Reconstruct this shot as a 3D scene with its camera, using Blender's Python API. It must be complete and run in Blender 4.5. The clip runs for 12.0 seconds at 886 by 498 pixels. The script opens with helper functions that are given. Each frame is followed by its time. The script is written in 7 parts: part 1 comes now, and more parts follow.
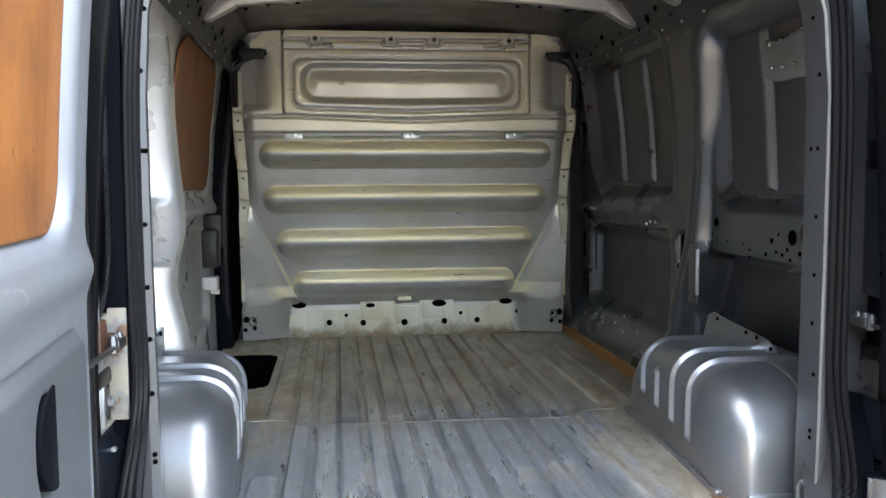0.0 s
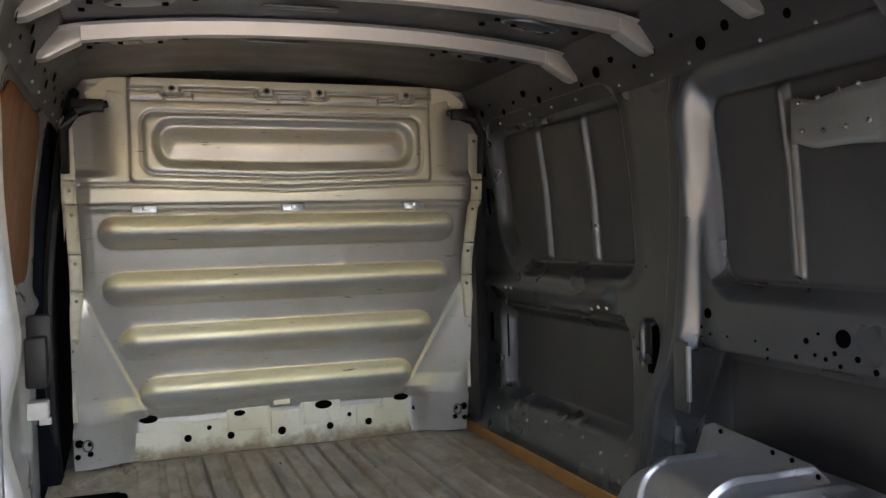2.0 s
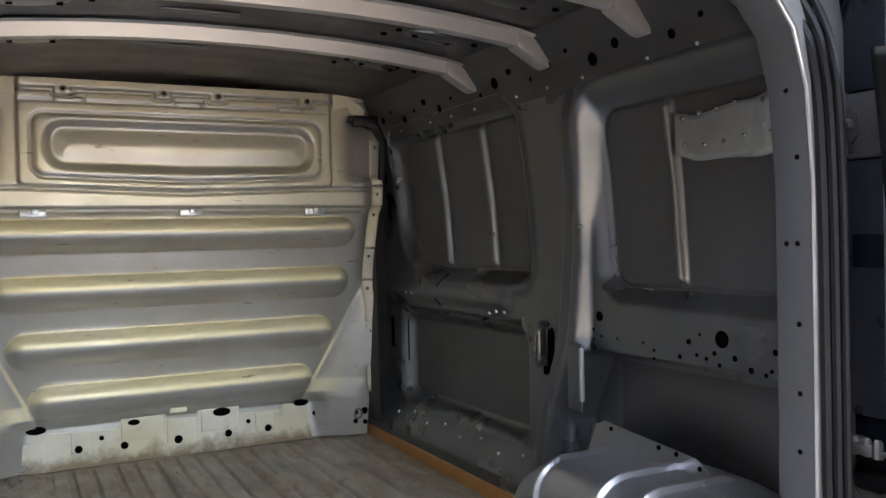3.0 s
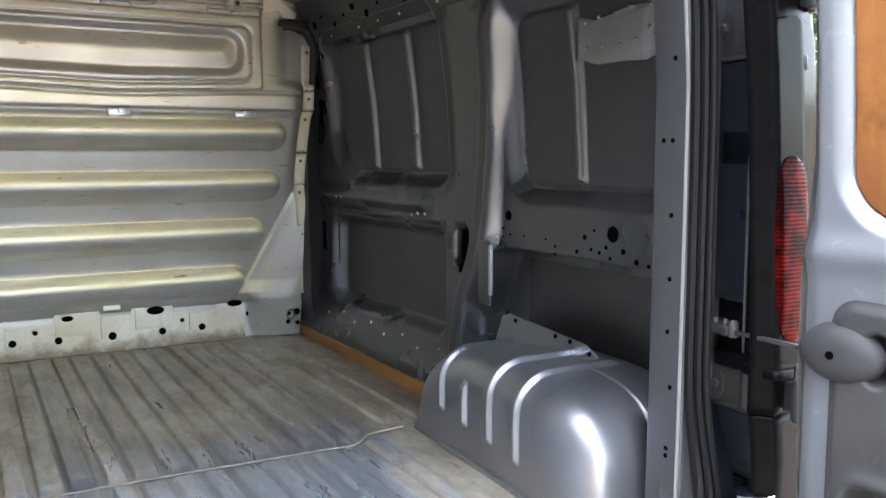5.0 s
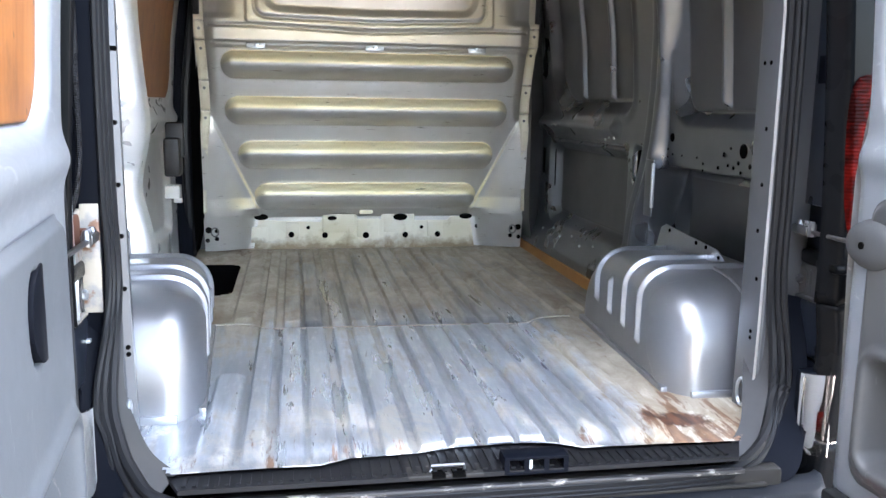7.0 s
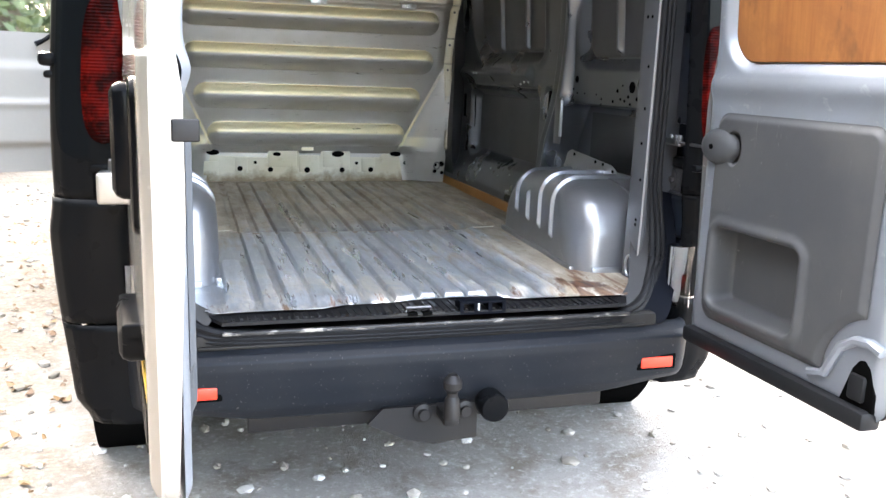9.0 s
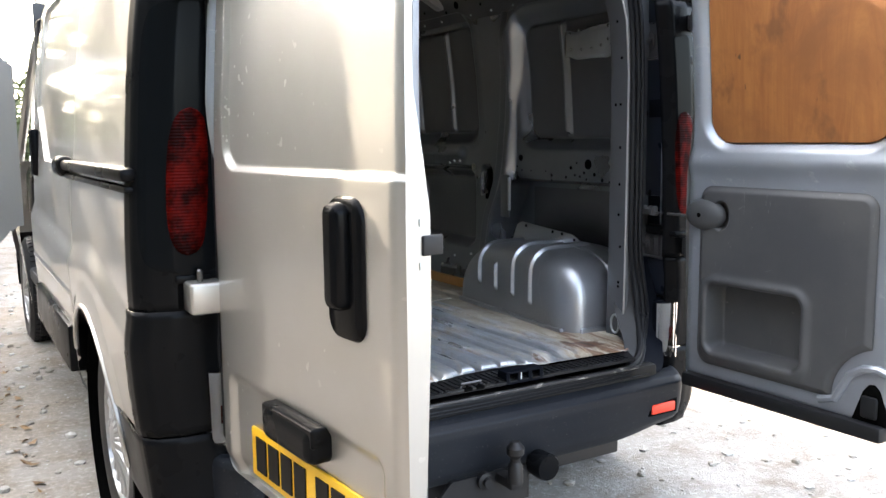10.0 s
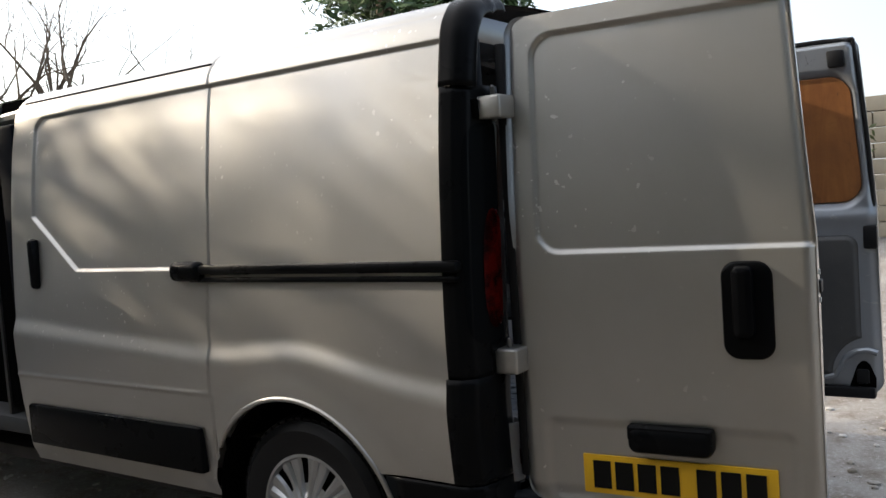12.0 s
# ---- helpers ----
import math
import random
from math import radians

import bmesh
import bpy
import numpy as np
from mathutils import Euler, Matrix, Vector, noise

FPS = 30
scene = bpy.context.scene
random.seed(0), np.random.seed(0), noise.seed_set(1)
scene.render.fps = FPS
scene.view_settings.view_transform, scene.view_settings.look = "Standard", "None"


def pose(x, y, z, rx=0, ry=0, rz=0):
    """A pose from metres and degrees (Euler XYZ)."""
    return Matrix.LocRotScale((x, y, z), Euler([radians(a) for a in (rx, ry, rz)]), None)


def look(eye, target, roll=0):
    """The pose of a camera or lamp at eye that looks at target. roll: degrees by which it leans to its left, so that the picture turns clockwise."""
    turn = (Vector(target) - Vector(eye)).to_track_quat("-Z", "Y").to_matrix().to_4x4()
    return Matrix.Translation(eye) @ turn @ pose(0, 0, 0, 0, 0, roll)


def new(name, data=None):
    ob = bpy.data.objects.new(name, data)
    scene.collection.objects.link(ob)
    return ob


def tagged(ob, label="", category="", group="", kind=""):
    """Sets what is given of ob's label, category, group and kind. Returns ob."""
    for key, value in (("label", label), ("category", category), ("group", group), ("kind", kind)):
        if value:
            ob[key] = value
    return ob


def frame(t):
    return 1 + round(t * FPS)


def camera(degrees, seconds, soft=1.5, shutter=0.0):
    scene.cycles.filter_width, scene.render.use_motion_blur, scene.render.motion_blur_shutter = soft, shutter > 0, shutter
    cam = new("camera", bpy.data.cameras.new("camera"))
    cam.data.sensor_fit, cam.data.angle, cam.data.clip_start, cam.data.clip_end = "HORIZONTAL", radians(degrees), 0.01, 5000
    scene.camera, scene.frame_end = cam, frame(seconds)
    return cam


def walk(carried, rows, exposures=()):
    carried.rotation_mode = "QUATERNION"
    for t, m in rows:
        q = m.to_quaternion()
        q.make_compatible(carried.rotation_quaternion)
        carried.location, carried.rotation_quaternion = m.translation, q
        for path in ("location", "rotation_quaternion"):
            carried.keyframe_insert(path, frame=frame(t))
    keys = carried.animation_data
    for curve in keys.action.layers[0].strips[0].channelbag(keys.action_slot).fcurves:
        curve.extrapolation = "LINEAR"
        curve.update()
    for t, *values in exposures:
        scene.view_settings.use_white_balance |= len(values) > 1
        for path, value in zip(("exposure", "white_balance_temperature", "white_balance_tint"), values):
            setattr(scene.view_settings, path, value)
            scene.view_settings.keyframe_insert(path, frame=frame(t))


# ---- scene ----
cam = camera(54.9, 12.0)
PATH = [
    (0, (-0.315, -1.686, 1.281), (-0.07, 0.293, 1.123), -0.4),
    (0.5, (-0.404, -1.443, 1.301), (-0.053, 0.521, 1.172), -0.5),
    (1, (-0.433, -1.212, 1.312), (0.0, 0.739, 1.236), -0.8),
    (1.5, (-0.494, -1.071, 1.354), (0.058, 0.85, 1.296), -1.3),
    (2, (-0.535, -1.021, 1.369), (0.148, 0.858, 1.334), -1.5),
    (2.5, (-0.552, -1.035, 1.373), (0.256, 0.794, 1.349), -1.5),
    (3, (-0.556, -1.055, 1.372), (0.344, 0.731, 1.343), -1.3),
    (5, (-0.501, -1.198, 1.315), (0.478, 0.533, 1.1), -0.2),
    (5.5, (-0.407, -1.268, 1.297), (0.438, 0.524, 1.026), -0.4),
    (6, (-0.345, -1.376, 1.291), (0.283, 0.498, 0.986), -0.8),
    (6.5, (-0.352, -1.554, 1.262), (0.101, 0.37, 0.953), -0.1),
    (7, (-0.34, -1.749, 1.246), (0.0, 0.193, 0.91), 0.8),
    (7.5, (-0.305, -1.938, 1.218), (-0.004, -0.006, 0.801), 1.2),
    (7.7, (-0.297, -2.011, 1.204), (0.014, -0.088, 0.749), 1.7),
    (9.3, (-0.785, -2.318, 1.166), (-0.121, -0.47, 0.787), 1.1),
    (9.5, (-0.903, -2.31, 1.186), (-0.166, -0.484, 0.838), 0.3),
    (10, (-1.311, -2.19, 1.24), (-0.304, -0.482, 0.981), -0.6),
    (10.5, (-1.715, -2.109, 1.25), (-0.511, -0.522, 1.076), -2.2),
    (11, (-2.167, -1.949, 1.298), (-0.786, -0.51, 1.16), -3.3),
    (11.5, (-2.492, -1.754, 1.318), (-0.99, -0.438, 1.207), -3.6),
    (12, (-2.90, -1.43, 1.37), (-1.255, -0.304, 1.237), -4.2),
]
EXPOSURES = [  # seconds, stops, kelvin, tint
    (0.0, 2.9, 6900, 11), (0.5, 2.8, 7200, 14), (1.5, 2.9, 7300, 17), (2.5, 3.15, 7300, 17), (3.2, 3.25, 7100, 16), (5.0, 3.55, 6800, 14), (5.5, 3.6, 6650, 14), (6.0, 3.76, 6600, 14),
    (6.5, 3.78, 6600, 15), (7.7, 3.5, 6600, 14), (9.5, 3.05, 7000, 13), (10.0, 2.4, 6750, 12), (10.5, 2.1, 6700, 11), (11.0, 1.45, 6650, 11), (11.5, 0.8, 6620, 11), (12.0, 0.15, 6600, 11),
]
walk(cam, [(t, look(eye, target, roll)) for t, eye, target, roll in PATH], EXPOSURES)

# ---- daylight: low winter sun ahead of the van, a little to its nearside ----
SUN_AZIMUTH, SUN_HEIGHT = 14.5, 26.0
world = bpy.data.worlds.new("sky")
scene.world = world
world.use_nodes = True
sky = world.node_tree.nodes.new("ShaderNodeTexSky")
sky.sky_type = "NISHITA"
sky.sun_disc = False
sky.sun_elevation = radians(SUN_HEIGHT)
sky.sun_rotation = radians(-SUN_AZIMUTH)
sky.air_density, sky.dust_density, sky.ozone_density = 1.0, 2.0, 1.0
haze = world.node_tree.nodes.new("ShaderNodeMix")
haze.data_type, haze.blend_type = "RGBA", "ADD"
haze.inputs[0].default_value = 1.0
# thin bright cloud over the whole sky, whiter and brighter towards the sun
cloud = world.node_tree.nodes.new("ShaderNodeMix")
cloud.data_type = "RGBA"
cloud.inputs[6].default_value = (2.9, 3.2, 3.65, 1)
cloud.inputs[7].default_value = (8.6, 8.4, 7.9, 1)
ray = world.node_tree.nodes.new("ShaderNodeTexCoord")
toward = world.node_tree.nodes.new("ShaderNodeVectorMath")
toward.operation = "DOT_PRODUCT"
toward.inputs[1].default_value = (-math.sin(radians(SUN_AZIMUTH)) * math.cos(radians(SUN_HEIGHT)), math.cos(radians(SUN_AZIMUTH)) * math.cos(radians(SUN_HEIGHT)), math.sin(radians(SUN_HEIGHT)))
world.node_tree.links.new(ray.outputs["Generated"], toward.inputs[0])
near_sun = world.node_tree.nodes.new("ShaderNodeMapRange")
near_sun.inputs["From Min"].default_value, near_sun.inputs["From Max"].default_value = -0.1, 0.9
world.node_tree.links.new(toward.outputs["Value"], near_sun.inputs["Value"])
world.node_tree.links.new(near_sun.outputs[0], cloud.inputs[0])
world.node_tree.links.new(cloud.outputs[2], haze.inputs[7])
world.node_tree.links.new(sky.outputs[0], haze.inputs[6])
world.node_tree.links.new(haze.outputs[2], world.node_tree.nodes["Background"].inputs[0])
world.node_tree.nodes["Background"].inputs[1].default_value = 0.15
sun = new("sun", bpy.data.lights.new("sun", "SUN"))
sun.data.energy, sun.data.angle, sun.data.color = 4.7, radians(0.5), (1.0, 0.88, 0.70)
sun.matrix_world = look((0, 0, 30), (math.sin(radians(SUN_AZIMUTH)) * 10, -math.cos(radians(SUN_AZIMUTH)) * 10, 30 - 10 * math.tan(radians(SUN_HEIGHT))))


# ---- materials ----
class Mat:
    """A small node-graph builder round one Principled material."""

    def __init__(self, name):
        self.m = bpy.data.materials.new(name)
        self.m.use_nodes = True
        self.t = self.m.node_tree
        self.b = self.t.nodes["Principled BSDF"]
        self.co = None

    def node(self, kind, **inputs):
        n = self.t.nodes.new(kind)
        for k, v in inputs.items():
            self.put(n, k.replace("_", " "), v)
        return n

    def put(self, n, key, v):
        slot = n.inputs[key]
        if isinstance(v, bpy.types.NodeSocket):
            self.t.links.new(v, slot)
        else:
            slot.default_value = v

    def coord(self, scale=(1, 1, 1)):
        if self.co is None:
            self.co = self.t.nodes.new("ShaderNodeNewGeometry")
        mp = self.t.nodes.new("ShaderNodeMapping")
        self.t.links.new(self.co.outputs["Position"], mp.inputs[0])
        mp.inputs["Scale"].default_value = scale
        return mp.outputs[0]

    def noise(self, scale, detail=4.0, rough=0.55, stretch=(1, 1, 1), warp=0.0):
        n = self.node("ShaderNodeTexNoise", Scale=scale, Detail=detail, Roughness=rough, Distortion=warp)
        self.t.links.new(self.coord(stretch), n.inputs["Vector"])
        return n.outputs["Fac"]

    def ramp(self, fac, lo, hi, a=0.0, b=1.0):
        n = self.node("ShaderNodeMapRange")
        self.put(n, "Value", fac)
        n.inputs["From Min"].default_value, n.inputs["From Max"].default_value = lo, hi
        n.inputs["To Min"].default_value, n.inputs["To Max"].default_value = a, b
        return n.outputs[0]

    def mix(self, fac, a, b):
        n = self.t.nodes.new("ShaderNodeMix")
        n.data_type = "RGBA"
        for slot, v in ((0, fac), (6, a), (7, b)):
            if isinstance(v, bpy.types.NodeSocket):
                self.t.links.new(v, n.inputs[slot])
            else:
                n.inputs[slot].default_value = v if slot == 0 else (*v, 1)
        return n.outputs[2]

    def math(self, op, a, b=0.0):
        n = self.t.nodes.new("ShaderNodeMath")
        n.operation = op
        for slot, v in ((0, a), (1, b)):
            if isinstance(v, bpy.types.NodeSocket):
                self.t.links.new(v, n.inputs[slot])
            else:
                n.inputs[slot].default_value = v
        return n.outputs[0]

    def bump(self, height, strength=0.3, distance=0.002):
        n = self.node("ShaderNodeBump", Strength=strength, Distance=distance)
        self.put(n, "Height", height)
        self.t.links.new(n.outputs[0], self.b.inputs["Normal"])

    def set(self, **kw):
        for k, v in kw.items():
            key = {"color": "Base Color", "rough": "Roughness", "metal": "Metallic", "coat": "Coat Weight", "coat_rough": "Coat Roughness",
                   "spec": "Specular IOR Level", "trans": "Transmission Weight", "ior": "IOR", "alpha": "Alpha"}[k]
            if isinstance(v, tuple):
                v = (*v, 1)
            self.put(self.b, key, v)
        return self


def make_silver():
    """Metallic body paint with road film and small pale spots."""
    m = Mat("silver_paint")
    big, spots, spray = m.noise(2.1, 6), m.noise(42, 2, 0.4), m.noise(1.4, 4, 0.6, (1, 1, 1.6))
    col = m.mix(m.ramp(big, 0.4, 0.72, 0, 0.4), (0.44, 0.43, 0.41), (0.36, 0.34, 0.29))
    pale_spots = m.math("MULTIPLY", m.ramp(spots, 0.69, 0.715, 0, 0.8), m.ramp(spray, 0.5, 0.62))
    col = m.mix(pale_spots, col, (0.74, 0.73, 0.70))
    col = m.mix(m.ramp(m.noise(30, 6, 0.7, (1, 1, 0.25)), 0.70, 0.78, 0, 0.35), col, (0.2, 0.17, 0.13))
    m.set(color=col, metal=0.80, coat=0.9, coat_rough=0.06)
    m.put(m.b, "Roughness", m.ramp(big, 0.3, 0.7, 0.36, 0.46))
    m.bump(m.noise(2.2, 2), 0.10, 0.012)
    return m.m


def painted(name, color, rough=0.4, metal=0.0, dust=(0.3, 0.27, 0.22), amount=0.3, coat=0.0, grain=0.2, spec=0.5):
    m = Mat(name)
    big, fine = m.noise(2.3, 6), m.noise(60, 5)
    dirt = m.math("MULTIPLY", m.ramp(big, 0.42, 0.72), amount)
    col = m.mix(dirt, color, dust)
    col = m.mix(m.ramp(fine, 0.35, 0.7, 0, 0.08), col, tuple(c * 0.7 for c in color))
    m.set(color=col, metal=metal, coat=coat, coat_rough=0.12, spec=spec)
    m.put(m.b, "Roughness", m.ramp(m.noise(6.0, 3), 0.3, 0.7, rough - 0.05, rough + 0.07))
    if grain:
        m.bump(fine, grain, 0.0008)
    elif 0.35 < metal < 0.79:
        m.bump(m.noise(5.0, 2, 0.4), 0.07, 0.006)
    return m.m


def make_recess_grey():
    """Grey of the recessed skin, darker than the wall, with shade painted round the wheel arch."""
    m = Mat("recess_grey")
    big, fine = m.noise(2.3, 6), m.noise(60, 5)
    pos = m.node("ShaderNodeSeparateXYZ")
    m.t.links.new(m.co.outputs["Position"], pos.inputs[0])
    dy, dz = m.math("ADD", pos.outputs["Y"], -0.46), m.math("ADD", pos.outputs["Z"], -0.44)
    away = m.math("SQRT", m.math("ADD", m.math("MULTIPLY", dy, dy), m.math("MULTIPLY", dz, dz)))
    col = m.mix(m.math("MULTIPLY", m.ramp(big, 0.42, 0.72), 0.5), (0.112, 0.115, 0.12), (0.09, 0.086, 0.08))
    # soft dark arc round the wheel arch, shade put into the colour
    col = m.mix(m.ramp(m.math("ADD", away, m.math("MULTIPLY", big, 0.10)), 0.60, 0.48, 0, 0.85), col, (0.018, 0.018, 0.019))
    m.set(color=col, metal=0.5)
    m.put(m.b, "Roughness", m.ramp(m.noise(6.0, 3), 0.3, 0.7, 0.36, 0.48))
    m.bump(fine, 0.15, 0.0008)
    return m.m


def make_door_inner():
    """Silver-blue inner paint, rubbed and scuffed by years of loading."""
    m = Mat("door_inner")
    big, scuff = m.noise(2.6, 6), m.noise(9, 8, 0.72, (1, 1, 2.2), 0.8)
    col = m.mix(m.ramp(big, 0.4, 0.7, 0, 0.6), (0.32, 0.35, 0.39), (0.27, 0.285, 0.30))
    col = m.mix(m.ramp(scuff, 0.60, 0.68, 0, 0.45), col, (0.52, 0.54, 0.56))
    col = m.mix(m.ramp(m.noise(22, 6, 0.75, (1, 1, 0.4), 1.2), 0.69, 0.72, 0, 0.8), col, (0.07, 0.065, 0.06))
    m.set(color=col, metal=0.6)
    m.put(m.b, "Roughness", m.ramp(scuff, 0.3, 0.7, 0.33, 0.5))
    m.bump(m.noise(5.0, 2, 0.4), 0.07, 0.006)
    return m.m


def make_bumper():
    """Charcoal moulded plastic with grit and pale dust specks."""
    m = Mat("bumper_plastic")
    fine, specks, film = m.noise(260, 2), m.noise(210, 1, 0.3), m.noise(3.5, 6, 0.65)
    col = m.mix(m.ramp(film, 0.42, 0.7, 0, 0.5), (0.010, 0.012, 0.016), (0.022, 0.023, 0.025))
    col = m.mix(m.ramp(specks, 0.74, 0.77, 0, 0.45), col, (0.16, 0.155, 0.14))
    m.set(color=col, spec=0.14)
    m.put(m.b, "Roughness", m.ramp(film, 0.3, 0.7, 0.34, 0.54))
    m.bump(fine, 0.25, 0.0006)
    return m.m


silver_paint = make_silver()
# nearside inner paint, set lighter for the stronger light it gets
inner_paint_lit = painted("inner_paint_lit", (0.74, 0.735, 0.72), 0.30, 0.55, (0.20, 0.19, 0.17), 0.35, 0.0, 0.0)
recess_grey = make_recess_grey()
# offside inner paint, set darker for the weaker light it gets
wall_paint_dim = painted("wall_paint_dim", (0.178, 0.188, 0.20), 0.30, 0.80, (0.12, 0.117, 0.112), 0.35, 0.0, 0.0)
pillar_paint = painted("pillar_paint", (0.12, 0.126, 0.136), 0.42, 0.5, (0.13, 0.125, 0.11), 0.35, 0.0, 0.0)
# darker copy of the pillar paint, shade put into the colour
pillar_dark = painted("pillar_dark", (0.05, 0.051, 0.053), 0.55, 0.15, (0.10, 0.09, 0.075), 0.5, 0.0, 0.0)
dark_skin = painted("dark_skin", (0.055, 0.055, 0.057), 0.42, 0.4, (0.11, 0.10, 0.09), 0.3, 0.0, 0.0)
arch_paint = painted("arch_paint", (0.41, 0.42, 0.44), 0.35, 0.88, (0.26, 0.25, 0.22), 0.35, 0.0, 0.0)
bow_paint = painted("bow_paint", (0.46, 0.45, 0.44), 0.36, 0.55, (0.25, 0.24, 0.21), 0.3, 0.0, 0.0)
door_inner = make_door_inner()
black_plastic = painted("black_plastic", (0.004, 0.0044, 0.0052), 0.28, 0.0, (0.008, 0.008, 0.008), 0.35, 0.0, 0.06, 0.065)
bumper_plastic = make_bumper()
def make_trim(name, base, film_dust):
    """Grained charcoal trim, scuffed pale in long scratches."""
    m = Mat(name)
    film = m.noise(4.0, 6, 0.65)
    col = m.mix(m.ramp(film, 0.4, 0.7, 0, 0.6), base, film_dust)
    col = m.mix(m.ramp(m.noise(6, 8, 0.75, (6, 6, 1), 1.5), 0.625, 0.68, 0, 0.5), col, (0.2, 0.2, 0.2))
    col = m.mix(m.ramp(m.noise(11, 7, 0.75, (1, 1, 2.5), 1.0), 0.65, 0.70, 0, 0.6), col, (0.24, 0.24, 0.235))
    m.set(color=col, spec=0.5)
    m.put(m.b, "Roughness", m.ramp(film, 0.3, 0.7, 0.40, 0.58))
    m.bump(m.noise(320, 2), 0.35, 0.0006)
    return m.m


trim_plastic = make_trim("trim_plastic", (0.050, 0.052, 0.056), (0.085, 0.085, 0.083))
# paler blue-grey version of the trim, for the nearside door
trim_pale = make_trim("trim_pale", (0.068, 0.076, 0.086), (0.10, 0.107, 0.116))
sill_grime = painted("sill_grime", (0.022, 0.021, 0.020), 0.5, 0.0, (0.06, 0.052, 0.043), 0.6, 0.0, 0.4, 0.2)
grey_plastic = painted("grey_plastic", (0.05, 0.053, 0.056), 0.55, 0.0, (0.09, 0.09, 0.09), 0.45, 0.0, 0.6, 0.3)
rubber = painted("rubber", (0.009, 0.0095, 0.011), 0.46, 0.0, (0.020, 0.020, 0.020), 0.3, 0.0, 0.3, 0.2)
steel_worn = painted("steel_worn", (0.16, 0.16, 0.165), 0.35, 0.8, (0.08, 0.07, 0.06), 0.4, 0.0, 0.0)
galvanised = painted("galvanised", (0.56, 0.60, 0.62), 0.38, 0.8, (0.2, 0.21, 0.22), 0.5, 0.0, 0.0)
primer = painted("primer", (0.74, 0.68, 0.50), 0.5, 0.0, (0.42, 0.36, 0.24), 0.35, 0.0, 0.0)
latch_white = painted("latch_white", (0.50, 0.48, 0.43), 0.5, 0.0, (0.28, 0.25, 0.2), 0.5, 0.0, 0.2)
gloss_black = painted("gloss_black", (0.0035, 0.0038, 0.0045), 0.16, 0.0, (0.006, 0.006, 0.006), 0.2, 0.0, 0.03, 0.06)
steel_dark = painted("steel_dark", (0.010, 0.010, 0.011), 0.45, 0.0, (0.04, 0.03, 0.022), 0.3, 0.0, 0.4, 0.3)
navy_plastic = painted("navy_plastic", (0.010, 0.013, 0.020), 0.30, 0.0, (0.016, 0.018, 0.022), 0.35, 0.0, 0.05, 0.4)
chrome = painted("chrome", (0.6, 0.6, 0.6), 0.2, 1.0, (0.4, 0.4, 0.4), 0.2)
hub_silver = painted("hub_silver", (0.40, 0.41, 0.42), 0.35, 0.7, (0.16, 0.14, 0.12), 0.5)
# flat black that stands for the shade inside holes, wells and gaps
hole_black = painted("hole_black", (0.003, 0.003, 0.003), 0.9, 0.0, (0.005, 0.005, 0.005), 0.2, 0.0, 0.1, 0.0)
door_card = painted("door_card", (0.30, 0.29, 0.27), 0.6, 0.0, (0.24, 0.23, 0.21), 0.4, 0.0, 0.4)


def make_bulkhead_paint():
    m = Mat("bulkhead_paint")
    big, fine = m.noise(3.0, 6), m.noise(70, 5)
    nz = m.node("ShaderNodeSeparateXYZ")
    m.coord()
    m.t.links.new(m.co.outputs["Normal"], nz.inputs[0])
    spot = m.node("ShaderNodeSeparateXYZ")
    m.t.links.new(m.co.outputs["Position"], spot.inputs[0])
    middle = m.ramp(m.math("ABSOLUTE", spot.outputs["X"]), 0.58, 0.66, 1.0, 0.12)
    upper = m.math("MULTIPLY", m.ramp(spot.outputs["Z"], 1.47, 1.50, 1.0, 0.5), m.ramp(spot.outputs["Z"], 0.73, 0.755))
    # yellow tint on faces that turn upwards, broken up by noise
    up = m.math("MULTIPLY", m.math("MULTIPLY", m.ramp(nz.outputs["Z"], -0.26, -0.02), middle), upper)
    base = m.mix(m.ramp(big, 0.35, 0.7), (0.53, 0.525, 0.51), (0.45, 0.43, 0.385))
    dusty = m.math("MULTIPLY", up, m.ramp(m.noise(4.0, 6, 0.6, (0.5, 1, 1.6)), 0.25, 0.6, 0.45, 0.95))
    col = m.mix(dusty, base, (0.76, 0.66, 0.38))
    # long scrapes and short knocks
    scrape = m.ramp(m.noise(3.2, 8, 0.75, (3, 3, 26)), 0.635, 0.66, 0, 0.9)
    col = m.mix(scrape, col, (0.11, 0.09, 0.06))
    col = m.mix(m.ramp(m.noise(16, 5, 0.7, (0.5, 1, 1.4)), 0.71, 0.75, 0, 0.6), col, (0.2, 0.17, 0.12))
    m.set(color=col)
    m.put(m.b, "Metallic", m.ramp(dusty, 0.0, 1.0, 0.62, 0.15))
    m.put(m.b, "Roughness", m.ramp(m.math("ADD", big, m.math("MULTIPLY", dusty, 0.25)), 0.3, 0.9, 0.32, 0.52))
    m.bump(m.noise(5, 3), 0.12, 0.004)
    return m.m


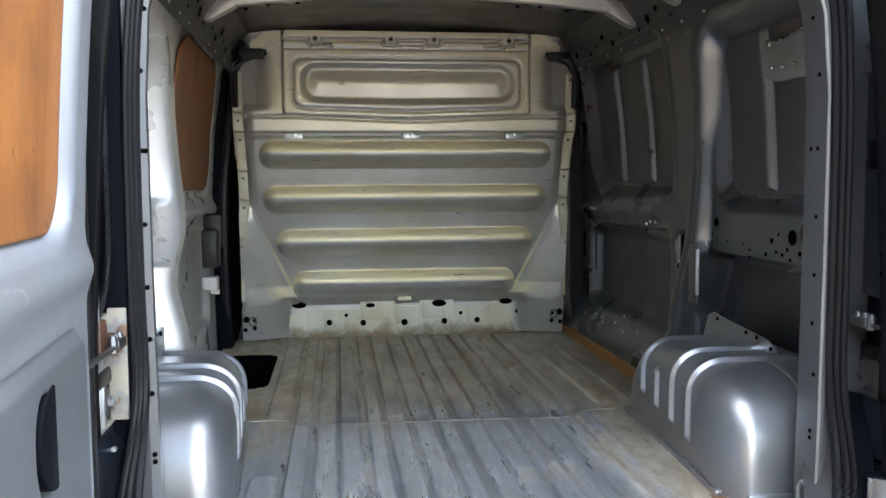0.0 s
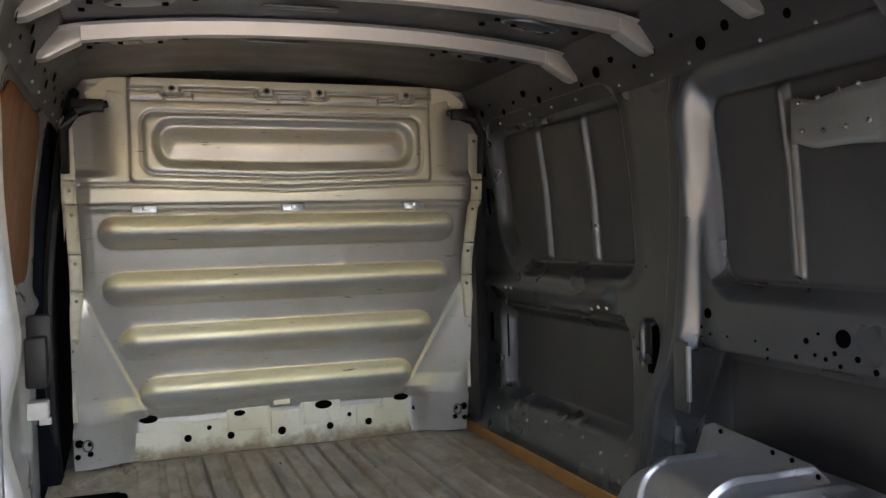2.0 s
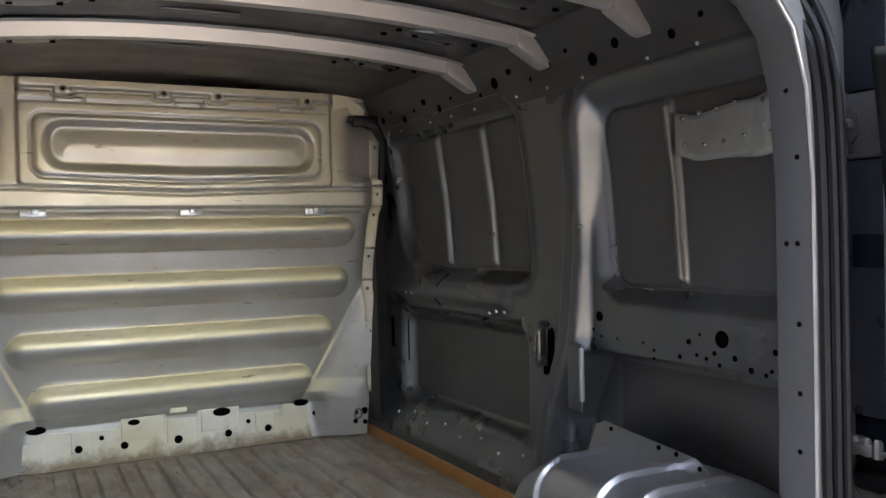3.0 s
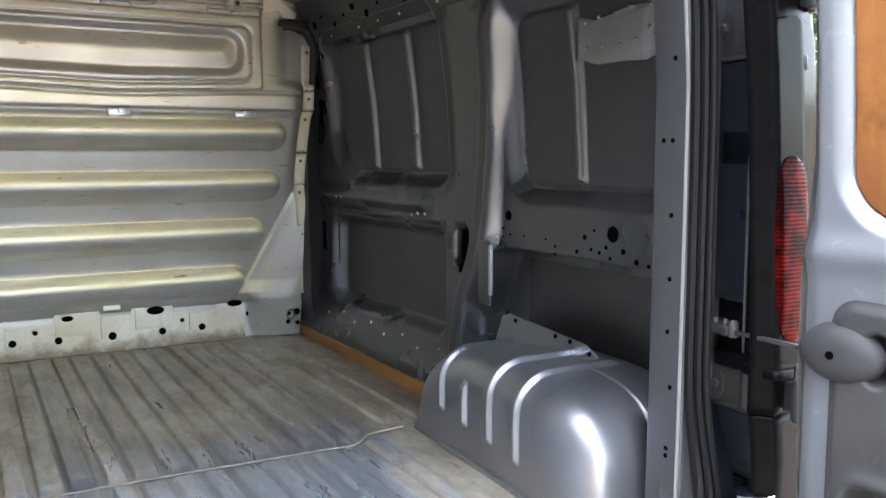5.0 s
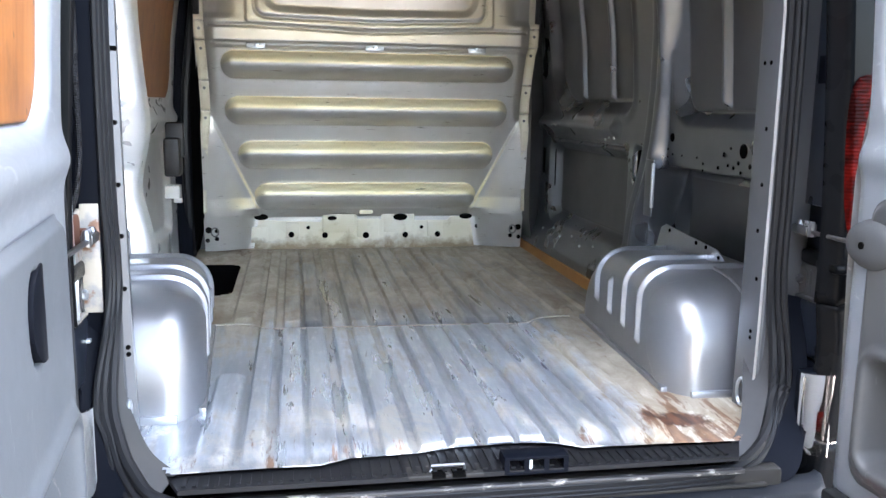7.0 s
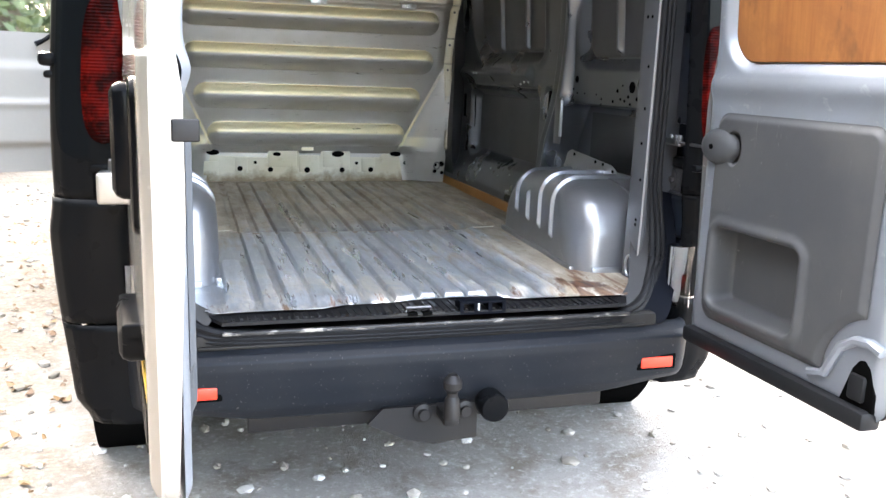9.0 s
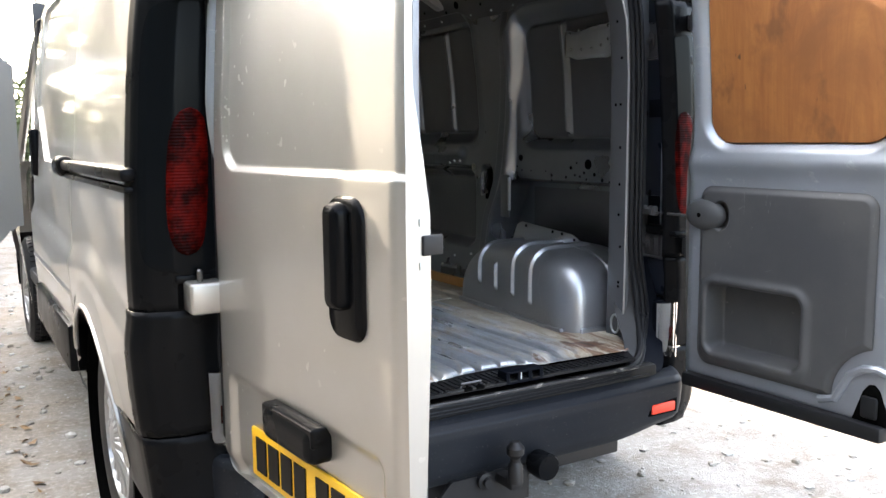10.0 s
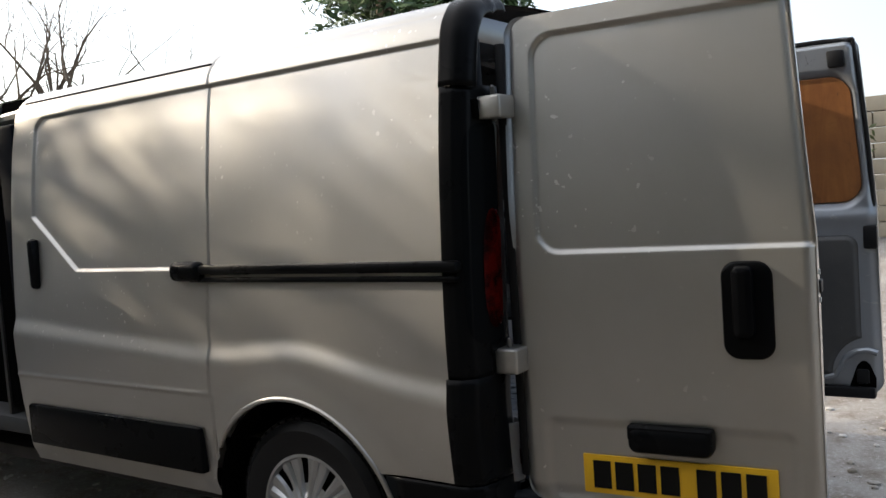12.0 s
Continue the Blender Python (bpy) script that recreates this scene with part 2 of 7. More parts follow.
def make_floor_metal():
    m = Mat("floor_metal")
    streak = m.noise(7, 8, 0.65, (2.2, 0.22, 1.0))
    fine = m.noise(55, 6, 0.6, (1, 0.25, 1))
    patch = m.noise(2.6, 8, 0.65, warp=0.8)
    blot = m.noise(7.5, 8, 0.7, (1.3, 0.7, 1), 0.6)
    pos = m.node("ShaderNodeSeparateXYZ")
    m.t.links.new(m.co.outputs["Position"], pos.inputs[0])
    x, y = pos.outputs["X"], pos.outputs["Y"]
    col = m.mix(m.ramp(streak, 0.36, 0.66), (0.56, 0.605, 0.66), (0.40, 0.425, 0.46))
    col = m.mix(m.ramp(fine, 0.52, 0.72, 0, 0.6), col, (0.74, 0.75, 0.75))
    # grooves darker than the swage tops
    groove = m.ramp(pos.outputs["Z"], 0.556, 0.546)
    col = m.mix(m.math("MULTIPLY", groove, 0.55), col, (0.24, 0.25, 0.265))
    # darker grey-olive towards the bulkhead
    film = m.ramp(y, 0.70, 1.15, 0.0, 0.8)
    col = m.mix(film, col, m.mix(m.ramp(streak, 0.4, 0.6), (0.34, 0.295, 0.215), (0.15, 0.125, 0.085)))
    # tan residue in lengthwise streaks, heavy in the nearside front corner and along the arches
    left = m.math("MULTIPLY", m.ramp(x, -0.30, -0.50, 0.0, 0.22), m.ramp(y, 0.5, 1.0))
    front = m.ramp(y, 1.0, 2.3, 0.0, 0.17)
    right = m.math("MULTIPLY", m.ramp(x, 0.32, 0.50, 0.0, 0.22), m.ramp(y, 1.3, 0.7, 0.25, 1.0))
    soil = m.math("ADD", m.math("ADD", left, front), right)
    tan = m.ramp(m.math("ADD", m.math("ADD", m.math("MULTIPLY", patch, 0.5), m.math("MULTIPLY", m.noise(5, 8, 0.7, (3.5, 0.35, 1)), 0.5)), soil), 0.525, 0.63, 0, 0.85)
    col = m.mix(tan, col, m.mix(m.ramp(blot, 0.35, 0.65), (0.25, 0.18, 0.10), (0.50, 0.44, 0.33)))
    # pale scuffed metal and rust at the rear edge
    sill = m.ramp(y, 0.30, -0.12)
    scuff = m.math("MULTIPLY", m.ramp(m.math("ADD", blot, m.math("MULTIPLY", sill, 0.10)), 0.56, 0.66), m.ramp(sill, 0.05, 0.5))
    col = m.mix(m.math("MULTIPLY", scuff, 0.7), col, (0.66, 0.63, 0.57))
    edge = m.math("ADD", m.math("MULTIPLY", sill, 0.17), m.math("ADD", m.math("MULTIPLY", right, 0.6), m.math("MULTIPLY", m.math("ADD", left, front), 0.45)))
    rust = m.ramp(m.math("ADD", m.noise(7, 9, 0.72, (4.5, 0.6, 1)), edge), 0.74, 0.80, 0, 0.9)
    col = m.mix(rust, col, m.mix(m.ramp(fine, 0.35, 0.65), (0.21, 0.105, 0.045), (0.09, 0.035, 0.017)))
    # the rotted patch behind the offside arch
    hole = m.math("ADD", m.math("MULTIPLY", m.math("POWER", m.math("DIVIDE", m.math("ADD", x, -0.50), 0.085), 2.0), 1.0), m.math("POWER", m.math("DIVIDE", m.math("ADD", y, 0.03), 0.045), 2.0))
    rot = m.ramp(m.math("ADD", hole, m.math("MULTIPLY", m.math("ADD", blot, -0.5), 4.0)), 1.1, 0.5)
    col = m.mix(rot, col, m.mix(m.ramp(fine, 0.4, 0.6), (0.045, 0.02, 0.012), (0.13, 0.05, 0.02)))
    cover = m.math("MAXIMUM", m.math("MAXIMUM", tan, rust), rot)
    m.set(color=col)
    m.put(m.b, "Metallic", m.ramp(cover, 0.0, 0.8, 0.7, 0.05))
    m.put(m.b, "Roughness", m.ramp(m.math("ADD", streak, m.math("MULTIPLY", cover, 0.35)), 0.3, 0.95, 0.20, 0.58))
    m.bump(m.math("ADD", m.math("MULTIPLY", fine, 0.4), m.math("MULTIPLY", m.math("ADD", cover, patch), 1.0)), 0.22, 0.0015)
    return m.m


def make_flange_paint():
    m = Mat("flange_paint")
    pos = m.node("ShaderNodeSeparateXYZ")
    m.coord()
    m.t.links.new(m.co.outputs["Position"], pos.inputs[0])
    n = m.noise(14, 7, 0.65)
    grime = m.ramp(m.math("ADD", m.ramp(pos.outputs["Z"], 0.62, 0.55, 0.0, 0.35), m.math("MULTIPLY", n, 0.9)), 0.5, 0.8, 0, 0.9)
    col = m.mix(m.ramp(m.noise(3, 5), 0.4, 0.65), (0.60, 0.57, 0.47), (0.52, 0.47, 0.33))
    m.set(color=m.mix(grime, col, (0.17, 0.115, 0.055)), rough=0.5)
    m.bump(n, 0.1, 0.001)
    return m.m


def make_bare_patch():
    """Chipped primer, bare steel and rust round a hinge."""
    m = Mat("bare_patch")
    n = m.noise(16, 6, 0.65)
    col = m.mix(m.ramp(n, 0.42, 0.5), (0.36, 0.32, 0.26), (0.24, 0.235, 0.225))
    col = m.mix(m.ramp(n, 0.54, 0.6), col, (0.16, 0.08, 0.045))
    m.set(color=col, rough=0.5)
    m.bump(n, 0.3, 0.002)
    return m.m


bare_patch = make_bare_patch()


def make_worn_lip():
    m = Mat("worn_lip")
    n = m.noise(9, 7, 0.7, (1.5, 1, 3))
    bare = m.ramp(n, 0.53, 0.60)
    m.set(color=m.mix(bare, (0.02, 0.02, 0.022), (0.42, 0.40, 0.37)), rough=0.45)
    m.put(m.b, "Metallic", m.math("MULTIPLY", bare, 0.7))
    m.bump(n, 0.3, 0.002)
    return m.m


worn_lip = make_worn_lip()


def make_plywood():
    m = Mat("plywood")
    grain = m.noise(5, 10, 0.68, (0.5, 2.2, 0.30), 1.6)
    stain = m.noise(3.4, 8, 0.68, warp=0.6)
    blotch = m.noise(9.0, 5, 0.6, (1, 1, 0.6))
    col = m.mix(m.ramp(grain, 0.34, 0.68), (0.34, 0.135, 0.036), (0.21, 0.072, 0.018))
    col = m.mix(m.ramp(stain, 0.41, 0.60, 0, 0.85), col, (0.19, 0.07, 0.02))
    col = m.mix(m.ramp(blotch, 0.57, 0.68, 0, 0.7), col, (0.12, 0.045, 0.015))
    col = m.mix(m.ramp(m.noise(30, 2, 0.5, (1, 1, 0.6)), 0.72, 0.76, 0, 0.85), col, (0.05, 0.022, 0.01))
    m.set(color=col, rough=0.5)
    m.bump(grain, 0.25, 0.0012)
    return m.m


def make_ground():
    m = Mat("dirt_ground")
    big, mid, fine, grit = m.noise(0.7, 6, 0.6), m.noise(4.5, 9, 0.7), m.noise(45, 7, 0.75), m.noise(160, 4, 0.7)
    col = m.mix(m.ramp(big, 0.35, 0.65), (0.27, 0.248, 0.222), (0.37, 0.348, 0.325))
    col = m.mix(m.ramp(mid, 0.47, 0.66, 0, 0.8), col, (0.17, 0.135, 0.10))
    col = m.mix(m.ramp(fine, 0.52, 0.66, 0, 0.6), col, (0.56, 0.54, 0.51))
    col = m.mix(m.ramp(grit, 0.58, 0.70, 0, 0.6), col, (0.11, 0.09, 0.07))
    pos = m.node("ShaderNodeSeparateXYZ")
    m.t.links.new(m.co.outputs["Position"], pos.inputs[0])
    soil = m.ramp(m.math("ADD", pos.outputs["X"], m.math("MULTIPLY", big, 1.6)), 0.3, -0.6, 0, 0.9)
    col = m.mix(m.math("MULTIPLY", soil, m.ramp(m.noise(1.7, 8, 0.7), 0.36, 0.6, 0.25, 1.0)), col, m.mix(m.ramp(fine, 0.4, 0.62), (0.17, 0.125, 0.08), (0.34, 0.27, 0.19)))
    m.set(color=col, rough=0.95)
    m.bump(m.math("ADD", m.math("MULTIPLY", mid, 2.0), m.math("ADD", fine, m.math("MULTIPLY", grit, 0.4))), 0.9, 0.012)
    return m.m


def make_stone():
    m = Mat("pebble")
    oi = m.t.nodes.new("ShaderNodeNewGeometry")
    col = m.mix(oi.outputs["Random Per Island"], (0.22, 0.19, 0.15), (0.55, 0.53, 0.5))
    m.set(color=col, rough=0.85)
    m.bump(m.noise(120, 4), 0.4, 0.002)
    return m.m


def glassy(name, color, rough=0.05, trans=1.0, rings=0.0):
    m = Mat(name)
    m.set(color=color, rough=rough, trans=trans, ior=1.45, spec=0.5 if trans else 0.03)
    if rings:
        w = m.node("ShaderNodeTexWave", Scale=rings, Distortion=0.0)
        w.bands_direction = "Z"
        m.t.links.new(m.coord(), w.inputs["Vector"])
        m.bump(w.outputs["Fac"], 0.10, 0.002)
    return m.m


def leafy(name, a, b):
    m = Mat(name)
    g = m.t.nodes.new("ShaderNodeNewGeometry")
    m.set(color=m.mix(g.outputs["Random Per Island"], a, b), rough=0.6)
    return m.m


flange_paint = make_flange_paint()
bulkhead_paint, floor_metal, plywood, dirt_ground, pebble = make_bulkhead_paint(), make_floor_metal(), make_plywood(), make_ground(), make_stone()
glass = glassy("glass", (0.8, 0.88, 0.9))
def make_red_lens():
    """Red moulded lens with dark and bright optic cells."""
    m = Mat("red_lens")
    cells = m.noise(26, 4, 0.6, (1, 1, 0.7))
    m.set(color=m.mix(m.ramp(cells, 0.40, 0.62), (0.010, 0.0008, 0.0007), (0.075, 0.003, 0.002)), rough=0.2, ior=1.45, spec=0.03)
    ribs = m.node("ShaderNodeTexWave", Scale=42.0, Distortion=0.0)
    ribs.bands_direction = "Z"
    m.t.links.new(m.coord(), ribs.inputs["Vector"])
    m.bump(m.math("ADD", cells, ribs.outputs["Fac"]), 0.35, 0.003)
    return m.m


red_lens = make_red_lens()
smoke_lens = painted("smoke_lens", (0.004, 0.005, 0.006), 0.16, 0.0, (0.008, 0.008, 0.008), 0.2, 0.0, 0.0, 0.04)
clear_lens = glassy("clear_lens", (0.70, 0.71, 0.73), 0.10, 1.0, 50)
reflector_red = glassy("reflector_red", (0.85, 0.06, 0.03), 0.25, 0.1, 120)
plate_yellow = painted("plate_yellow", (0.78, 0.44, 0.012), 0.35, 0.0, (0.5, 0.33, 0.05), 0.25)
plate_black = painted("plate_black", (0.005, 0.005, 0.005), 0.5, 0.0, (0.01, 0.01, 0.01), 0.2, 0.0, 0.0, 0.15)
jamb_black = painted("jamb_black", (0.004, 0.005, 0.008), 0.5, 0.0, (0.006, 0.006, 0.006), 0.3, 0.0, 0.2, 0.03)
rust_brown = painted("rust_brown", (0.10, 0.035, 0.02), 0.8, 0.0, (0.2, 0.1, 0.05), 0.5, 0.0, 0.5)
lamp_white = painted("lamp_white", (0.24, 0.245, 0.25), 0.3, 0.0, (0.3, 0.3, 0.3), 0.2)
seam_filler = painted("seam_filler", (0.40, 0.36, 0.29), 0.6, 0.0, (0.16, 0.09, 0.05), 0.9, 0.0, 0.3)
strip_wood = painted("strip_wood", (0.50, 0.24, 0.07), 0.6, 0.0, (0.2, 0.1, 0.04), 0.5, 0.0, 0.5)
bark = painted("bark", (0.12, 0.09, 0.065), 0.9, 0.0, (0.2, 0.17, 0.13), 0.5, 0.0, 0.8)
needle_green = leafy("needle_green", (0.02, 0.05, 0.015), (0.07, 0.12, 0.03))
hedge_green = leafy("hedge_green", (0.03, 0.055, 0.015), (0.11, 0.13, 0.045))
dead_leaf = leafy("dead_leaf", (0.10, 0.05, 0.02), (0.26, 0.16, 0.07))
wall_stone = painted("wall_stone", (0.45, 0.38, 0.28), 0.9, 0.0, (0.3, 0.26, 0.2), 0.5, 0.0, 0.6)
seat_cloth = painted("seat_cloth", (0.03, 0.03, 0.035), 0.9)


# ---- geometry helpers ----
def mesh_from(name, verts, faces, material, smooth=True):
    me = bpy.data.meshes.new(name)
    me.from_pydata([tuple(v) for v in verts], [], [tuple(f) for f in faces])
    if smooth:
        me.polygons.foreach_set("use_smooth", [True] * len(me.polygons))
    me.materials.append(material)
    me.update()
    return me


def hang(ob, parent, label=""):
    ob.parent = parent
    if parent is not None:
        ob.matrix_parent_inverse = Matrix.Identity(4)
    return tagged(ob, label) if label else ob


def part(name, bm, material, parent, label="", smooth=30):
    """Links a bmesh as one mesh object under its thing."""
    bmesh.ops.recalc_face_normals(bm, faces=bm.faces)
    me = bpy.data.meshes.new(name)
    bm.to_mesh(me)
    bm.free()
    me.materials.append(material)
    if smooth:
        me.polygons.foreach_set("use_smooth", [True] * len(me.polygons))
        me.set_sharp_from_angle(angle=radians(smooth))
    return hang(new(name, me), parent, label)


def sheet(name, us, vs, fn, material, parent, label="", hole=None, thick=0.0, smooth=True, clip=None):
    """A pressed sheet over a grid of u and v: fn gives x, y, z arrays; hole(u, v) cuts faces away."""
    U, V = np.meshgrid(np.asarray(us, float), np.asarray(vs, float), indexing="ij")
    gone = None
    if clip is not None:
        # vertices just outside the outline are drawn back on to it
        cell = max(abs(us[1] - us[0]), abs(vs[1] - vs[0]))
        far = clip(U, V) > 1.05 * cell
        for _ in range(3):
            d, e = clip(U, V), 1e-4
            gu, gv = (clip(U + e, V) - clip(U - e, V)) / (2 * e), (clip(U, V + e) - clip(U, V - e)) / (2 * e)
            g2 = np.maximum(gu * gu + gv * gv, 0.2)
            move = (d > 0) & ~far
            U, V = U - np.where(move, d * gu / g2, 0), V - np.where(move, d * gv / g2, 0)
        gone = far
    X, Y, Z = fn(U, V)
    n, m = U.shape
    idx = np.arange(n * m).reshape(n, m)
    quads = np.stack([idx[:-1, :-1], idx[1:, :-1], idx[1:, 1:], idx[:-1, 1:]], -1).reshape(-1, 4)
    keep = np.ones(len(quads), bool)
    if gone is not None:
        keep &= ~gone.ravel()[quads].any(axis=1)
    if hole is not None:
        uc, vc = (U[:-1, :-1] + U[1:, 1:]) / 2, (V[:-1, :-1] + V[1:, 1:]) / 2
        keep &= ~hole(uc, vc).ravel()
    quads = quads[keep]
    me = mesh_from(name, np.stack([X, Y, Z], -1).reshape(-1, 3).tolist(), quads.tolist(), material, smooth)
    ob = hang(new(name, me), parent, label)
    if thick:
        mod = ob.modifiers.new("gauge", "SOLIDIFY")
        mod.thickness, mod.offset = thick, 0
    return ob


def steps(a, b, step):
    return np.linspace(a, b, max(2, int(round(abs(b - a) / step)) + 1))


def sm(x, a, b):
    t = np.clip((x - a) / (b - a), 0, 1)
    return t * t * (3 - 2 * t)


def rbox(u, v, u0, u1, v0, v1, r):
    """Distance to a rounded rectangle, minus inside."""
    du, dv = np.abs(u - (u0 + u1) / 2) - (u1 - u0) / 2 + r, np.abs(v - (v0 + v1) / 2) - (v1 - v0) / 2 + r
    return np.hypot(np.maximum(du, 0), np.maximum(dv, 0)) + np.minimum(np.maximum(du, dv), 0) - r


def seg(u, v, a, b):
    """Distance to a line from a to b."""
    du, dv = b[0] - a[0], b[1] - a[1]
    t = np.clip(((u - a[0]) * du + (v - a[1]) * dv) / (du * du + dv * dv), 0, 1)
    return np.hypot(u - a[0] - t * du, v - a[1] - t * dv)


def box(bm, x0, x1, y0, y1, z0, z1, bevel=0.0, m=None, segs=2):
    r = bmesh.ops.create_cube(bm, size=1)
    bmesh.ops.transform(bm, matrix=Matrix.LocRotScale(((x0 + x1) / 2, (y0 + y1) / 2, (z0 + z1) / 2), None, (x1 - x0, y1 - y0, z1 - z0)), verts=r["verts"])
    vs = r["verts"]
    if bevel:
        es = list({e for v in vs for e in v.link_edges})
        out = bmesh.ops.bevel(bm, geom=es, offset=bevel, segments=segs, affect="EDGES", profile=0.5)
        vs = list({v for f in out["faces"] for v in f.verts} | {v for v in vs if v.is_valid})
    if m is not None:
        bmesh.ops.transform(bm, matrix=m, verts=vs)
    return vs


def prism(bm, outline, lift, bevel=0.0):
    """Extrudes the polygon of 3D points by the vector lift."""
    vs = [bm.verts.new(p) for p in outline]
    f = bm.faces.new(vs)
    r = bmesh.ops.extrude_face_region(bm, geom=[f])
    top = [g for g in r["geom"] if isinstance(g, bmesh.types.BMVert)]
    bmesh.ops.translate(bm, verts=top, vec=lift)
    if bevel:
        bmesh.ops.bevel(bm, geom=list({e for v in vs + top for e in v.link_edges}), offset=bevel, segments=2, affect="EDGES", profile=0.5)


def tube(bm, pts, r, sides=8, caps=True):
    pts = [Vector(p) for p in pts]
    rs = r if isinstance(r, (list, tuple)) else [r] * len(pts)
    rings = []
    ref = Vector((0.31, 0.17, 0.93))
    for i, p in enumerate(pts):
        d = (pts[min(i + 1, len(pts) - 1)] - pts[max(i - 1, 0)]).normalized()
        a = d.cross(ref)
        a = a.normalized() if a.length > 1e-3 else d.orthogonal().normalized()
        b = d.cross(a)
        rings.append([bm.verts.new(p + rs[i] * (math.cos(k * math.tau / sides) * a + math.sin(k * math.tau / sides) * b)) for k in range(sides)])
    for p, q in zip(rings, rings[1:]):
        for k in range(sides):
            bm.faces.new((p[k], p[(k + 1) % sides], q[(k + 1) % sides], q[k]))
    if caps:
        bm.faces.new(rings[0])
        bm.faces.new(rings[-1][::-1])


def lathe(bm, profile, m, sides=40):
    """Turns (radius, height) pairs about the local z, then places them by m."""
    rings = [[bm.verts.new(m @ Vector((r * math.cos(k * math.tau / sides), r * math.sin(k * math.tau / sides), h))) for k in range(sides)] for r, h in profile]
    for p, q in zip(rings, rings[1:]):
        for k in range(sides):
            bm.faces.new((p[k], p[(k + 1) % sides], q[(k + 1) % sides], q[k]))
    bm.faces.new(rings[0])
    bm.faces.new(rings[-1][::-1])


def thing(name, label, category, at=(0, 0, 0), group="", kind=""):
    ob = new(name)
    ob.location = at
    ob.empty_display_size = 0.2
    return tagged(ob, label, category, group, kind)


def bm_new():
    return bmesh.new()


def smooth_path(pts, n=8):
    """A Catmull-Rom line through the points."""
    pts = [Vector(p) for p in pts]
    ext = [pts[0] * 2 - pts[1]] + pts + [pts[-1] * 2 - pts[-2]]
    out = []
    for i in range(1, len(ext) - 2):
        a, b, c, d = ext[i - 1 : i + 3]
        for k in range(n):
            t = k / n
            out.append(0.5 * ((2 * b) + (c - a) * t + (2 * a - 5 * b + 4 * c - d) * t * t + (3 * b - a - 3 * c + d) * t**3))
    return out + [pts[-1]]


# ---- ground ----
NEAR = 9.0
gu = np.concatenate([-np.geomspace(400, NEAR, 14), steps(-NEAR + 0.3, NEAR - 0.3, 0.12), np.geomspace(NEAR, 400, 14)])


def ground_height(x, y):
    return 0.018 * np.sin(x * 1.7 + 0.6 * np.sin(y * 1.1)) * np.sin(y * 1.3 + 0.4) + 0.008 * np.sin(x * 5.1 + y * 2.3) * np.sin(y * 4.7 - x) - 0.012


ground = sheet("ground", gu, gu, lambda u, v: (u, v, ground_height(u, v)), dirt_ground, None, "pale dry dirt and gravel yard with scattered pebbles")
tagged(ground, category="ground", kind="structure")

# ---- the van ----
van = thing("van", "silver panel van with open rear doors and bare metal load space", "van")
FLOOR = 0.55


def blended(xs, ys, width):
    """A table of a curve through the given corners, rounded over the width."""
    fine = np.linspace(xs[0] - 0.3, xs[-1] + 0.3, 1600)
    raw = np.interp(fine, xs, ys)
    lo, hi = (ys[1] - ys[0]) / (xs[1] - xs[0]), (ys[-1] - ys[-2]) / (xs[-1] - xs[-2])
    raw = np.where(fine < xs[0], ys[0] + lo * (fine - xs[0]), np.where(fine > xs[-1], ys[-1] + hi * (fine - xs[-1]), raw))
    step = fine[1] - fine[0]
    k = np.exp(-0.5 * (np.arange(-int(3 * width / step), int(3 * width / step) + 1) * step / width) ** 2)
    return fine, np.convolve(np.pad(raw, len(k) // 2, mode="edge"), k / k.sum(), mode="valid")


SIDE = blended([0.25, 0.45, 0.62, 0.85, 1.0, 1.18, 1.45, 1.68, 1.80, 1.86], [0.885, 0.905, 0.925, 0.935, 0.935, 0.925, 0.905, 0.875, 0.852, 0.838], 0.06)
INNER = blended([0.5, 1.0, 1.2, 1.5, 1.75, 1.84, 1.9], [0.82, 0.825, 0.825, 0.805, 0.77, 0.745, 0.70], 0.03)


def side_x(z):
    """Half width of the outer body at a height, turning in over the roof edge."""
    t = np.clip((np.asarray(z, float) - 1.80) / 0.138, 0, 1)
    return np.interp(z, *SIDE) - 0.145 * (1 - np.sqrt(1 - np.clip(t, 0, 1) ** 2.4 * 0.999))


def inner_x(z):
    """Half width of the inner skin at a height."""
    return np.interp(z, *INNER)


def roof_z(x):
    return 1.985 - 0.055 * (np.abs(x) / 0.75) ** 2.2


# load floor with lengthwise swages in two pressings
SWAGES = [-0.43 + 0.0715 * k for k in range(13)]


SILL_X = (-0.83, -0.30, -0.24, -0.10, -0.02, 0.12, 0.18, 0.24, 0.83)
SILL_Y = (-0.168, -0.168, -0.14, -0.13, -0.11, -0.11, -0.12, -0.155, -0.163)


def floor_seam_y(x):
    return np.interp(x, [-0.62, -0.49, -0.43, -0.1, 0.38, 0.45, 0.60], [0.935, 0.93, 0.868, 0.862, 0.845, 0.905, 0.925])


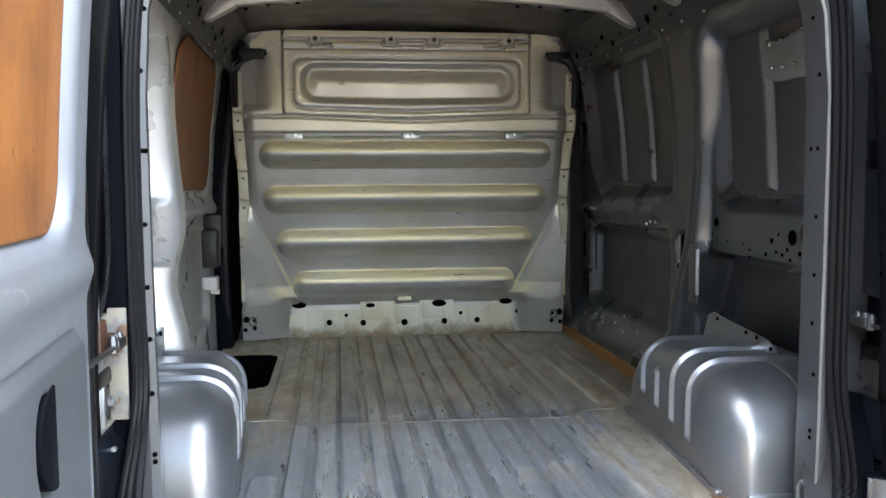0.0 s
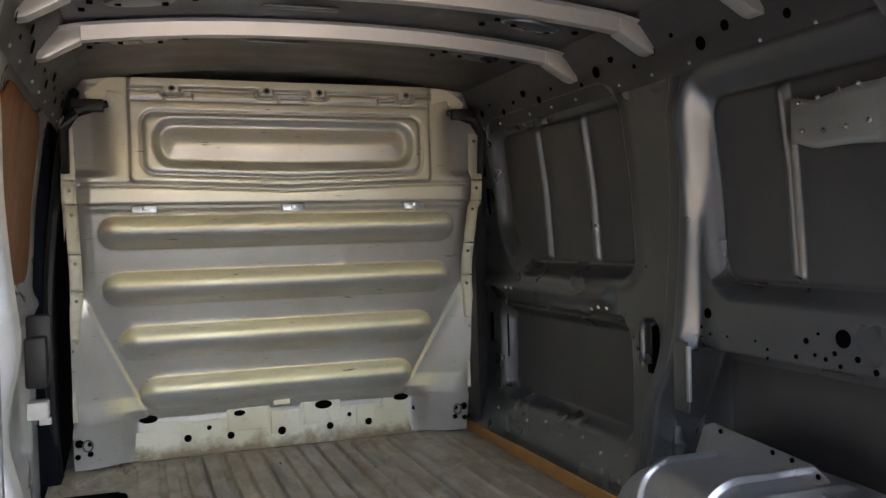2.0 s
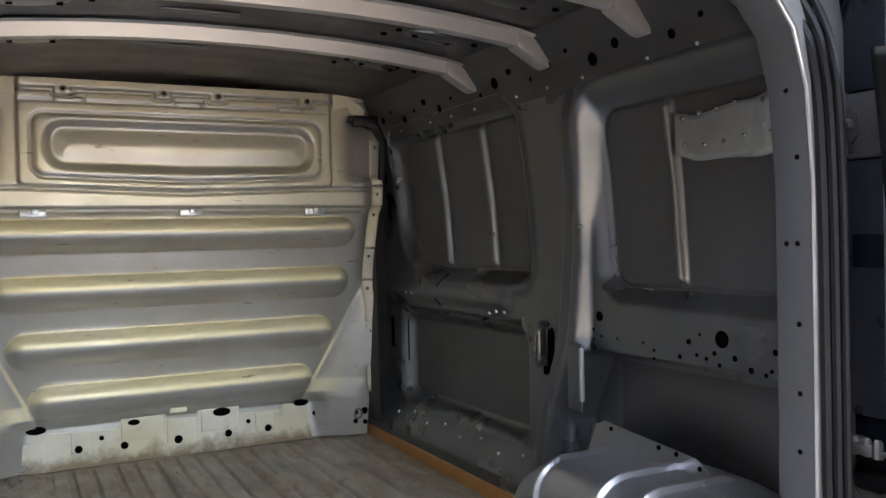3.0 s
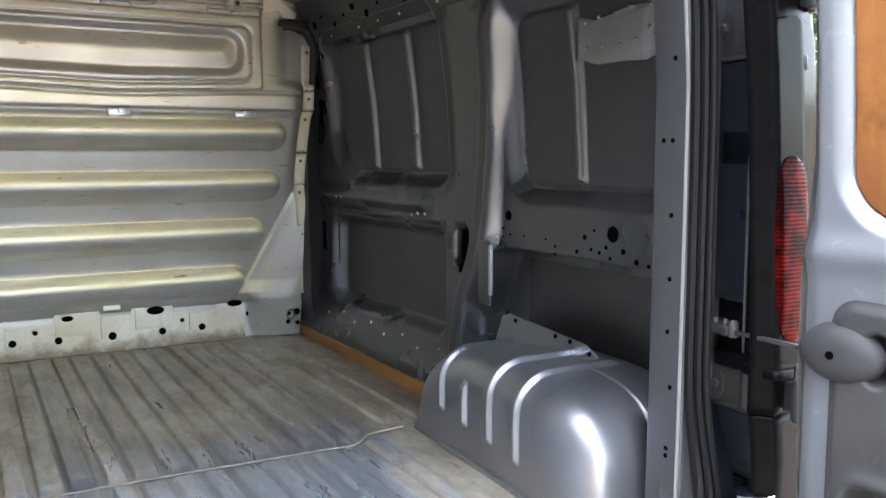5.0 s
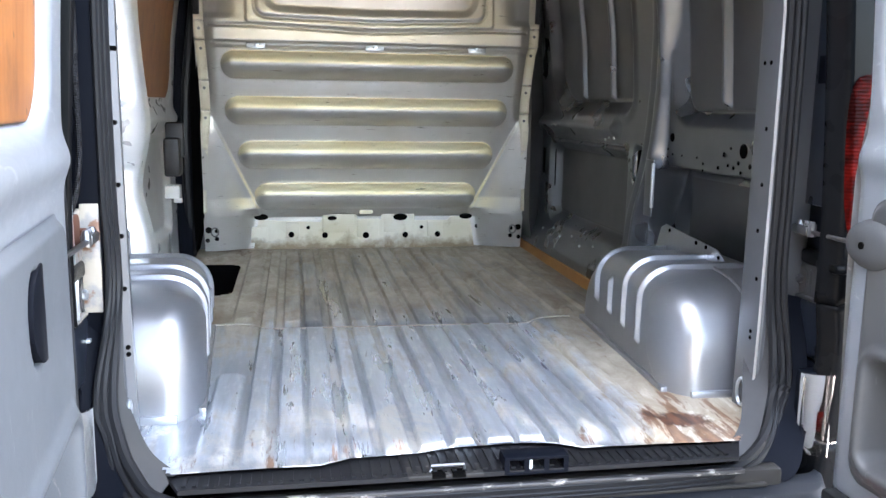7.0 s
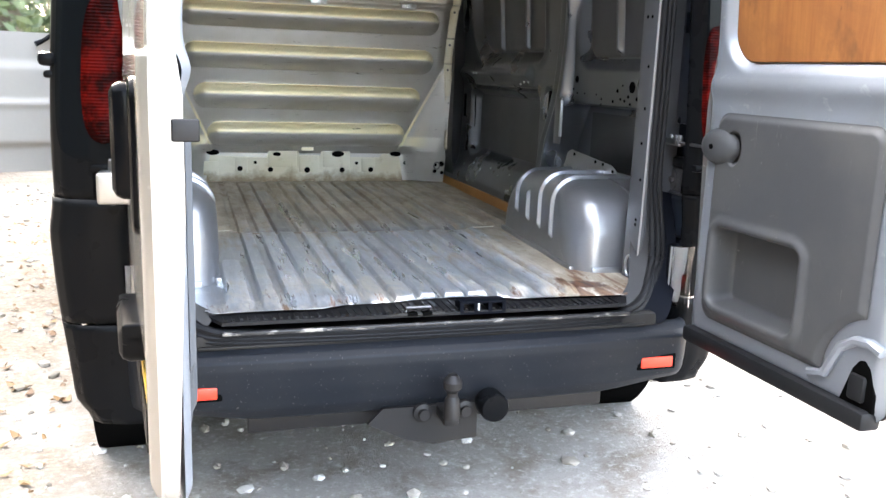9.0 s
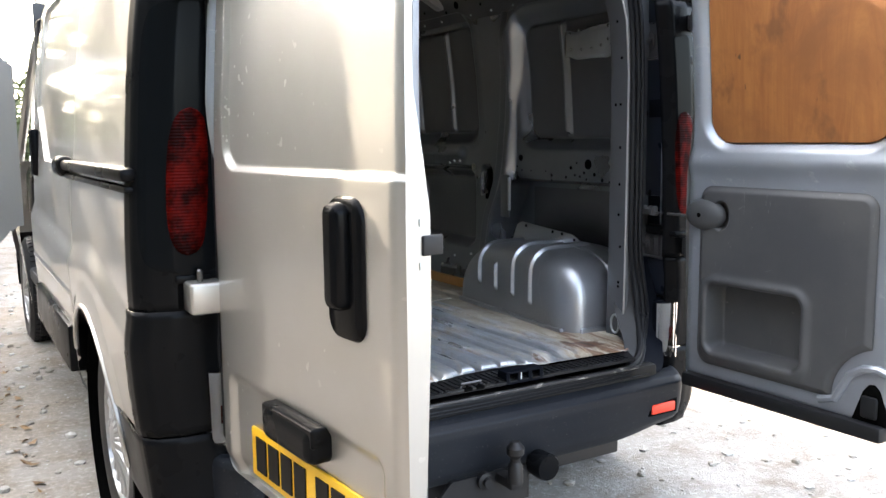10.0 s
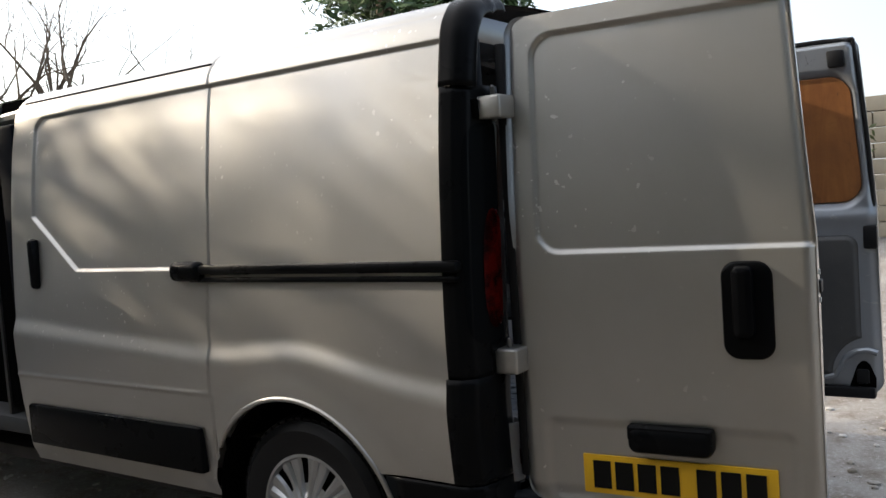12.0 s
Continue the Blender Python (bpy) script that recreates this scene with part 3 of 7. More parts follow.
def floor_shape(u, v):
    ht = np.zeros_like(u)
    fs = floor_seam_y(u)
    on = (sm(v, -0.15, -0.09) * (1 - sm(v, fs - 0.05, fs - 0.025))) + sm(v, fs + 0.02, fs + 0.045) * (1 - sm(v, 2.29, 2.34))
    for k, c in enumerate(SWAGES):
        w = 0.027 if k % 3 else 0.021
        ht += 0.016 * on * (1 - sm(np.abs(u - c - 0.004 * (k % 2)), w * 0.92, w * 1.09))
    # pads beside the ribbed field
    ht += 0.008 * sm(-rbox(u, v, -0.54, -0.475, -0.12, 0.42, 0.02), -0.006, 0.006)
    ht += 0.009 * sm(-rbox(u, v, 0.53, 0.60, 1.0, 2.25, 0.02), -0.006, 0.006) + 0.009 * sm(-rbox(u, v, 0.64, 0.71, 1.0, 2.25, 0.02), -0.006, 0.006)
    ht += 0.009 * sm(-rbox(u, v, -0.545, -0.475, 1.0, 2.25, 0.02), -0.006, 0.006)
    ht += 0.006 * (1 - sm(v, fs - 0.004, fs + 0.004))
    ht += 0.0012 * np.sin(u * 23 + v * 3) * np.sin(v * 17) + 0.0015 * np.sin(u * 9 + 2) * np.sin(v * 6.5)
    return u, np.maximum(v, np.interp(u, SILL_X, SILL_Y)), FLOOR - 0.008 + ht


WELL = (-0.80, -0.575, 1.40, 2.0)
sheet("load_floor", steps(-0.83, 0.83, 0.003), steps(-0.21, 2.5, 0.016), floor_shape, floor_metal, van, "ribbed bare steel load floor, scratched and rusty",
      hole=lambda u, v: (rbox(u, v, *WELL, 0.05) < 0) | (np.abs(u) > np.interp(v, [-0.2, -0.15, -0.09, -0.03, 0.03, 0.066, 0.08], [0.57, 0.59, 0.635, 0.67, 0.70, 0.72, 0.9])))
bm = bm_new()
tube(bm, smooth_path([(x, float(floor_seam_y(x)) - 0.002, FLOOR + 0.001) for x in (-0.61, -0.49, -0.43, -0.28, -0.1, 0.1, 0.28, 0.38, 0.45, 0.56)], 6), 0.0024, 6)
part("floor_seam", bm, seam_filler, van, "pale lapped seam across the load floor")
# well lined in flat black, its shade put into the colour
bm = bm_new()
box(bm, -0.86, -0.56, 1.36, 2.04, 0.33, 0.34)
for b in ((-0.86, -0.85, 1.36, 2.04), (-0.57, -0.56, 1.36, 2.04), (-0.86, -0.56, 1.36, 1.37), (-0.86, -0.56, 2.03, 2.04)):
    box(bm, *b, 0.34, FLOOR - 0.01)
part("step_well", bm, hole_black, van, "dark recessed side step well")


# bulkhead
def bulk_y(z):
    return np.interp(z, [0.5, 0.70, 0.745, 0.80, 1.30, 1.47, 1.50, 1.55, 1.95], [2.385, 2.378, 2.335, 2.325, 2.14, 2.085, 2.05, 2.045, 2.055])


RIBS = ((1.40, 0.645, 0.056), (1.203, 0.638, 0.059), (1.002, 0.59, 0.062), (0.805, 0.525, 0.06))


TOP_TABS = (-0.395, -0.075, 0.112, 0.44)


def bulk_shape(u, v):
    y = bulk_y(v)
    # the outer feet run straight down to the floor
    y = y + (np.interp(v, [0.55, 0.80], [2.385, 2.325]) - y) * sm(np.abs(u), 0.53, 0.60) * (v < 0.80)
    for c, w, h in RIBS:
        d = seg(u, v, (-w + h, c), (w - h, c))
        y = y - 0.066 * np.clip(1 - (d / h) ** 2, 0, 1) ** 0.60 * (1 + 0.07 * np.clip((v - c) / h, -1, 1))
    # corner gussets run out to the sides below the second rib
    edge = (np.abs(u) - np.interp(v, [0.72, 0.77, 1.17, 1.3], [0.50, 0.52, 0.70, 0.76])) * 0.9
    y = y - 0.075 * sm(edge, 0.0, 0.20) * (1 - sm(v, 1.1, 1.25)) - 0.012 * sm(edge, -0.006, 0.006) * (1 - sm(v, 1.1, 1.2))
    # upper panel: raised frame, a fine groove and a hollowed blank
    sag = 0.016 * (1 - np.abs(np.clip(u / 0.5, -1, 1)))
    top = rbox(u, v, -0.535, 0.535, 1.572 - sag, 1.93, 0.02)
    y = y - 0.012 * sm(-top, -0.006, 0.006)
    ring = rbox(u, v + sag * (1 - sm(v, 1.62, 1.70)), -0.497, 0.50, 1.60, 1.812, 0.045)
    y = y + 0.009 * np.exp(-((ring / 0.0048) ** 2)) - 0.004 * sm(-ring, 0.006, 0.02)
    inner = rbox(u, v + 0.6 * sag * (1 - sm(v, 1.66, 1.72)), -0.465, 0.47, 1.620, 1.795, 0.075)
    y = y + 0.026 * sm(-inner, -0.004, 0.034) - 0.012 * sm(-inner, 0.02, 0.09)
    y = y + 0.045 * np.exp(-(((np.abs(u) - 0.665) / 0.05) ** 2)) * sm(v, 1.585, 1.62) * (1 - sm(v, 1.80, 1.86))
    # folded seams
    y = y + 0.009 * np.exp(-(((v - 1.492) / 0.0045) ** 2)) * (np.abs(u) < 0.68)
    y = y + 0.014 * np.exp(-(((v - 1.563 + sag * 1.2) / 0.006) ** 2)) * (np.abs(u) < 0.7)
    y = y + 0.008 * np.exp(-(((v - 1.852) / 0.0045) ** 2)) * (np.abs(u) < 0.53)
    for c in (-0.42, -0.33, -0.03, 0.06, 0.34, 0.43):
        y = y + 0.008 * np.exp(-(((u - c) / 0.004) ** 2)) * sm(v, 1.846, 1.852) * (1 - sm(v, 1.868, 1.872)) + 0.008 * np.exp(-(((v - 1.870) / 0.004) ** 2)) * (np.abs(u - c - (0.045 if c in (-0.42, -0.03, 0.34) else -0.045)) < 0.05)
    # top strip with four drop tabs, outlined by a shadow gap
    strip_line = 1.896 - v
    for c in TOP_TABS:
        strip_line = np.minimum(strip_line, rbox(u, v, c - 0.027, c + 0.027, 1.874, 1.96, 0.008))
    y = y + 0.020 * np.exp(-(((strip_line - 0.007) / 0.005) ** 2)) * (np.abs(u) < 0.55) - 0.006 * sm(-strip_line, -0.002, 0.004)
    # the sides fall back towards the flange
    y = y + 0.05 * sm(np.abs(u), 0.66, 0.735) * sm(v, 1.12, 1.3)
    return u, y, v


bulkhead = sheet("bulkhead", steps(-0.755, 0.755, 0.0045), steps(0.552, 1.925, 0.0044), bulk_shape, bulkhead_paint, van, "silver steel bulkhead with four long swages, yellower on upward faces and scratched")
bm = bm_new()
# lower flange with stepped tabs
prism(bm, [(-0.565, 2.366, 0.545), (0.565, 2.366, 0.545), (0.60, 2.366, 0.695), (0.42, 2.366, 0.70), (0.40, 2.366, 0.68), (0.235, 2.366, 0.68), (0.235, 2.366, 0.715),
           (0.075, 2.366, 0.715), (0.07, 2.366, 0.685), (-0.04, 2.366, 0.685), (-0.05, 2.366, 0.715), (-0.21, 2.366, 0.71), (-0.22, 2.366, 0.675), (-0.38, 2.366, 0.68), (-0.60, 2.366, 0.695)], (0, 0.006, 0))
part("lower_flange", bm, flange_paint, bulkhead, "cream primed flange with holes")
for x0, x1, z0, z1 in ((-0.21, -0.06, 0.625, 0.712), (0.085, 0.232, 0.625, 0.712), (-0.045, 0.062, 0.60, 0.69), (-0.385, -0.32, 0.60, 0.675), (0.30, 0.375, 0.60, 0.675), (-0.55, -0.47, 0.58, 0.655)):
    bm = bm_new()
    box(bm, x0, x1, 2.358, 2.3655, z0, z1, 0.003)
    part("flange_tab", bm, flange_paint, bulkhead)
for x, z, w, h in ((-0.50, 0.703, 0.034, 0.015), (0.165, 0.698, 0.035, 0.017), (0.49, 0.70, 0.032, 0.014), (-0.165, 0.695, 0.022, 0.011), (-0.36, 0.617, 0.014, 0.014), (-0.20, 0.612, 0.014, 0.014),
                   (-0.003, 0.61, 0.016, 0.016), (0.19, 0.61, 0.014, 0.014), (0.35, 0.612, 0.014, 0.014), (-0.28, 0.65, 0.009, 0.009), (0.27, 0.648, 0.009, 0.009), (-0.56, 0.65, 0.008, 0.01), (0.545, 0.65, 0.008, 0.01)):
    bm = bm_new()
    lathe(bm, [(1.0, 0), (1.0, 0.003)], Matrix.Translation((x, 2.3585, z)) @ Matrix.Rotation(radians(90), 4, "X") @ Matrix.Diagonal((w, h, 1, 1)), 20)
    part("flange_hole", bm, hole_black, bulkhead)
STRIP_X = blended([0.74, 0.90, 1.02, 1.17, 1.35, 1.55, 1.76], [0.735, 0.735, 0.722, 0.702, 0.703, 0.708, 0.715], 0.03)
for s in (-1, 1):
    for x, z, r in ((0.735, 0.655, 0.015), (0.70, 0.65, 0.009), (0.742, 0.605, 0.010), (0.70, 0.612, 0.010)):
        bm = bm_new()
        at_y = float(bulk_shape(np.array(x), np.array(z))[1])
        lathe(bm, [(r, 0), (r, 0.004)], Matrix.Translation((s * x, at_y - 0.001, z)) @ Matrix.Rotation(radians(90), 4, "X"), 16)
        part("corner_hole", bm, hole_black, bulkhead)
    bm = bm_new()
    ring_y = float(bulk_shape(np.array(0.705), np.array(0.645))[1]) - 0.008
    tube(bm, [(s * 0.707 + 0.016 * math.cos(a), ring_y, 0.645 + 0.02 * math.sin(a)) for a in [k * math.tau / 20 for k in range(21)]], 0.0035, 6, False)
    part("corner_ring", bm, steel_worn, bulkhead, "small steel lashing ring")
    # waved side flange, in tabbed lengths
    for z0, z1 in ((1.58, 1.76), (1.50, 1.575), (1.335, 1.495), (1.205, 1.33), (1.03, 1.20), (0.86, 1.025), (0.74, 0.855)):
        def side_strip(z, k, s=s):
            x = np.interp(z, *STRIP_X)
            back = bulk_shape(np.full_like(z, 0.70), z)[1]
            return s * (x + 0.040 * k), np.minimum(back, 2.24) - 0.010 - 0.014 * k, z
        tabx = sheet("side_flange", steps(z0, z1, 0.012), np.linspace(0, 1, 4), side_strip, flange_paint, bulkhead, thick=0.003)
        bm = bm_new()
        px, py, pz = side_strip(np.array([z1 - 0.03]), np.array([0.5]))
        lathe(bm, [(0.007, 0), (0.006, 0.004)], Matrix.Translation((float(px[0]), float(py[0]) - 0.001, float(pz[0]))) @ Matrix.Rotation(radians(90), 4, "X"), 10)
        part("flange_bolt", bm, steel_worn, tabx)
# unseen closing panels added ahead of the bulkhead to stop daylight leaking in
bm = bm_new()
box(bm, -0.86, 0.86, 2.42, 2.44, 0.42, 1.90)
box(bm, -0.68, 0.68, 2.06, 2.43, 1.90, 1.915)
part("cab_light_stop", bm, dark_skin, van)
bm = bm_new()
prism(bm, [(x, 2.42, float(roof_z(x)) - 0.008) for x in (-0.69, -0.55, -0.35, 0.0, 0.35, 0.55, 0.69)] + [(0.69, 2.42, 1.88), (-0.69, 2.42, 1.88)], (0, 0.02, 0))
part("header_light_stop", bm, dark_skin, van)
# side returns added to close the bulkhead's edges against stray daylight
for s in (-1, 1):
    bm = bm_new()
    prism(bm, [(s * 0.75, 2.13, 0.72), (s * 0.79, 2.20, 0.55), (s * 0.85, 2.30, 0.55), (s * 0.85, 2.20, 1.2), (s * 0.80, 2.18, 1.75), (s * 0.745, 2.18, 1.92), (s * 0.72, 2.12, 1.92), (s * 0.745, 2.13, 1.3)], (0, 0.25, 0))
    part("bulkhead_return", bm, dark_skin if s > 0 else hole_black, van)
for x in TOP_TABS:
    bm = bm_new()
    lathe(bm, [(0.012, 0), (0.012, 0.003), (0.007, 0.004)], Matrix.Translation((x, 2.024, 1.888)) @ Matrix.Rotation(radians(90), 4, "X"), 14)
    bolt = part("tab_bolt", bm, steel_worn, bulkhead)
    bm = bm_new()
    lathe(bm, [(0.006, 0), (0.006, 0.001)], Matrix.Translation((x, 2.0195, 1.888)) @ Matrix.Rotation(radians(90), 4, "X"), 10)
    part("bolt_hole", bm, hole_black, bolt)
for x in (-0.49, 0.015, 0.47):
    bm = bm_new()
    box(bm, x - 0.045, x + 0.035, 2.035, 2.05, 1.466, 1.49, 0.003)
    box(bm, x - 0.012, x + 0.012, 2.028, 2.04, 1.474, 1.492, 0.003)
    part("seam_clip", bm, galvanised, bulkhead)
for s in (-1, 1):
    bm = bm_new()
    tube(bm, [(s * 0.735, 2.03, 1.60), (s * 0.735, 2.0, 1.74), (s * 0.70, 2.0, 1.80), (s * 0.60, 2.02, 1.83)], [0.014, 0.018, 0.022, 0.012], 8)
    box(bm, s * 0.66 - 0.05, s * 0.66 + 0.05, 1.985, 2.02, 1.80, 1.84, 0.006)
    part("corner_bracket", bm, steel_dark, bulkhead, "black bracket at the bulkhead's top corner")
    bm = bm_new()
    prism(bm, [(s * 0.54, 2.02, 1.86), (s * 0.60, 2.02, 1.875), (s * 0.61, 2.02, 1.85), (s * 0.66, 2.02, 1.835), (s * 0.67, 2.02, 1.865), (s * 0.60, 2.02, 1.915), (s * 0.54, 2.02, 1.915)], (0, 0.004, 0))
    part("top_flange", bm, primer, bulkhead)
bm = bm_new()
box(bm, -0.035, 0.03, 2.345, 2.37, 0.715, 0.745, 0.004)
part("latch_tab", bm, primer, bulkhead)


# side walls, right (offside) and left (nearside, with sliding door behind the pillar)
PILLAR = blended([0.55, 0.73, 0.90, 1.0, 1.1, 1.26, 1.5, 1.70, 1.85], [1.0, 1.0, 0.965, 0.905, 0.875, 0.868, 0.828, 0.805, 0.79], 0.025)


def pillar_y(z):
    return np.interp(z, *PILLAR)


def front_panel(u, v):
    """Outline of the forward window pressing, with one wide lower corner."""
    d = rbox(u, v, 1.10, 2.0, 1.235, 1.765, 0.07)
    return np.where((u > 1.78) & (v < 1.455), np.hypot(u - 1.78, v - 1.455) - 0.22, d)


def wall_right(u, v):
    x = inner_x(v)
    fw = front_panel(u, v)
    x = x + 0.032 * sm(-fw, -0.02, 0.02)
    x = x - 0.008 * np.exp(-(((fw - 0.03) / 0.014) ** 2)) + 0.008 * np.exp(-(((fw + 0.026) / 0.007) ** 2))
    for c in (1.66, 1.34):
        x = x - 0.020 * (1 - sm(np.abs(u - c), 0.004, 0.014)) * sm(v, 1.265, 1.285) * (1 - sm(v, 1.71, 1.735))
    rw = rbox(u, v, 0.12, 0.755, 1.205, 1.715, 0.085)
    x = x + 0.030 * sm(-rw, -0.022, 0.022)
    x = x + 0.008 * np.exp(-(((rw + 0.026) / 0.007) ** 2))
    x = x - 0.010 * np.exp(-(((rw - 0.040) / 0.015) ** 2)) * sm(v, 1.30, 1.50)
    x = x - 0.024 * (1 - sm(np.abs(u - 0.475), 0.005, 0.015)) * sm(v, 1.24, 1.265) * (1 - sm(v, 1.66, 1.69))
    cav = rbox(u, v, 1.14, 2.06, 0.74, 1.085, 0.06)
    x = x + 0.055 * sm(-cav, -0.02, 0.035)
    rc = rbox(u - np.clip(pillar_y(v) - 0.875, 0, 0.1) * sm(u, 0.5, 0.8), v, 0.17, 0.815, 0.40, 1.058, 0.03)
    x = x + 0.085 * sm(-rc, -0.006, 0.008)
    x = x - 0.03 * np.exp(-(((v - 1.165) / 0.03) ** 2)) * sm(u, 1.2, 1.25)
    x = x + 0.030 * np.exp(-(((v - 1.098) / 0.007) ** 2)) * sm(u, 1.16, 1.19) * (1 - sm(u, 1.98, 2.02))
    x = x + 0.034 * sm(-rbox(u, v, 0.992, 1.078, 0.985, 1.115, 0.03), -0.004, 0.012)
    py = pillar_y(v)
    w = np.interp(v, [0.6, 0.9, 1.1, 1.3, 1.8], [0.05, 0.06, 0.055, 0.055, 0.06])
    foot = sm(v, 0.98, 1.08)
    x = x - (0.026 + 0.024 * np.interp(v, [0.6, 1.0, 1.1, 1.3, 1.8], [1.0, 1.0, 0.8, 0.1, 0.2])) * sm(u, py - 0.056 - 0.02 * foot, py - 0.024 - 0.02 * foot) * (1 - sm(u, py + 0.026, py + 0.044)) * (1 - sm(v, 1.64, 1.79))
    x = x + 0.006 * np.exp(-(((u - py + 0.006) / 0.012) ** 2))
    x = x - 0.045 * (1 - sm(v, 0.615, 0.735)) * sm(u, 1.05, 1.10)
    return x, u, v


def slots(u, v):
    h = np.zeros(u.shape, bool)
    for y, z0, z1 in ((2.115, 1.59, 1.70), (2.115, 1.44, 1.55)):
        h |= rbox(u, v, y - 0.012, y + 0.012, z0, z1, 0.012) < 0
    return h | (np.hypot(u - 0.56, v - 0.33) < 0.43)


wall_r = sheet("side_wall", steps(0.08, 2.33, 0.0042), steps(0.55, 1.86, 0.0045), wall_right, wall_paint_dim, van, "pressed steel inner side wall with drilled rail, coloured dark for its shade", hole=slots)
# the outer skin's inner face in the pressed openings, coloured darker for its shade
wall_r.data.materials.append(recess_grey)
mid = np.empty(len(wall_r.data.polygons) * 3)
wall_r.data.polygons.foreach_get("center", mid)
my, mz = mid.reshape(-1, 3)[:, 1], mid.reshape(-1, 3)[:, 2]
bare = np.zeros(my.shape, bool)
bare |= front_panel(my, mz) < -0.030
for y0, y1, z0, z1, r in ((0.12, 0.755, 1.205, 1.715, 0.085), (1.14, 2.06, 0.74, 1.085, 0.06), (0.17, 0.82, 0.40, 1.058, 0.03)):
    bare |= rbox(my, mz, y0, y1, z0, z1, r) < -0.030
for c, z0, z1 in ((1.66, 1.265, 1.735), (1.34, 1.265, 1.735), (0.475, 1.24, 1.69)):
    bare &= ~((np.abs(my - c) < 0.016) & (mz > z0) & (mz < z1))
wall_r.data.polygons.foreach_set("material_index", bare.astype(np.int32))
bm = bm_new()
sx = float(wall_right(np.array(2.15), np.array(0.99))[0])
box(bm, sx - 0.004, sx + 0.006, 2.14, 2.165, 0.93, 1.05, 0.003)
part("dark_slot", bm, hole_black, wall_r)
for y, z, r in ((0.337, 1.133, 0.0195), (0.773, 1.152, 0.0135), (0.19, 1.12, 0.011), (0.44, 1.118, 0.011), (0.405, 1.137, 0.006), (0.30, 1.095, 0.011), (0.36, 1.10, 0.009), (0.385, 1.085, 0.008), (0.415, 1.09, 0.007),
                (0.56, 1.085, 0.006), (0.56, 1.065, 0.006), (0.60, 1.10, 0.005), (0.70, 1.10, 0.005), (0.80, 1.115, 0.007), (0.80, 1.09, 0.005), (0.765, 1.10, 0.006), (0.47, 1.08, 0.009), (0.345, 1.075, 0.008),
                (0.255, 1.075, 0.011), (0.215, 1.07, 0.008), (0.20, 1.08, 0.007)):
    bm = bm_new()
    r = r if r > 0.012 else 0.62 * r
    lathe(bm, [(r, 0), (r, 0.002)], Matrix.Translation((float(inner_x(z)) - 0.002, y, z)) @ Matrix.Rotation(radians(90), 4, "Y"), 16)
    part("rail_hole", bm, hole_black, wall_r)
bm = bm_new()
prism(bm, [(0.762, 1.02, FLOOR - 0.01), (0.796, 1.02, FLOOR - 0.01), (0.81, 2.40, FLOOR - 0.01), (0.772, 2.40, FLOOR - 0.01)], (0, 0, 0.045), 0.003)
part("batten", bm, strip_wood, van, "reddish timber batten along the floor edge")
# black sheet added behind the wall to keep stray daylight out
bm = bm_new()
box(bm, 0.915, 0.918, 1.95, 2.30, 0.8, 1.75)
part("wall_blackout", bm, hole_black, wall_r)
for y, z in [(1.15 + 0.13 * k, 0.70 - 0.02 * (k % 2)) for k in range(8)] + [(1.9, 1.16), (1.95, 1.16), (1.25, 1.13), (1.3, 1.13), (1.35, 1.12)]:
    bm = bm_new()
    bmesh.ops.create_uvsphere(bm, u_segments=8, v_segments=5, radius=0.006, matrix=Matrix.Translation((float(wall_right(np.array(y), np.array(z))[0]) - 0.001, y, z)))
    part("wall_rivet", bm, galvanised, wall_r)
# black strips on the rear side of the pillar foot's cup, standing for shade
bm = bm_new()
box(bm, 0.806, 0.835, 0.990, 1.000, 0.985, 1.10, 0.003)
box(bm, 0.812, 0.83, 1.0, 1.03, 0.965, 0.99, 0.003)
part("pillar_cup_shade", bm, hole_black, wall_r)
# black sheet added behind the slots so they stay dark
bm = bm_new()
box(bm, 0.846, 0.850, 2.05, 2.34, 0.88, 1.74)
part("slot_blackout", bm, hole_black, wall_r)
# bright edge strip beside the pillar
bm = bm_new()
box(bm, 0.765, 0.775, 0.776, 0.788, 0.93, 1.07, 0.002)
part("edge_strip", bm, galvanised, wall_r)
bm = bm_new()
box(bm, 0.772, 0.778, 0.786, 0.85, 0.90, 1.08, 0.002)
part("pillar_flange", bm, wall_paint_dim, wall_r)
# riveted galvanised plate
PLATE_Y, PLATE_X = (0.05, 0.062, 0.10, 0.15, 0.20, 0.30, 0.44), (0.706, 0.703, 0.715, 0.752, 0.788, 0.796, 0.799)
rplate = sheet("repair_plate", steps(0.055, 0.44, 0.011), np.linspace(0, 1, 8), lambda u, v: (np.interp(u, PLATE_Y, PLATE_X) - 0.003, u, 1.525 + 0.018 * sm(u, 0.36, 0.44) - 0.012 * (1 - sm(u, 0.1, 0.3)) + (0.118 - 0.022 * sm(u, 0.2, 0.44)) * v), galvanised, van, "riveted galvanised repair plate", thick=0.003)
for y, z in ((0.415, 1.625), (0.36, 1.63), (0.305, 1.635), (0.25, 1.64), (0.405, 1.565), (0.345, 1.56), (0.285, 1.56), (0.225, 1.565), (0.115, 1.618), (0.075, 1.62), (0.115, 1.573), (0.08, 1.553), (0.07, 1.533)):
    bm = bm_new()
    bmesh.ops.create_uvsphere(bm, u_segments=8, v_segments=6, radius=0.0062, matrix=Matrix.Translation((float(np.interp(y, PLATE_Y, PLATE_X)) - 0.005, y, z)))
    part("rivet", bm, chrome, rplate)


LEFT_EDGE = blended([0.55, 0.82, 0.9, 1.0, 1.08, 1.16, 1.32, 1.48, 1.64, 1.77, 1.86], [0.745, 0.745, 0.762, 0.785, 0.765, 0.745, 0.762, 0.772, 0.770, 0.775, 0.76], 0.035)


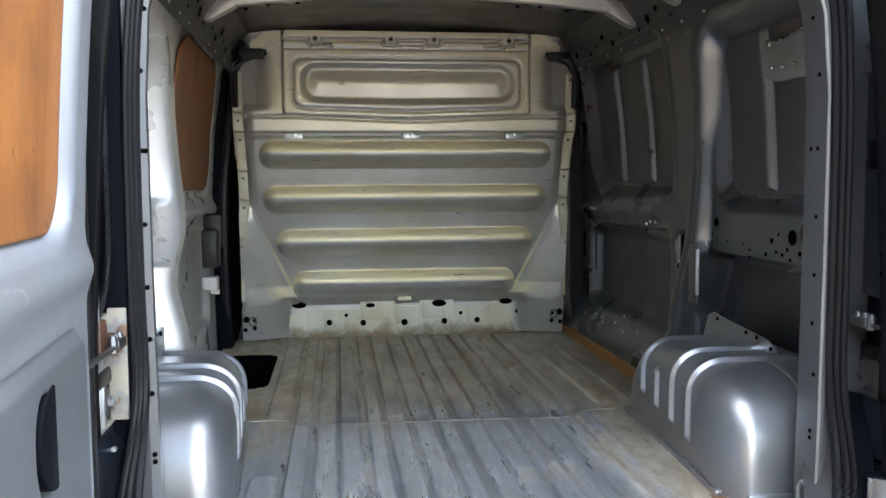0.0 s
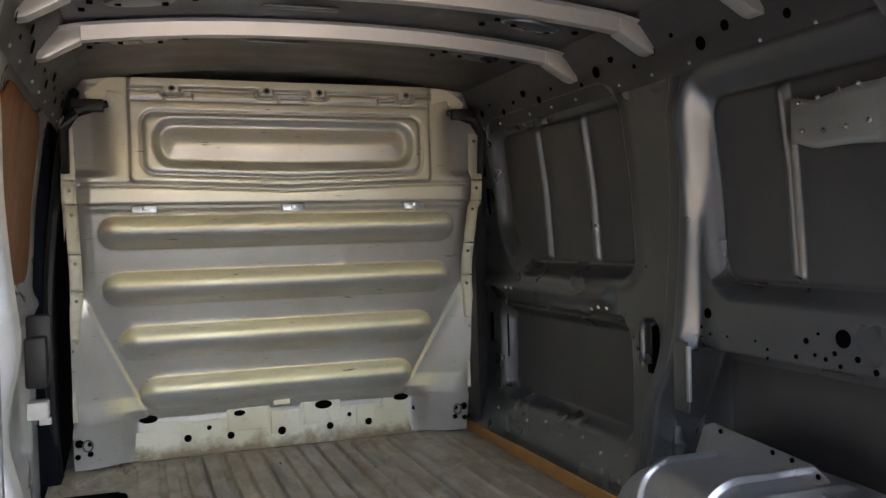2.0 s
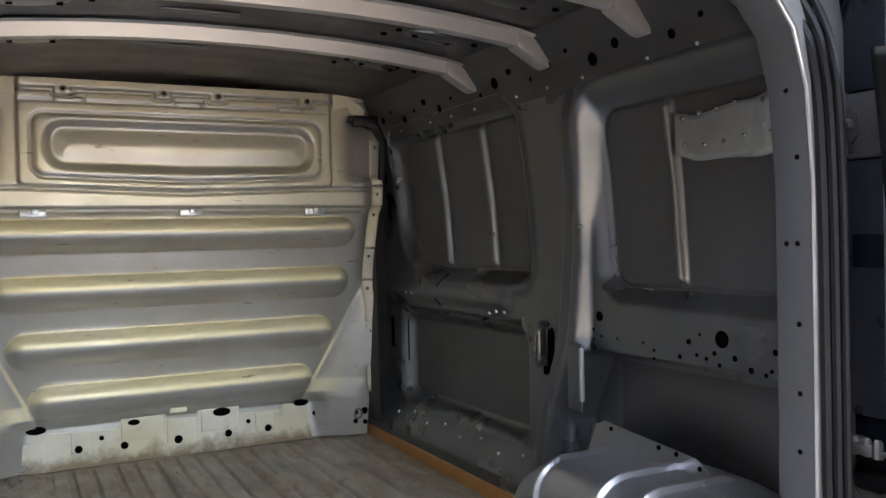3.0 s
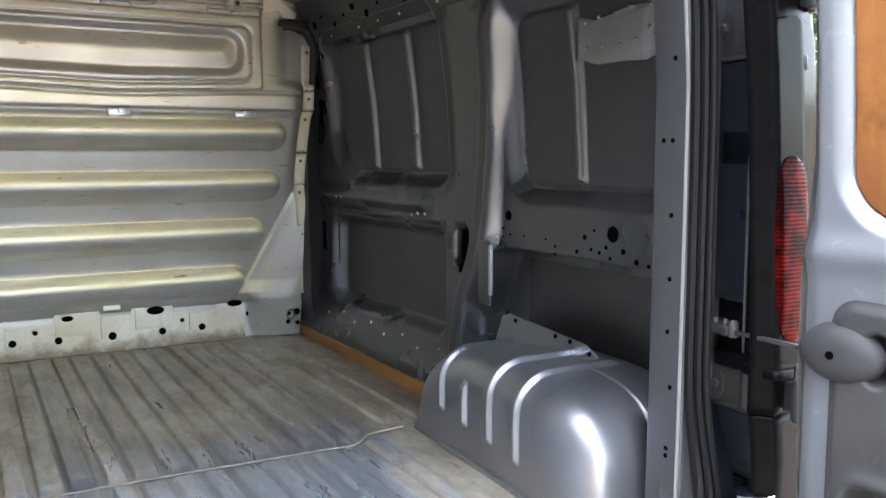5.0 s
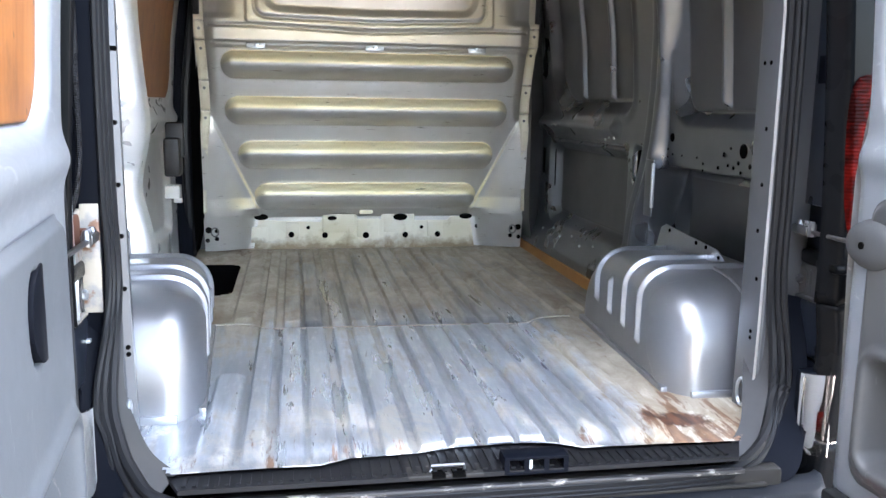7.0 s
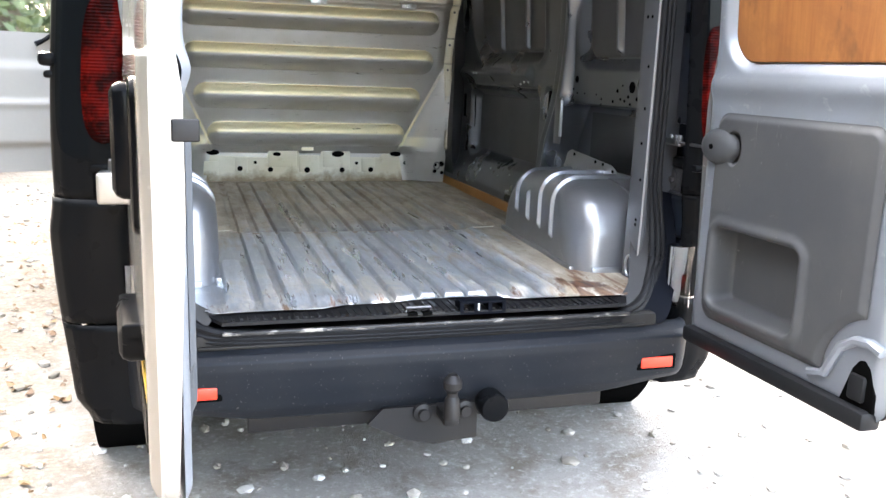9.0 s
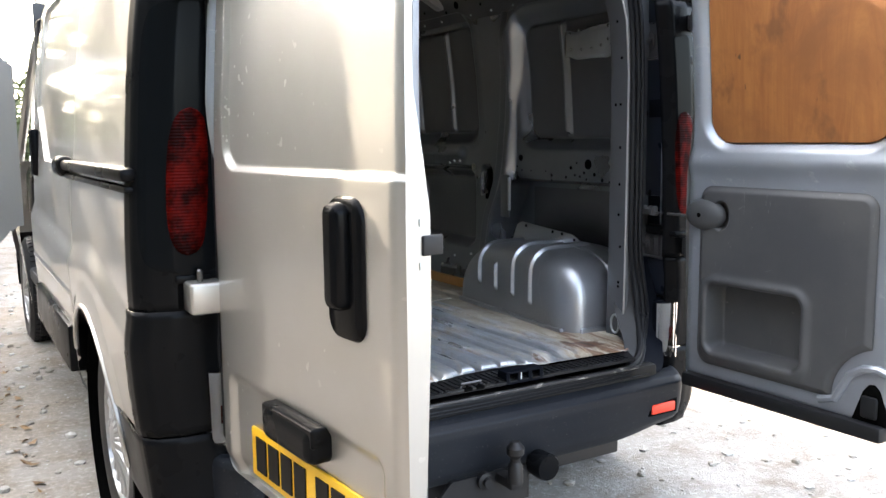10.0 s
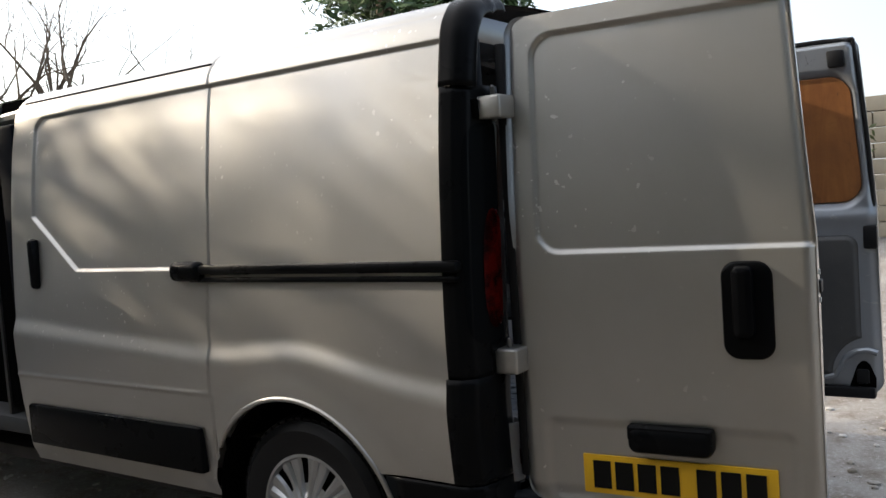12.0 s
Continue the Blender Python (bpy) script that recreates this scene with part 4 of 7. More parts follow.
def wall_left(u, v):
    x = inner_x(v)
    rw = rbox(u, v, 0.18, 0.775, 1.225, 1.70, 0.07)
    x = x + 0.045 * sm(-rw, -0.012, 0.02)
    x = x - 0.024 * (1 - sm(np.abs(u - 0.475), 0.005, 0.015)) * sm(v, 1.24, 1.265) * (1 - sm(v, 1.66, 1.69))
    rc = rbox(u, v, 0.17, 0.82, 0.40, 1.058, 0.03)
    x = x + 0.085 * sm(-rc, -0.006, 0.008)
    py = pillar_y(v)
    edge = np.interp(v, *LEFT_EDGE)
    ridge = sm(u, 0.70, 0.78) * (1 - sm(u, 0.86, 0.90))
    x = x + (edge - x) * ridge + 0.05 * sm(u, 0.89, 0.93)
    return -x, u, v


sheet("side_wall", steps(0.08, 1.0, 0.007), steps(0.55, 1.86, 0.0085), wall_left, inner_paint_lit, van, "silver pressed steel wall and pillar behind the sliding door", hole=lambda u, v: np.hypot(u - 0.56, v - 0.33) < 0.43)


# inside of the sliding door with its plywood blank
def slide_inner(u, v):
    x = inner_x(v) + 0.035
    w = rbox(u, v, 1.14, 2.06, 1.22, 1.80, 0.10)
    x = x + 0.012 * sm(-w, -0.01, 0.015)
    c = rbox(u, v, 1.25, 2.0, 0.70, 1.12, 0.05)
    x = x + 0.03 * sm(-c, -0.01, 0.02)
    x = x - 0.02 * np.exp(-(((v - 1.17) / 0.03) ** 2))
    return -x, u, v


slider = sheet("sliding_door", steps(0.985, 2.16, 0.012), steps(0.42, 1.87, 0.012), slide_inner, inner_paint_lit, van, "closed sliding side door, bare metal inside")
sheet("plywood_blank", steps(1.16, 2.04, 0.012), steps(1.235, 1.79, 0.012), lambda u, v: (-(inner_x(v) + 0.037), u, v), plywood, slider, "plywood window blank", thick=0.006, clip=lambda u, v: rbox(u, v, 1.18, 2.02, 1.255, 1.77, 0.12))
bm = bm_new()
box(bm, -0.83, -0.775, 1.63, 1.70, 0.872, 0.922, 0.005)
box(bm, -0.80, -0.768, 1.64, 1.66, 0.855, 0.875, 0.003)
part("latch_block", bm, latch_white, slider, "off-white plastic latch block")
bm = bm_new()
box(bm, -0.84, -0.78, 1.70, 1.80, 0.95, 1.10, 0.01)
box(bm, -0.84, -0.77, 1.76, 1.80, 1.02, 1.16, 0.01)
part("lock_mechanism", bm, steel_dark, slider)
# seal round the sliding door's front edge
bm = bm_new()
tube(bm, smooth_path([(-0.80, 2.20, 0.56), (-0.81, 2.17, 0.8), (-0.81, 2.15, 1.0), (-0.80, 2.14, 1.3), (-0.765, 2.13, 1.6), (-0.73, 2.12, 1.8), (-0.70, 2.0, 1.86)], 6), 0.018, 8)
part("door_seal", bm, rubber, van)

# wheel arch boxes
ARCH_RIBS = ((0.735, 0.650), (0.606, 0.640), (0.480, 0.634), (0.356, 0.622))


def arch_bars(y, z, top=True):
    g = np.zeros_like(y)
    for k, (c, zend) in enumerate(ARCH_RIBS):
        cc = c - 0.012 * sm(z, 0.70, 0.83)
        bar = (1 - sm(np.abs(y - cc), 0.008, 0.014)) * sm(z, zend - 0.012, zend + 0.012)
        if k == 1:
            bar = bar * (1 - sm(z, 0.735, 0.755))
        g = np.maximum(g, bar)
    return g


def arch_lean(y, z):
    """The side leans in towards the rear, where the rounded tub stands a little proud."""
    tub = np.interp(z, [0.55, 0.62, 0.70, 0.78, 0.83], [0.20, 0.265, 0.295, 0.275, 0.23])
    return 0.06 * (y - 0.5) - 0.010 * sm(tub - y, -0.003, 0.006)


def arch_rail(u, inset):
    """The arch outline from the front foot over the top to the rear foot, drawn in by inset."""
    c, n = np.cos(u), np.sin(u)
    e = np.where(c > 0, 0.80, 0.50)
    y = 0.50 + np.where(c > 0, (0.455 - inset), (0.398 - inset)) * np.sign(c) * np.abs(c) ** e
    z = 0.545 + (0.278 - inset * 0.75) * np.abs(n) ** e
    return y, z


ARCH_U = np.r_[np.linspace(0, math.pi / 2, 160)[:-1], math.pi / 2 + np.linspace(0, 1, 190) ** 2 * math.pi / 2]
for s in (-1, 1):
    def shoulder(u, v, s=s):
        big = 0.095 + 0.045 * sm(u, 1.9, 2.8)
        a = np.clip(v / 0.6, 0, 1) * np.pi / 2
        inset = big * (1 - np.sin(a))
        x = 0.575 + 0.085 * (1 - np.cos(a)) + np.clip((v - 0.6) / 0.4, 0, 1) * 0.22
        y, z = arch_rail(u, inset)
        g = arch_bars(y, z) * 0.014 * (1 - sm(v, 0.88, 0.98)) * (u < 2.3)
        x = x + arch_lean(y, z) * (1 - sm(v, 0.5, 0.95))
        return s * (x - g * np.cos(a)), y + g * 0.3 * np.cos(u) * np.sin(a), z + g * np.sin(a)
    archo = sheet("wheel_arch", ARCH_U, np.linspace(0, 1, 60), shoulder, arch_paint, van, "silver domed wheel arch box with pressed ribs")

    def cheek(u, v, s=s):
        big = 0.095 + 0.045 * sm(u, 1.9, 2.8)
        y1, z1 = arch_rail(u, big)
        y, z = 0.50 + (y1 - 0.50) * v, 0.545 + (z1 - 0.545) * v
        return s * (0.575 + arch_lean(y, z) - 0.014 * arch_bars(y, z)), y, z
    sheet("arch_side", ARCH_U, np.linspace(0.02, 1, 90), cheek, arch_paint, archo)
    # weld flange along the foot
    bm = bm_new()
    prism(bm, [(s * 0.545, 0.15, 0.545), (s * 0.562, 0.15, 0.545), (s * 0.604, 0.90, 0.545), (s * 0.588, 0.90, 0.545)], (0, 0, 0.017), 0.003)
    box(bm, min(s * 0.60, s * 0.72), max(s * 0.60, s * 0.72), 0.094, 0.106, 0.545, 0.566, 0.004)
    part("arch_foot", bm, arch_paint, archo)
    # rolled edge where the tub meets its flange
    bm = bm_new()
    edge_u = np.linspace(1.75, 3.0, 28)
    ey, ez = arch_rail(edge_u, 0.0)
    tube(bm, [(s * 0.76, float(a), float(b) + 0.002) for a, b in zip(ey, ez)], 0.0045, 6)
    part("arch_bead", bm, arch_paint, archo)
    # upright flange against the wall
    bm = bm_new()
    prism(bm, [(s * 0.80, 0.80, 0.80), (s * 0.80, 0.765, 0.872), (s * 0.80, 0.73, 0.885), (s * 0.80, 0.40, 0.86), (s * 0.80, 0.365, 0.845), (s * 0.80, 0.27, 0.78), (s * 0.80, 0.14, 0.62)] + [(s * 0.80, 0.56 + 0.425 * math.cos(a), 0.33 + 0.425 * math.sin(a)) for a in [radians(k) for k in range(145, 44, -10)]], (s * 0.003, 0, 0))
    part("arch_flange", bm, arch_paint, archo)
    for y, z in ((0.70, 0.87), (0.52, 0.86), (0.46, 0.857), (0.385, 0.84)):
        bm = bm_new()
        lathe(bm, [(0.006, 0), (0.006, 0.003)], Matrix.Translation((s * 0.80 - (0.003 if s > 0 else 0), y, z)) @ Matrix.Rotation(radians(90), 4, "Y"), 10)
        part("flange_hole", bm, hole_black, archo)

# rear door frame: D pillars, header, seal
for s in (-1, 1):
    bm = bm_new()
    zs = [0.50, 0.75, 1.1, 1.45, 1.62, 1.72, 1.78, 1.82]
    xin = [0.695, 0.70, 0.703, 0.704, 0.69, 0.66, 0.61, 0.54] if s > 0 else [0.675, 0.68, 0.684, 0.685, 0.675, 0.65, 0.61, 0.54]
    face = 0.052 if s > 0 else 0.016
    rows = []
    for z, x in zip(zs, xin):
        back = float(side_x(z)) - 0.075
        if s > 0:
            line = ((x - 0.006, 0.064), (x, -0.004), (x + 0.008, -0.012), (back, -0.006), (back, 0.10), (x + 0.03, 0.10), (x - 0.004, 0.072))
        else:
            line = ((x, 0.066), (x + face, 0.056), (x + face + 0.004, 0.03), (back, 0.0), (back, 0.19), (x + 0.06, 0.19), (x, 0.085))
        rows.append([bm.verts.new((s * px, py, z)) for px, py in line])
    for a, b in zip(rows, rows[1:]):
        for k in range(7):
            bm.faces.new((a[k], a[(k + 1) % 7], b[(k + 1) % 7], b[k]))
    bm.faces.new(rows[0])
    bm.faces.new(rows[-1][::-1])
    lip = bm_new()
    tube(lip, [(s * (x + (0.001 if s > 0 else face + 0.002)), -0.007 if s > 0 else 0.05, z) for z, x in zip(zs, xin)], 0.0035, 6)
    dp = part("rear_pillar", bm, pillar_paint, van, "grey drilled steel pillar of the rear opening")
    part("pillar_lip", lip, bow_paint if s > 0 else pillar_paint, dp)
    for z, dx in ((1.345, 0.008), (1.345, 0.026), (1.20, 0.027), (1.075, 0.027), (0.97, 0.026), (0.735, 0.03), (0.72, 0.03), (1.50, 0.03), (0.86, 0.034), (1.62, 0.02)):
        bm = bm_new()
        xx = float(np.interp(z, zs, xin)) + min(dx, 0.028) * face / 0.052
        if s > 0:
            hy = 0.058 - 1.25 * dx
            at = Matrix.Translation((float(np.interp(z, zs, xin)) - 0.006 + 0.006 * (0.064 - hy) / 0.068 - 0.001, hy, z)) @ Matrix.Rotation(radians(90), 4, "Y")
        else:
            at = Matrix.Translation((s * xx, 0.066 - 0.19 * min(dx, 0.028) - 0.0005, z)) @ Matrix.Rotation(radians(90), 4, "X")
        lathe(bm, [(0.005, 0), (0.005, 0.004)], at, 10)
        part("pillar_hole", bm, hole_black, dp)
bm = bm_new()
box(bm, -0.68, 0.68, -0.08, 0.13, 1.81, 1.90, 0.02)
part("rear_header", bm, wall_paint_dim, van, "grey steel header over the rear opening")
half = [(0.0, 0.03, 1.845), (0.45, 0.03, 1.835), (0.62, 0.03, 1.81), (0.70, 0.03, 1.75), (0.738, 0.03, 1.66), (0.755, 0.03, 1.45), (0.758, 0.03, 1.1), (0.754, 0.02, 0.86)]
foot_r = [(0.722, -0.05, 0.65), (0.688, -0.10, 0.58), (0.642, -0.15, 0.536), (0.56, -0.20, 0.510), (0.45, -0.216, 0.504), (0.2, -0.222, 0.502)]
foot_l = [(-0.703, -0.05, 0.667), (-0.682, -0.10, 0.596), (-0.652, -0.15, 0.552), (-0.600, -0.20, 0.516), (-0.50, -0.216, 0.506), (-0.2, -0.222, 0.502)]
side_l = [(-x + 0.056 * float(sm(np.array(x), 0.6, 0.72)), y, z) for x, y, z in half]
half_r = [(0.0, 0.03, 1.845), (0.45, 0.03, 1.835), (0.60, 0.025, 1.81), (0.672, 0.005, 1.75), (0.704, -0.014, 1.66), (0.716, -0.018, 1.45), (0.718, -0.018, 1.1), (0.717, -0.022, 0.86)]
loop = half_r + foot_r + foot_l[::-1] + side_l[::-1]
# turned-in corner flanges between the floor, the pillars and the seal
for foot, top in ((foot_r, (0.717, -0.012, 0.84)), (foot_l, (-0.702, 0.03, 0.82))):
    s = math.copysign(1, top[0])
    outer_line = smooth_path([top] + foot[:4], 6)
    inner_line = smooth_path([(top[0] - s * 0.012, 0.03, 0.82), (s * 0.694, 0.035, 0.66), (s * 0.665, -0.02, 0.60), (s * 0.625, -0.09, 0.562), (s * 0.57, -0.155, 0.545)], 6)
    away_line = smooth_path([(s * 0.80, -0.02, 0.82), (s * 0.775, -0.10, 0.64), (s * 0.745, -0.15, 0.54), (s * 0.69, -0.20, 0.475), (s * 0.56, -0.225, 0.46)], 6)
    # both strips coloured dark in place of shade
    for line_a, line_b, coat in ((inner_line, outer_line, pillar_dark), (outer_line, away_line, jamb_black)):
        bm = bm_new()
        va, vb = [bm.verts.new(p) for p in line_a], [bm.verts.new(p) for p in line_b]
        for k in range(len(va) - 1):
            bm.faces.new((va[k], va[k + 1], vb[k + 1], vb[k]))
        part("corner_flange", bm, coat, van, "turned grey steel corner of the rear opening")
seal = new("opening_seal")
hang(seal, van, "black triple-lipped rubber seal round the rear opening")
for dx, dy, r in ((0, 0, 0.012), (0.014, -0.012, 0.009), (0.025, -0.022, 0.007)):
    bm = bm_new()
    tube(bm, smooth_path([((x + math.copysign(dx * min(1, abs(x) / 0.6) * (0.3 if abs(x) > 0.66 and 0.7 < z < 1.72 else 1), x)), y + dy * (z > 0.6) * (1.6 if abs(x) > 0.66 and 0.7 < z < 1.72 else 1), z + dx * (1 if z > 1.7 else (-0.9 if z < 0.56 else 0))) for x, y, z in loop], 7), r, 8)
    part("seal_lip", bm, rubber, seal)
# ribbed black sill strip with two latch notches
bm = bm_new()
pts = [(-0.56, -0.225), (0.55, -0.225)] + [(x, y + 0.012) for x, y in zip((0.59,) + SILL_X[-2:0:-1] + (-0.59,), SILL_Y[::-1])]
prism(bm, [(x, y, FLOOR - 0.019) for x, y in pts], (0, 0, 0.009))
strip = part("sill_strip", bm, rubber, van, "black ribbed rubber sill strip")
for k in range(56):
    bm = bm_new()
    box(bm, -0.555 + k * 0.0196, -0.547 + k * 0.0196, -0.215, float(np.interp(-0.55 + k * 0.0196, SILL_X, SILL_Y)) - 0.006, FLOOR - 0.011, FLOOR - 0.006)
    part("strip_rib", bm, rubber, strip)
bm = bm_new()
box(bm, -0.66, 0.66, -0.215, -0.17, 0.40, 0.505, 0.012)
box(bm, -0.62, 0.62, -0.224, -0.19, 0.468, 0.478, 0.004)
rear_sill = part("rear_sill", bm, sill_grime, van, "dirty dark grey rear sill with worn lip")
bm = bm_new()
box(bm, -0.56, 0.56, -0.236, -0.222, 0.507, 0.517, 0.003)
part("sill_lip", bm, worn_lip, rear_sill, "lip worn through to bright metal")
# two door catches on the sill: a low plate, and a taller open frame
bm = bm_new()
box(bm, -0.135, 0.015, -0.226, -0.178, 0.532, 0.541, 0.003)
low_catch = part("door_catch", bm, sill_grime, van, "low grimy steel door catch plate")
for x in (-0.075, -0.035):
    bm = bm_new()
    box(bm, x - 0.013, x + 0.013, -0.229, -0.205, 0.5345, 0.5425)
    part("catch_hole", bm, hole_black, low_catch)
bm = bm_new()
tube(bm, [(-0.088, -0.208, 0.541), (-0.088, -0.208, 0.552), (-0.022, -0.208, 0.552), (-0.022, -0.208, 0.541)], 0.0035, 6)
part("catch_loop", bm, steel_worn, low_catch)
bm = bm_new()
box(bm, 0.055, 0.185, -0.226, -0.180, 0.530, 0.537, 0.002)
box(bm, 0.055, 0.185, -0.226, -0.180, 0.560, 0.567, 0.002)
for x in (0.055, 0.095, 0.135, 0.175):
    box(bm, x, x + 0.010, -0.226, -0.180, 0.536, 0.561, 0.0)
high_catch = part("door_catch", bm, jamb_black, van, "black open-framed steel door catch")
bm = bm_new()
box(bm, 0.105, 0.112, -0.222, -0.200, 0.537, 0.560)
part("catch_pin", bm, galvanised, high_catch)


# roof lining: skin and cross bows
def roof_in(u, v):
    z = roof_z(u) - 0.03 + 0.004 * np.sin(v * 40) * (np.abs(u) < 0.5) * 0.3
    z = z - 0.004 * (np.abs(np.abs(u) - 0.22) < 0.012)
    return u, v, z


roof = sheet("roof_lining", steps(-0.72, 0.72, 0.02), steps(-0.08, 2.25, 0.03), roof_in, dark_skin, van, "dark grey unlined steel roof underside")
for y in (1.29, 0.885, 0.48, 0.13):
    def bow(u, v, y=y):
        k = np.linspace(0, 1, 7)
        dy = np.interp(v, k, [-0.045, -0.025, -0.017, 0.0, 0.017, 0.025, 0.045])
        dz = np.interp(v, k, [-0.002, -0.006, -0.040, -0.044, -0.040, -0.006, -0.002])
        end = sm(np.abs(u), 0.62, 0.76)
        return u, y + dy, roof_z(u) - 0.034 + dz * (1 - 0.3 * end) - 0.012 * end
    rb = sheet("roof_bow", steps(-0.76, 0.76, 0.02), np.linspace(0, 1, 7), bow, bow_paint, roof, "curved steel roof bow", smooth=False)
    # pressed pads, small holes and an open slot in the roof panel ahead of each bow
    for x in (-0.50, 0.50):
        bm = bm_new()
        lathe(bm, [(1.0, 0.0), (0.92, -0.006), (0.6, -0.008), (0.02, -0.008)], Matrix.Translation((x, y + 0.20, float(roof_z(x)) - 0.031)) @ Matrix.Rotation(math.copysign(radians(7), x), 4, "Y") @ Matrix.Diagonal((0.085, 0.045, 1, 1)), 28)
        pad = part("roof_pad", bm, wall_paint_dim, roof)
        for dx, dy in ((-0.05, 0.0), (0.055, 0.01), (0.12, -0.03), (-0.13, 0.03), (-0.11, -0.03)):
            bm = bm_new()
            px = x + dx
            box(bm, px - 0.007, px + 0.007, y + 0.195 + dy, y + 0.205 + dy, float(roof_z(px)) - 0.043, float(roof_z(px)) - 0.036)
            part("roof_hole", bm, hole_black, pad)
    bm = bm_new()
    box(bm, -0.16, 0.06, y + 0.11, y + 0.15, float(roof_z(0.1)) - 0.036, float(roof_z(0.1)) - 0.029, 0.003)
    part("roof_opening", bm, hole_black, roof)
    bm = bm_new()
    box(bm, -0.22, -0.02, y + 0.235, y + 0.265, float(roof_z(0.1)) - 0.038, float(roof_z(0.1)) - 0.030, 0.004)
    part("roof_brace", bm, pillar_paint, roof)
    for k in range(5):
        x = -0.52 + 0.26 * k
        bm = bm_new()
        box(bm, x - 0.045, x + 0.045, y + 0.075, y + 0.10, float(roof_z(x)) - 0.036, float(roof_z(x)) - 0.030, 0.0)
        part("roof_slot", bm, hole_black, roof)
    for s in (-1, 1):
        bm = bm_new()
        prism(bm, [(s * 0.64, y - 0.028, 1.912), (s * 0.715, y - 0.028, 1.882), (s * 0.745, y - 0.028, 1.852), (s * 0.742, y - 0.028, 1.818), (s * 0.722, y - 0.028, 1.822), (s * 0.64, y - 0.028, 1.868)], (0, 0.05, 0), 0.003)
        part("bow_end", bm, bow_paint, roof)
# cant rails with holes
for s in (-1, 1):
    def rail(u, v, s=s):
        k = np.linspace(0, 1, 5)
        return s * np.interp(v, k, [0.655, 0.700, 0.738, 0.752, 0.766]), u, np.interp(v, k, [1.935, 1.885, 1.835, 1.785, 1.752])
    cr = sheet("cant_rail", steps(0.0, 2.3, 0.02), np.linspace(0, 1, 17), rail, pillar_dark, van, "drilled steel rail under the roof edge")
    for k in range(22):
        y, z = 0.2 + 0.095 * k, 1.845 - 0.02 * (k % 3)
        bm = bm_new()
        r = (0.017, 0.007, 0.011, 0.006, 0.013)[k % 5]
        lathe(bm, [(r, 0), (r, 0.002)], Matrix.Translation((s * (0.738 + (1.835 - z) * 0.28 - 0.003 - 0.4 * max(z - 1.835, 0)), y, z)) @ Matrix.Rotation(radians(90 - s * 16), 4, "Y"), 12)
        part("rail_hole", bm, hole_black, cr)
        if k % 2:
            bm = bm_new()
            bmesh.ops.create_uvsphere(bm, u_segments=8, v_segments=5, radius=0.005, matrix=Matrix.Translation((s * 0.757, y + 0.03 * (k % 3), 1.772)))
            part("rail_rivet", bm, galvanised, cr)


# ---- outer body ----
def side_out(s):
    def f(u, v):
        x = side_x(v)
        w = rbox(u, v, -0.35, 2.0, 1.165, 1.80, 0.06)
        w = np.maximum(w, np.where(u > 1.70, (u - 1.70) * 0.75 - (v - 1.165), -1))
        x = x - 0.012 * sm(-w, -0.0055, 0.0055)
        d = np.hypot((u - 0.56) / 1.0, v - 0.33)
        over = np.exp(-(((u - 0.50) / 0.30) ** 2))
        zc = 0.84 + 0.063 * u + 0.065 * over
        x = x + 0.020 * (1 - sm(v, zc - 0.085, zc + 0.005)) * sm(v, 0.33, 0.42)
        x = x + 0.010 * (1 - sm(d, 0.41, 0.50)) * sm(v, 0.3, 0.4)
        x = x + 0.005 * np.exp(-(((v - 0.725) / 0.008) ** 2)) * sm(u, 0.88, 1.0)
        x = x - 0.010 * np.exp(-(((u - 0.925 - 0.008 * np.sin(v * 3.0)) / 0.0035) ** 2))
        x = x - 0.003 * np.exp(-(((v - 1.878) / 0.006) ** 2)) * (u < 0.93)
        return s * x, u, v
    return f


def wheel_hole(u, v):
    return np.maximum(0.409 - np.hypot(u - 0.56, v - 0.33), np.minimum(0.2 - u, 0.535 - v))


for s in (-1, 1):
    sheet("side_panel", steps(-0.10, 2.16, 0.0052 if s < 0 else 0.03), steps(0.34, 1.938, 0.0042 if s < 0 else 0.02), side_out(s), silver_paint, van, "silver painted side panel with pressed window shapes", clip=wheel_hole)
sheet("roof_skin", steps(-0.702, 0.702, 0.03), steps(-0.10, 3.0, 0.05), lambda u, v: (u, v, roof_z(u) - 0.02 * sm(-v, 0.02, 0.10) * (np.abs(u) < 0.66) - 0.02 * sm(v, 2.4, 3.0)), silver_paint, van, "silver painted roof")


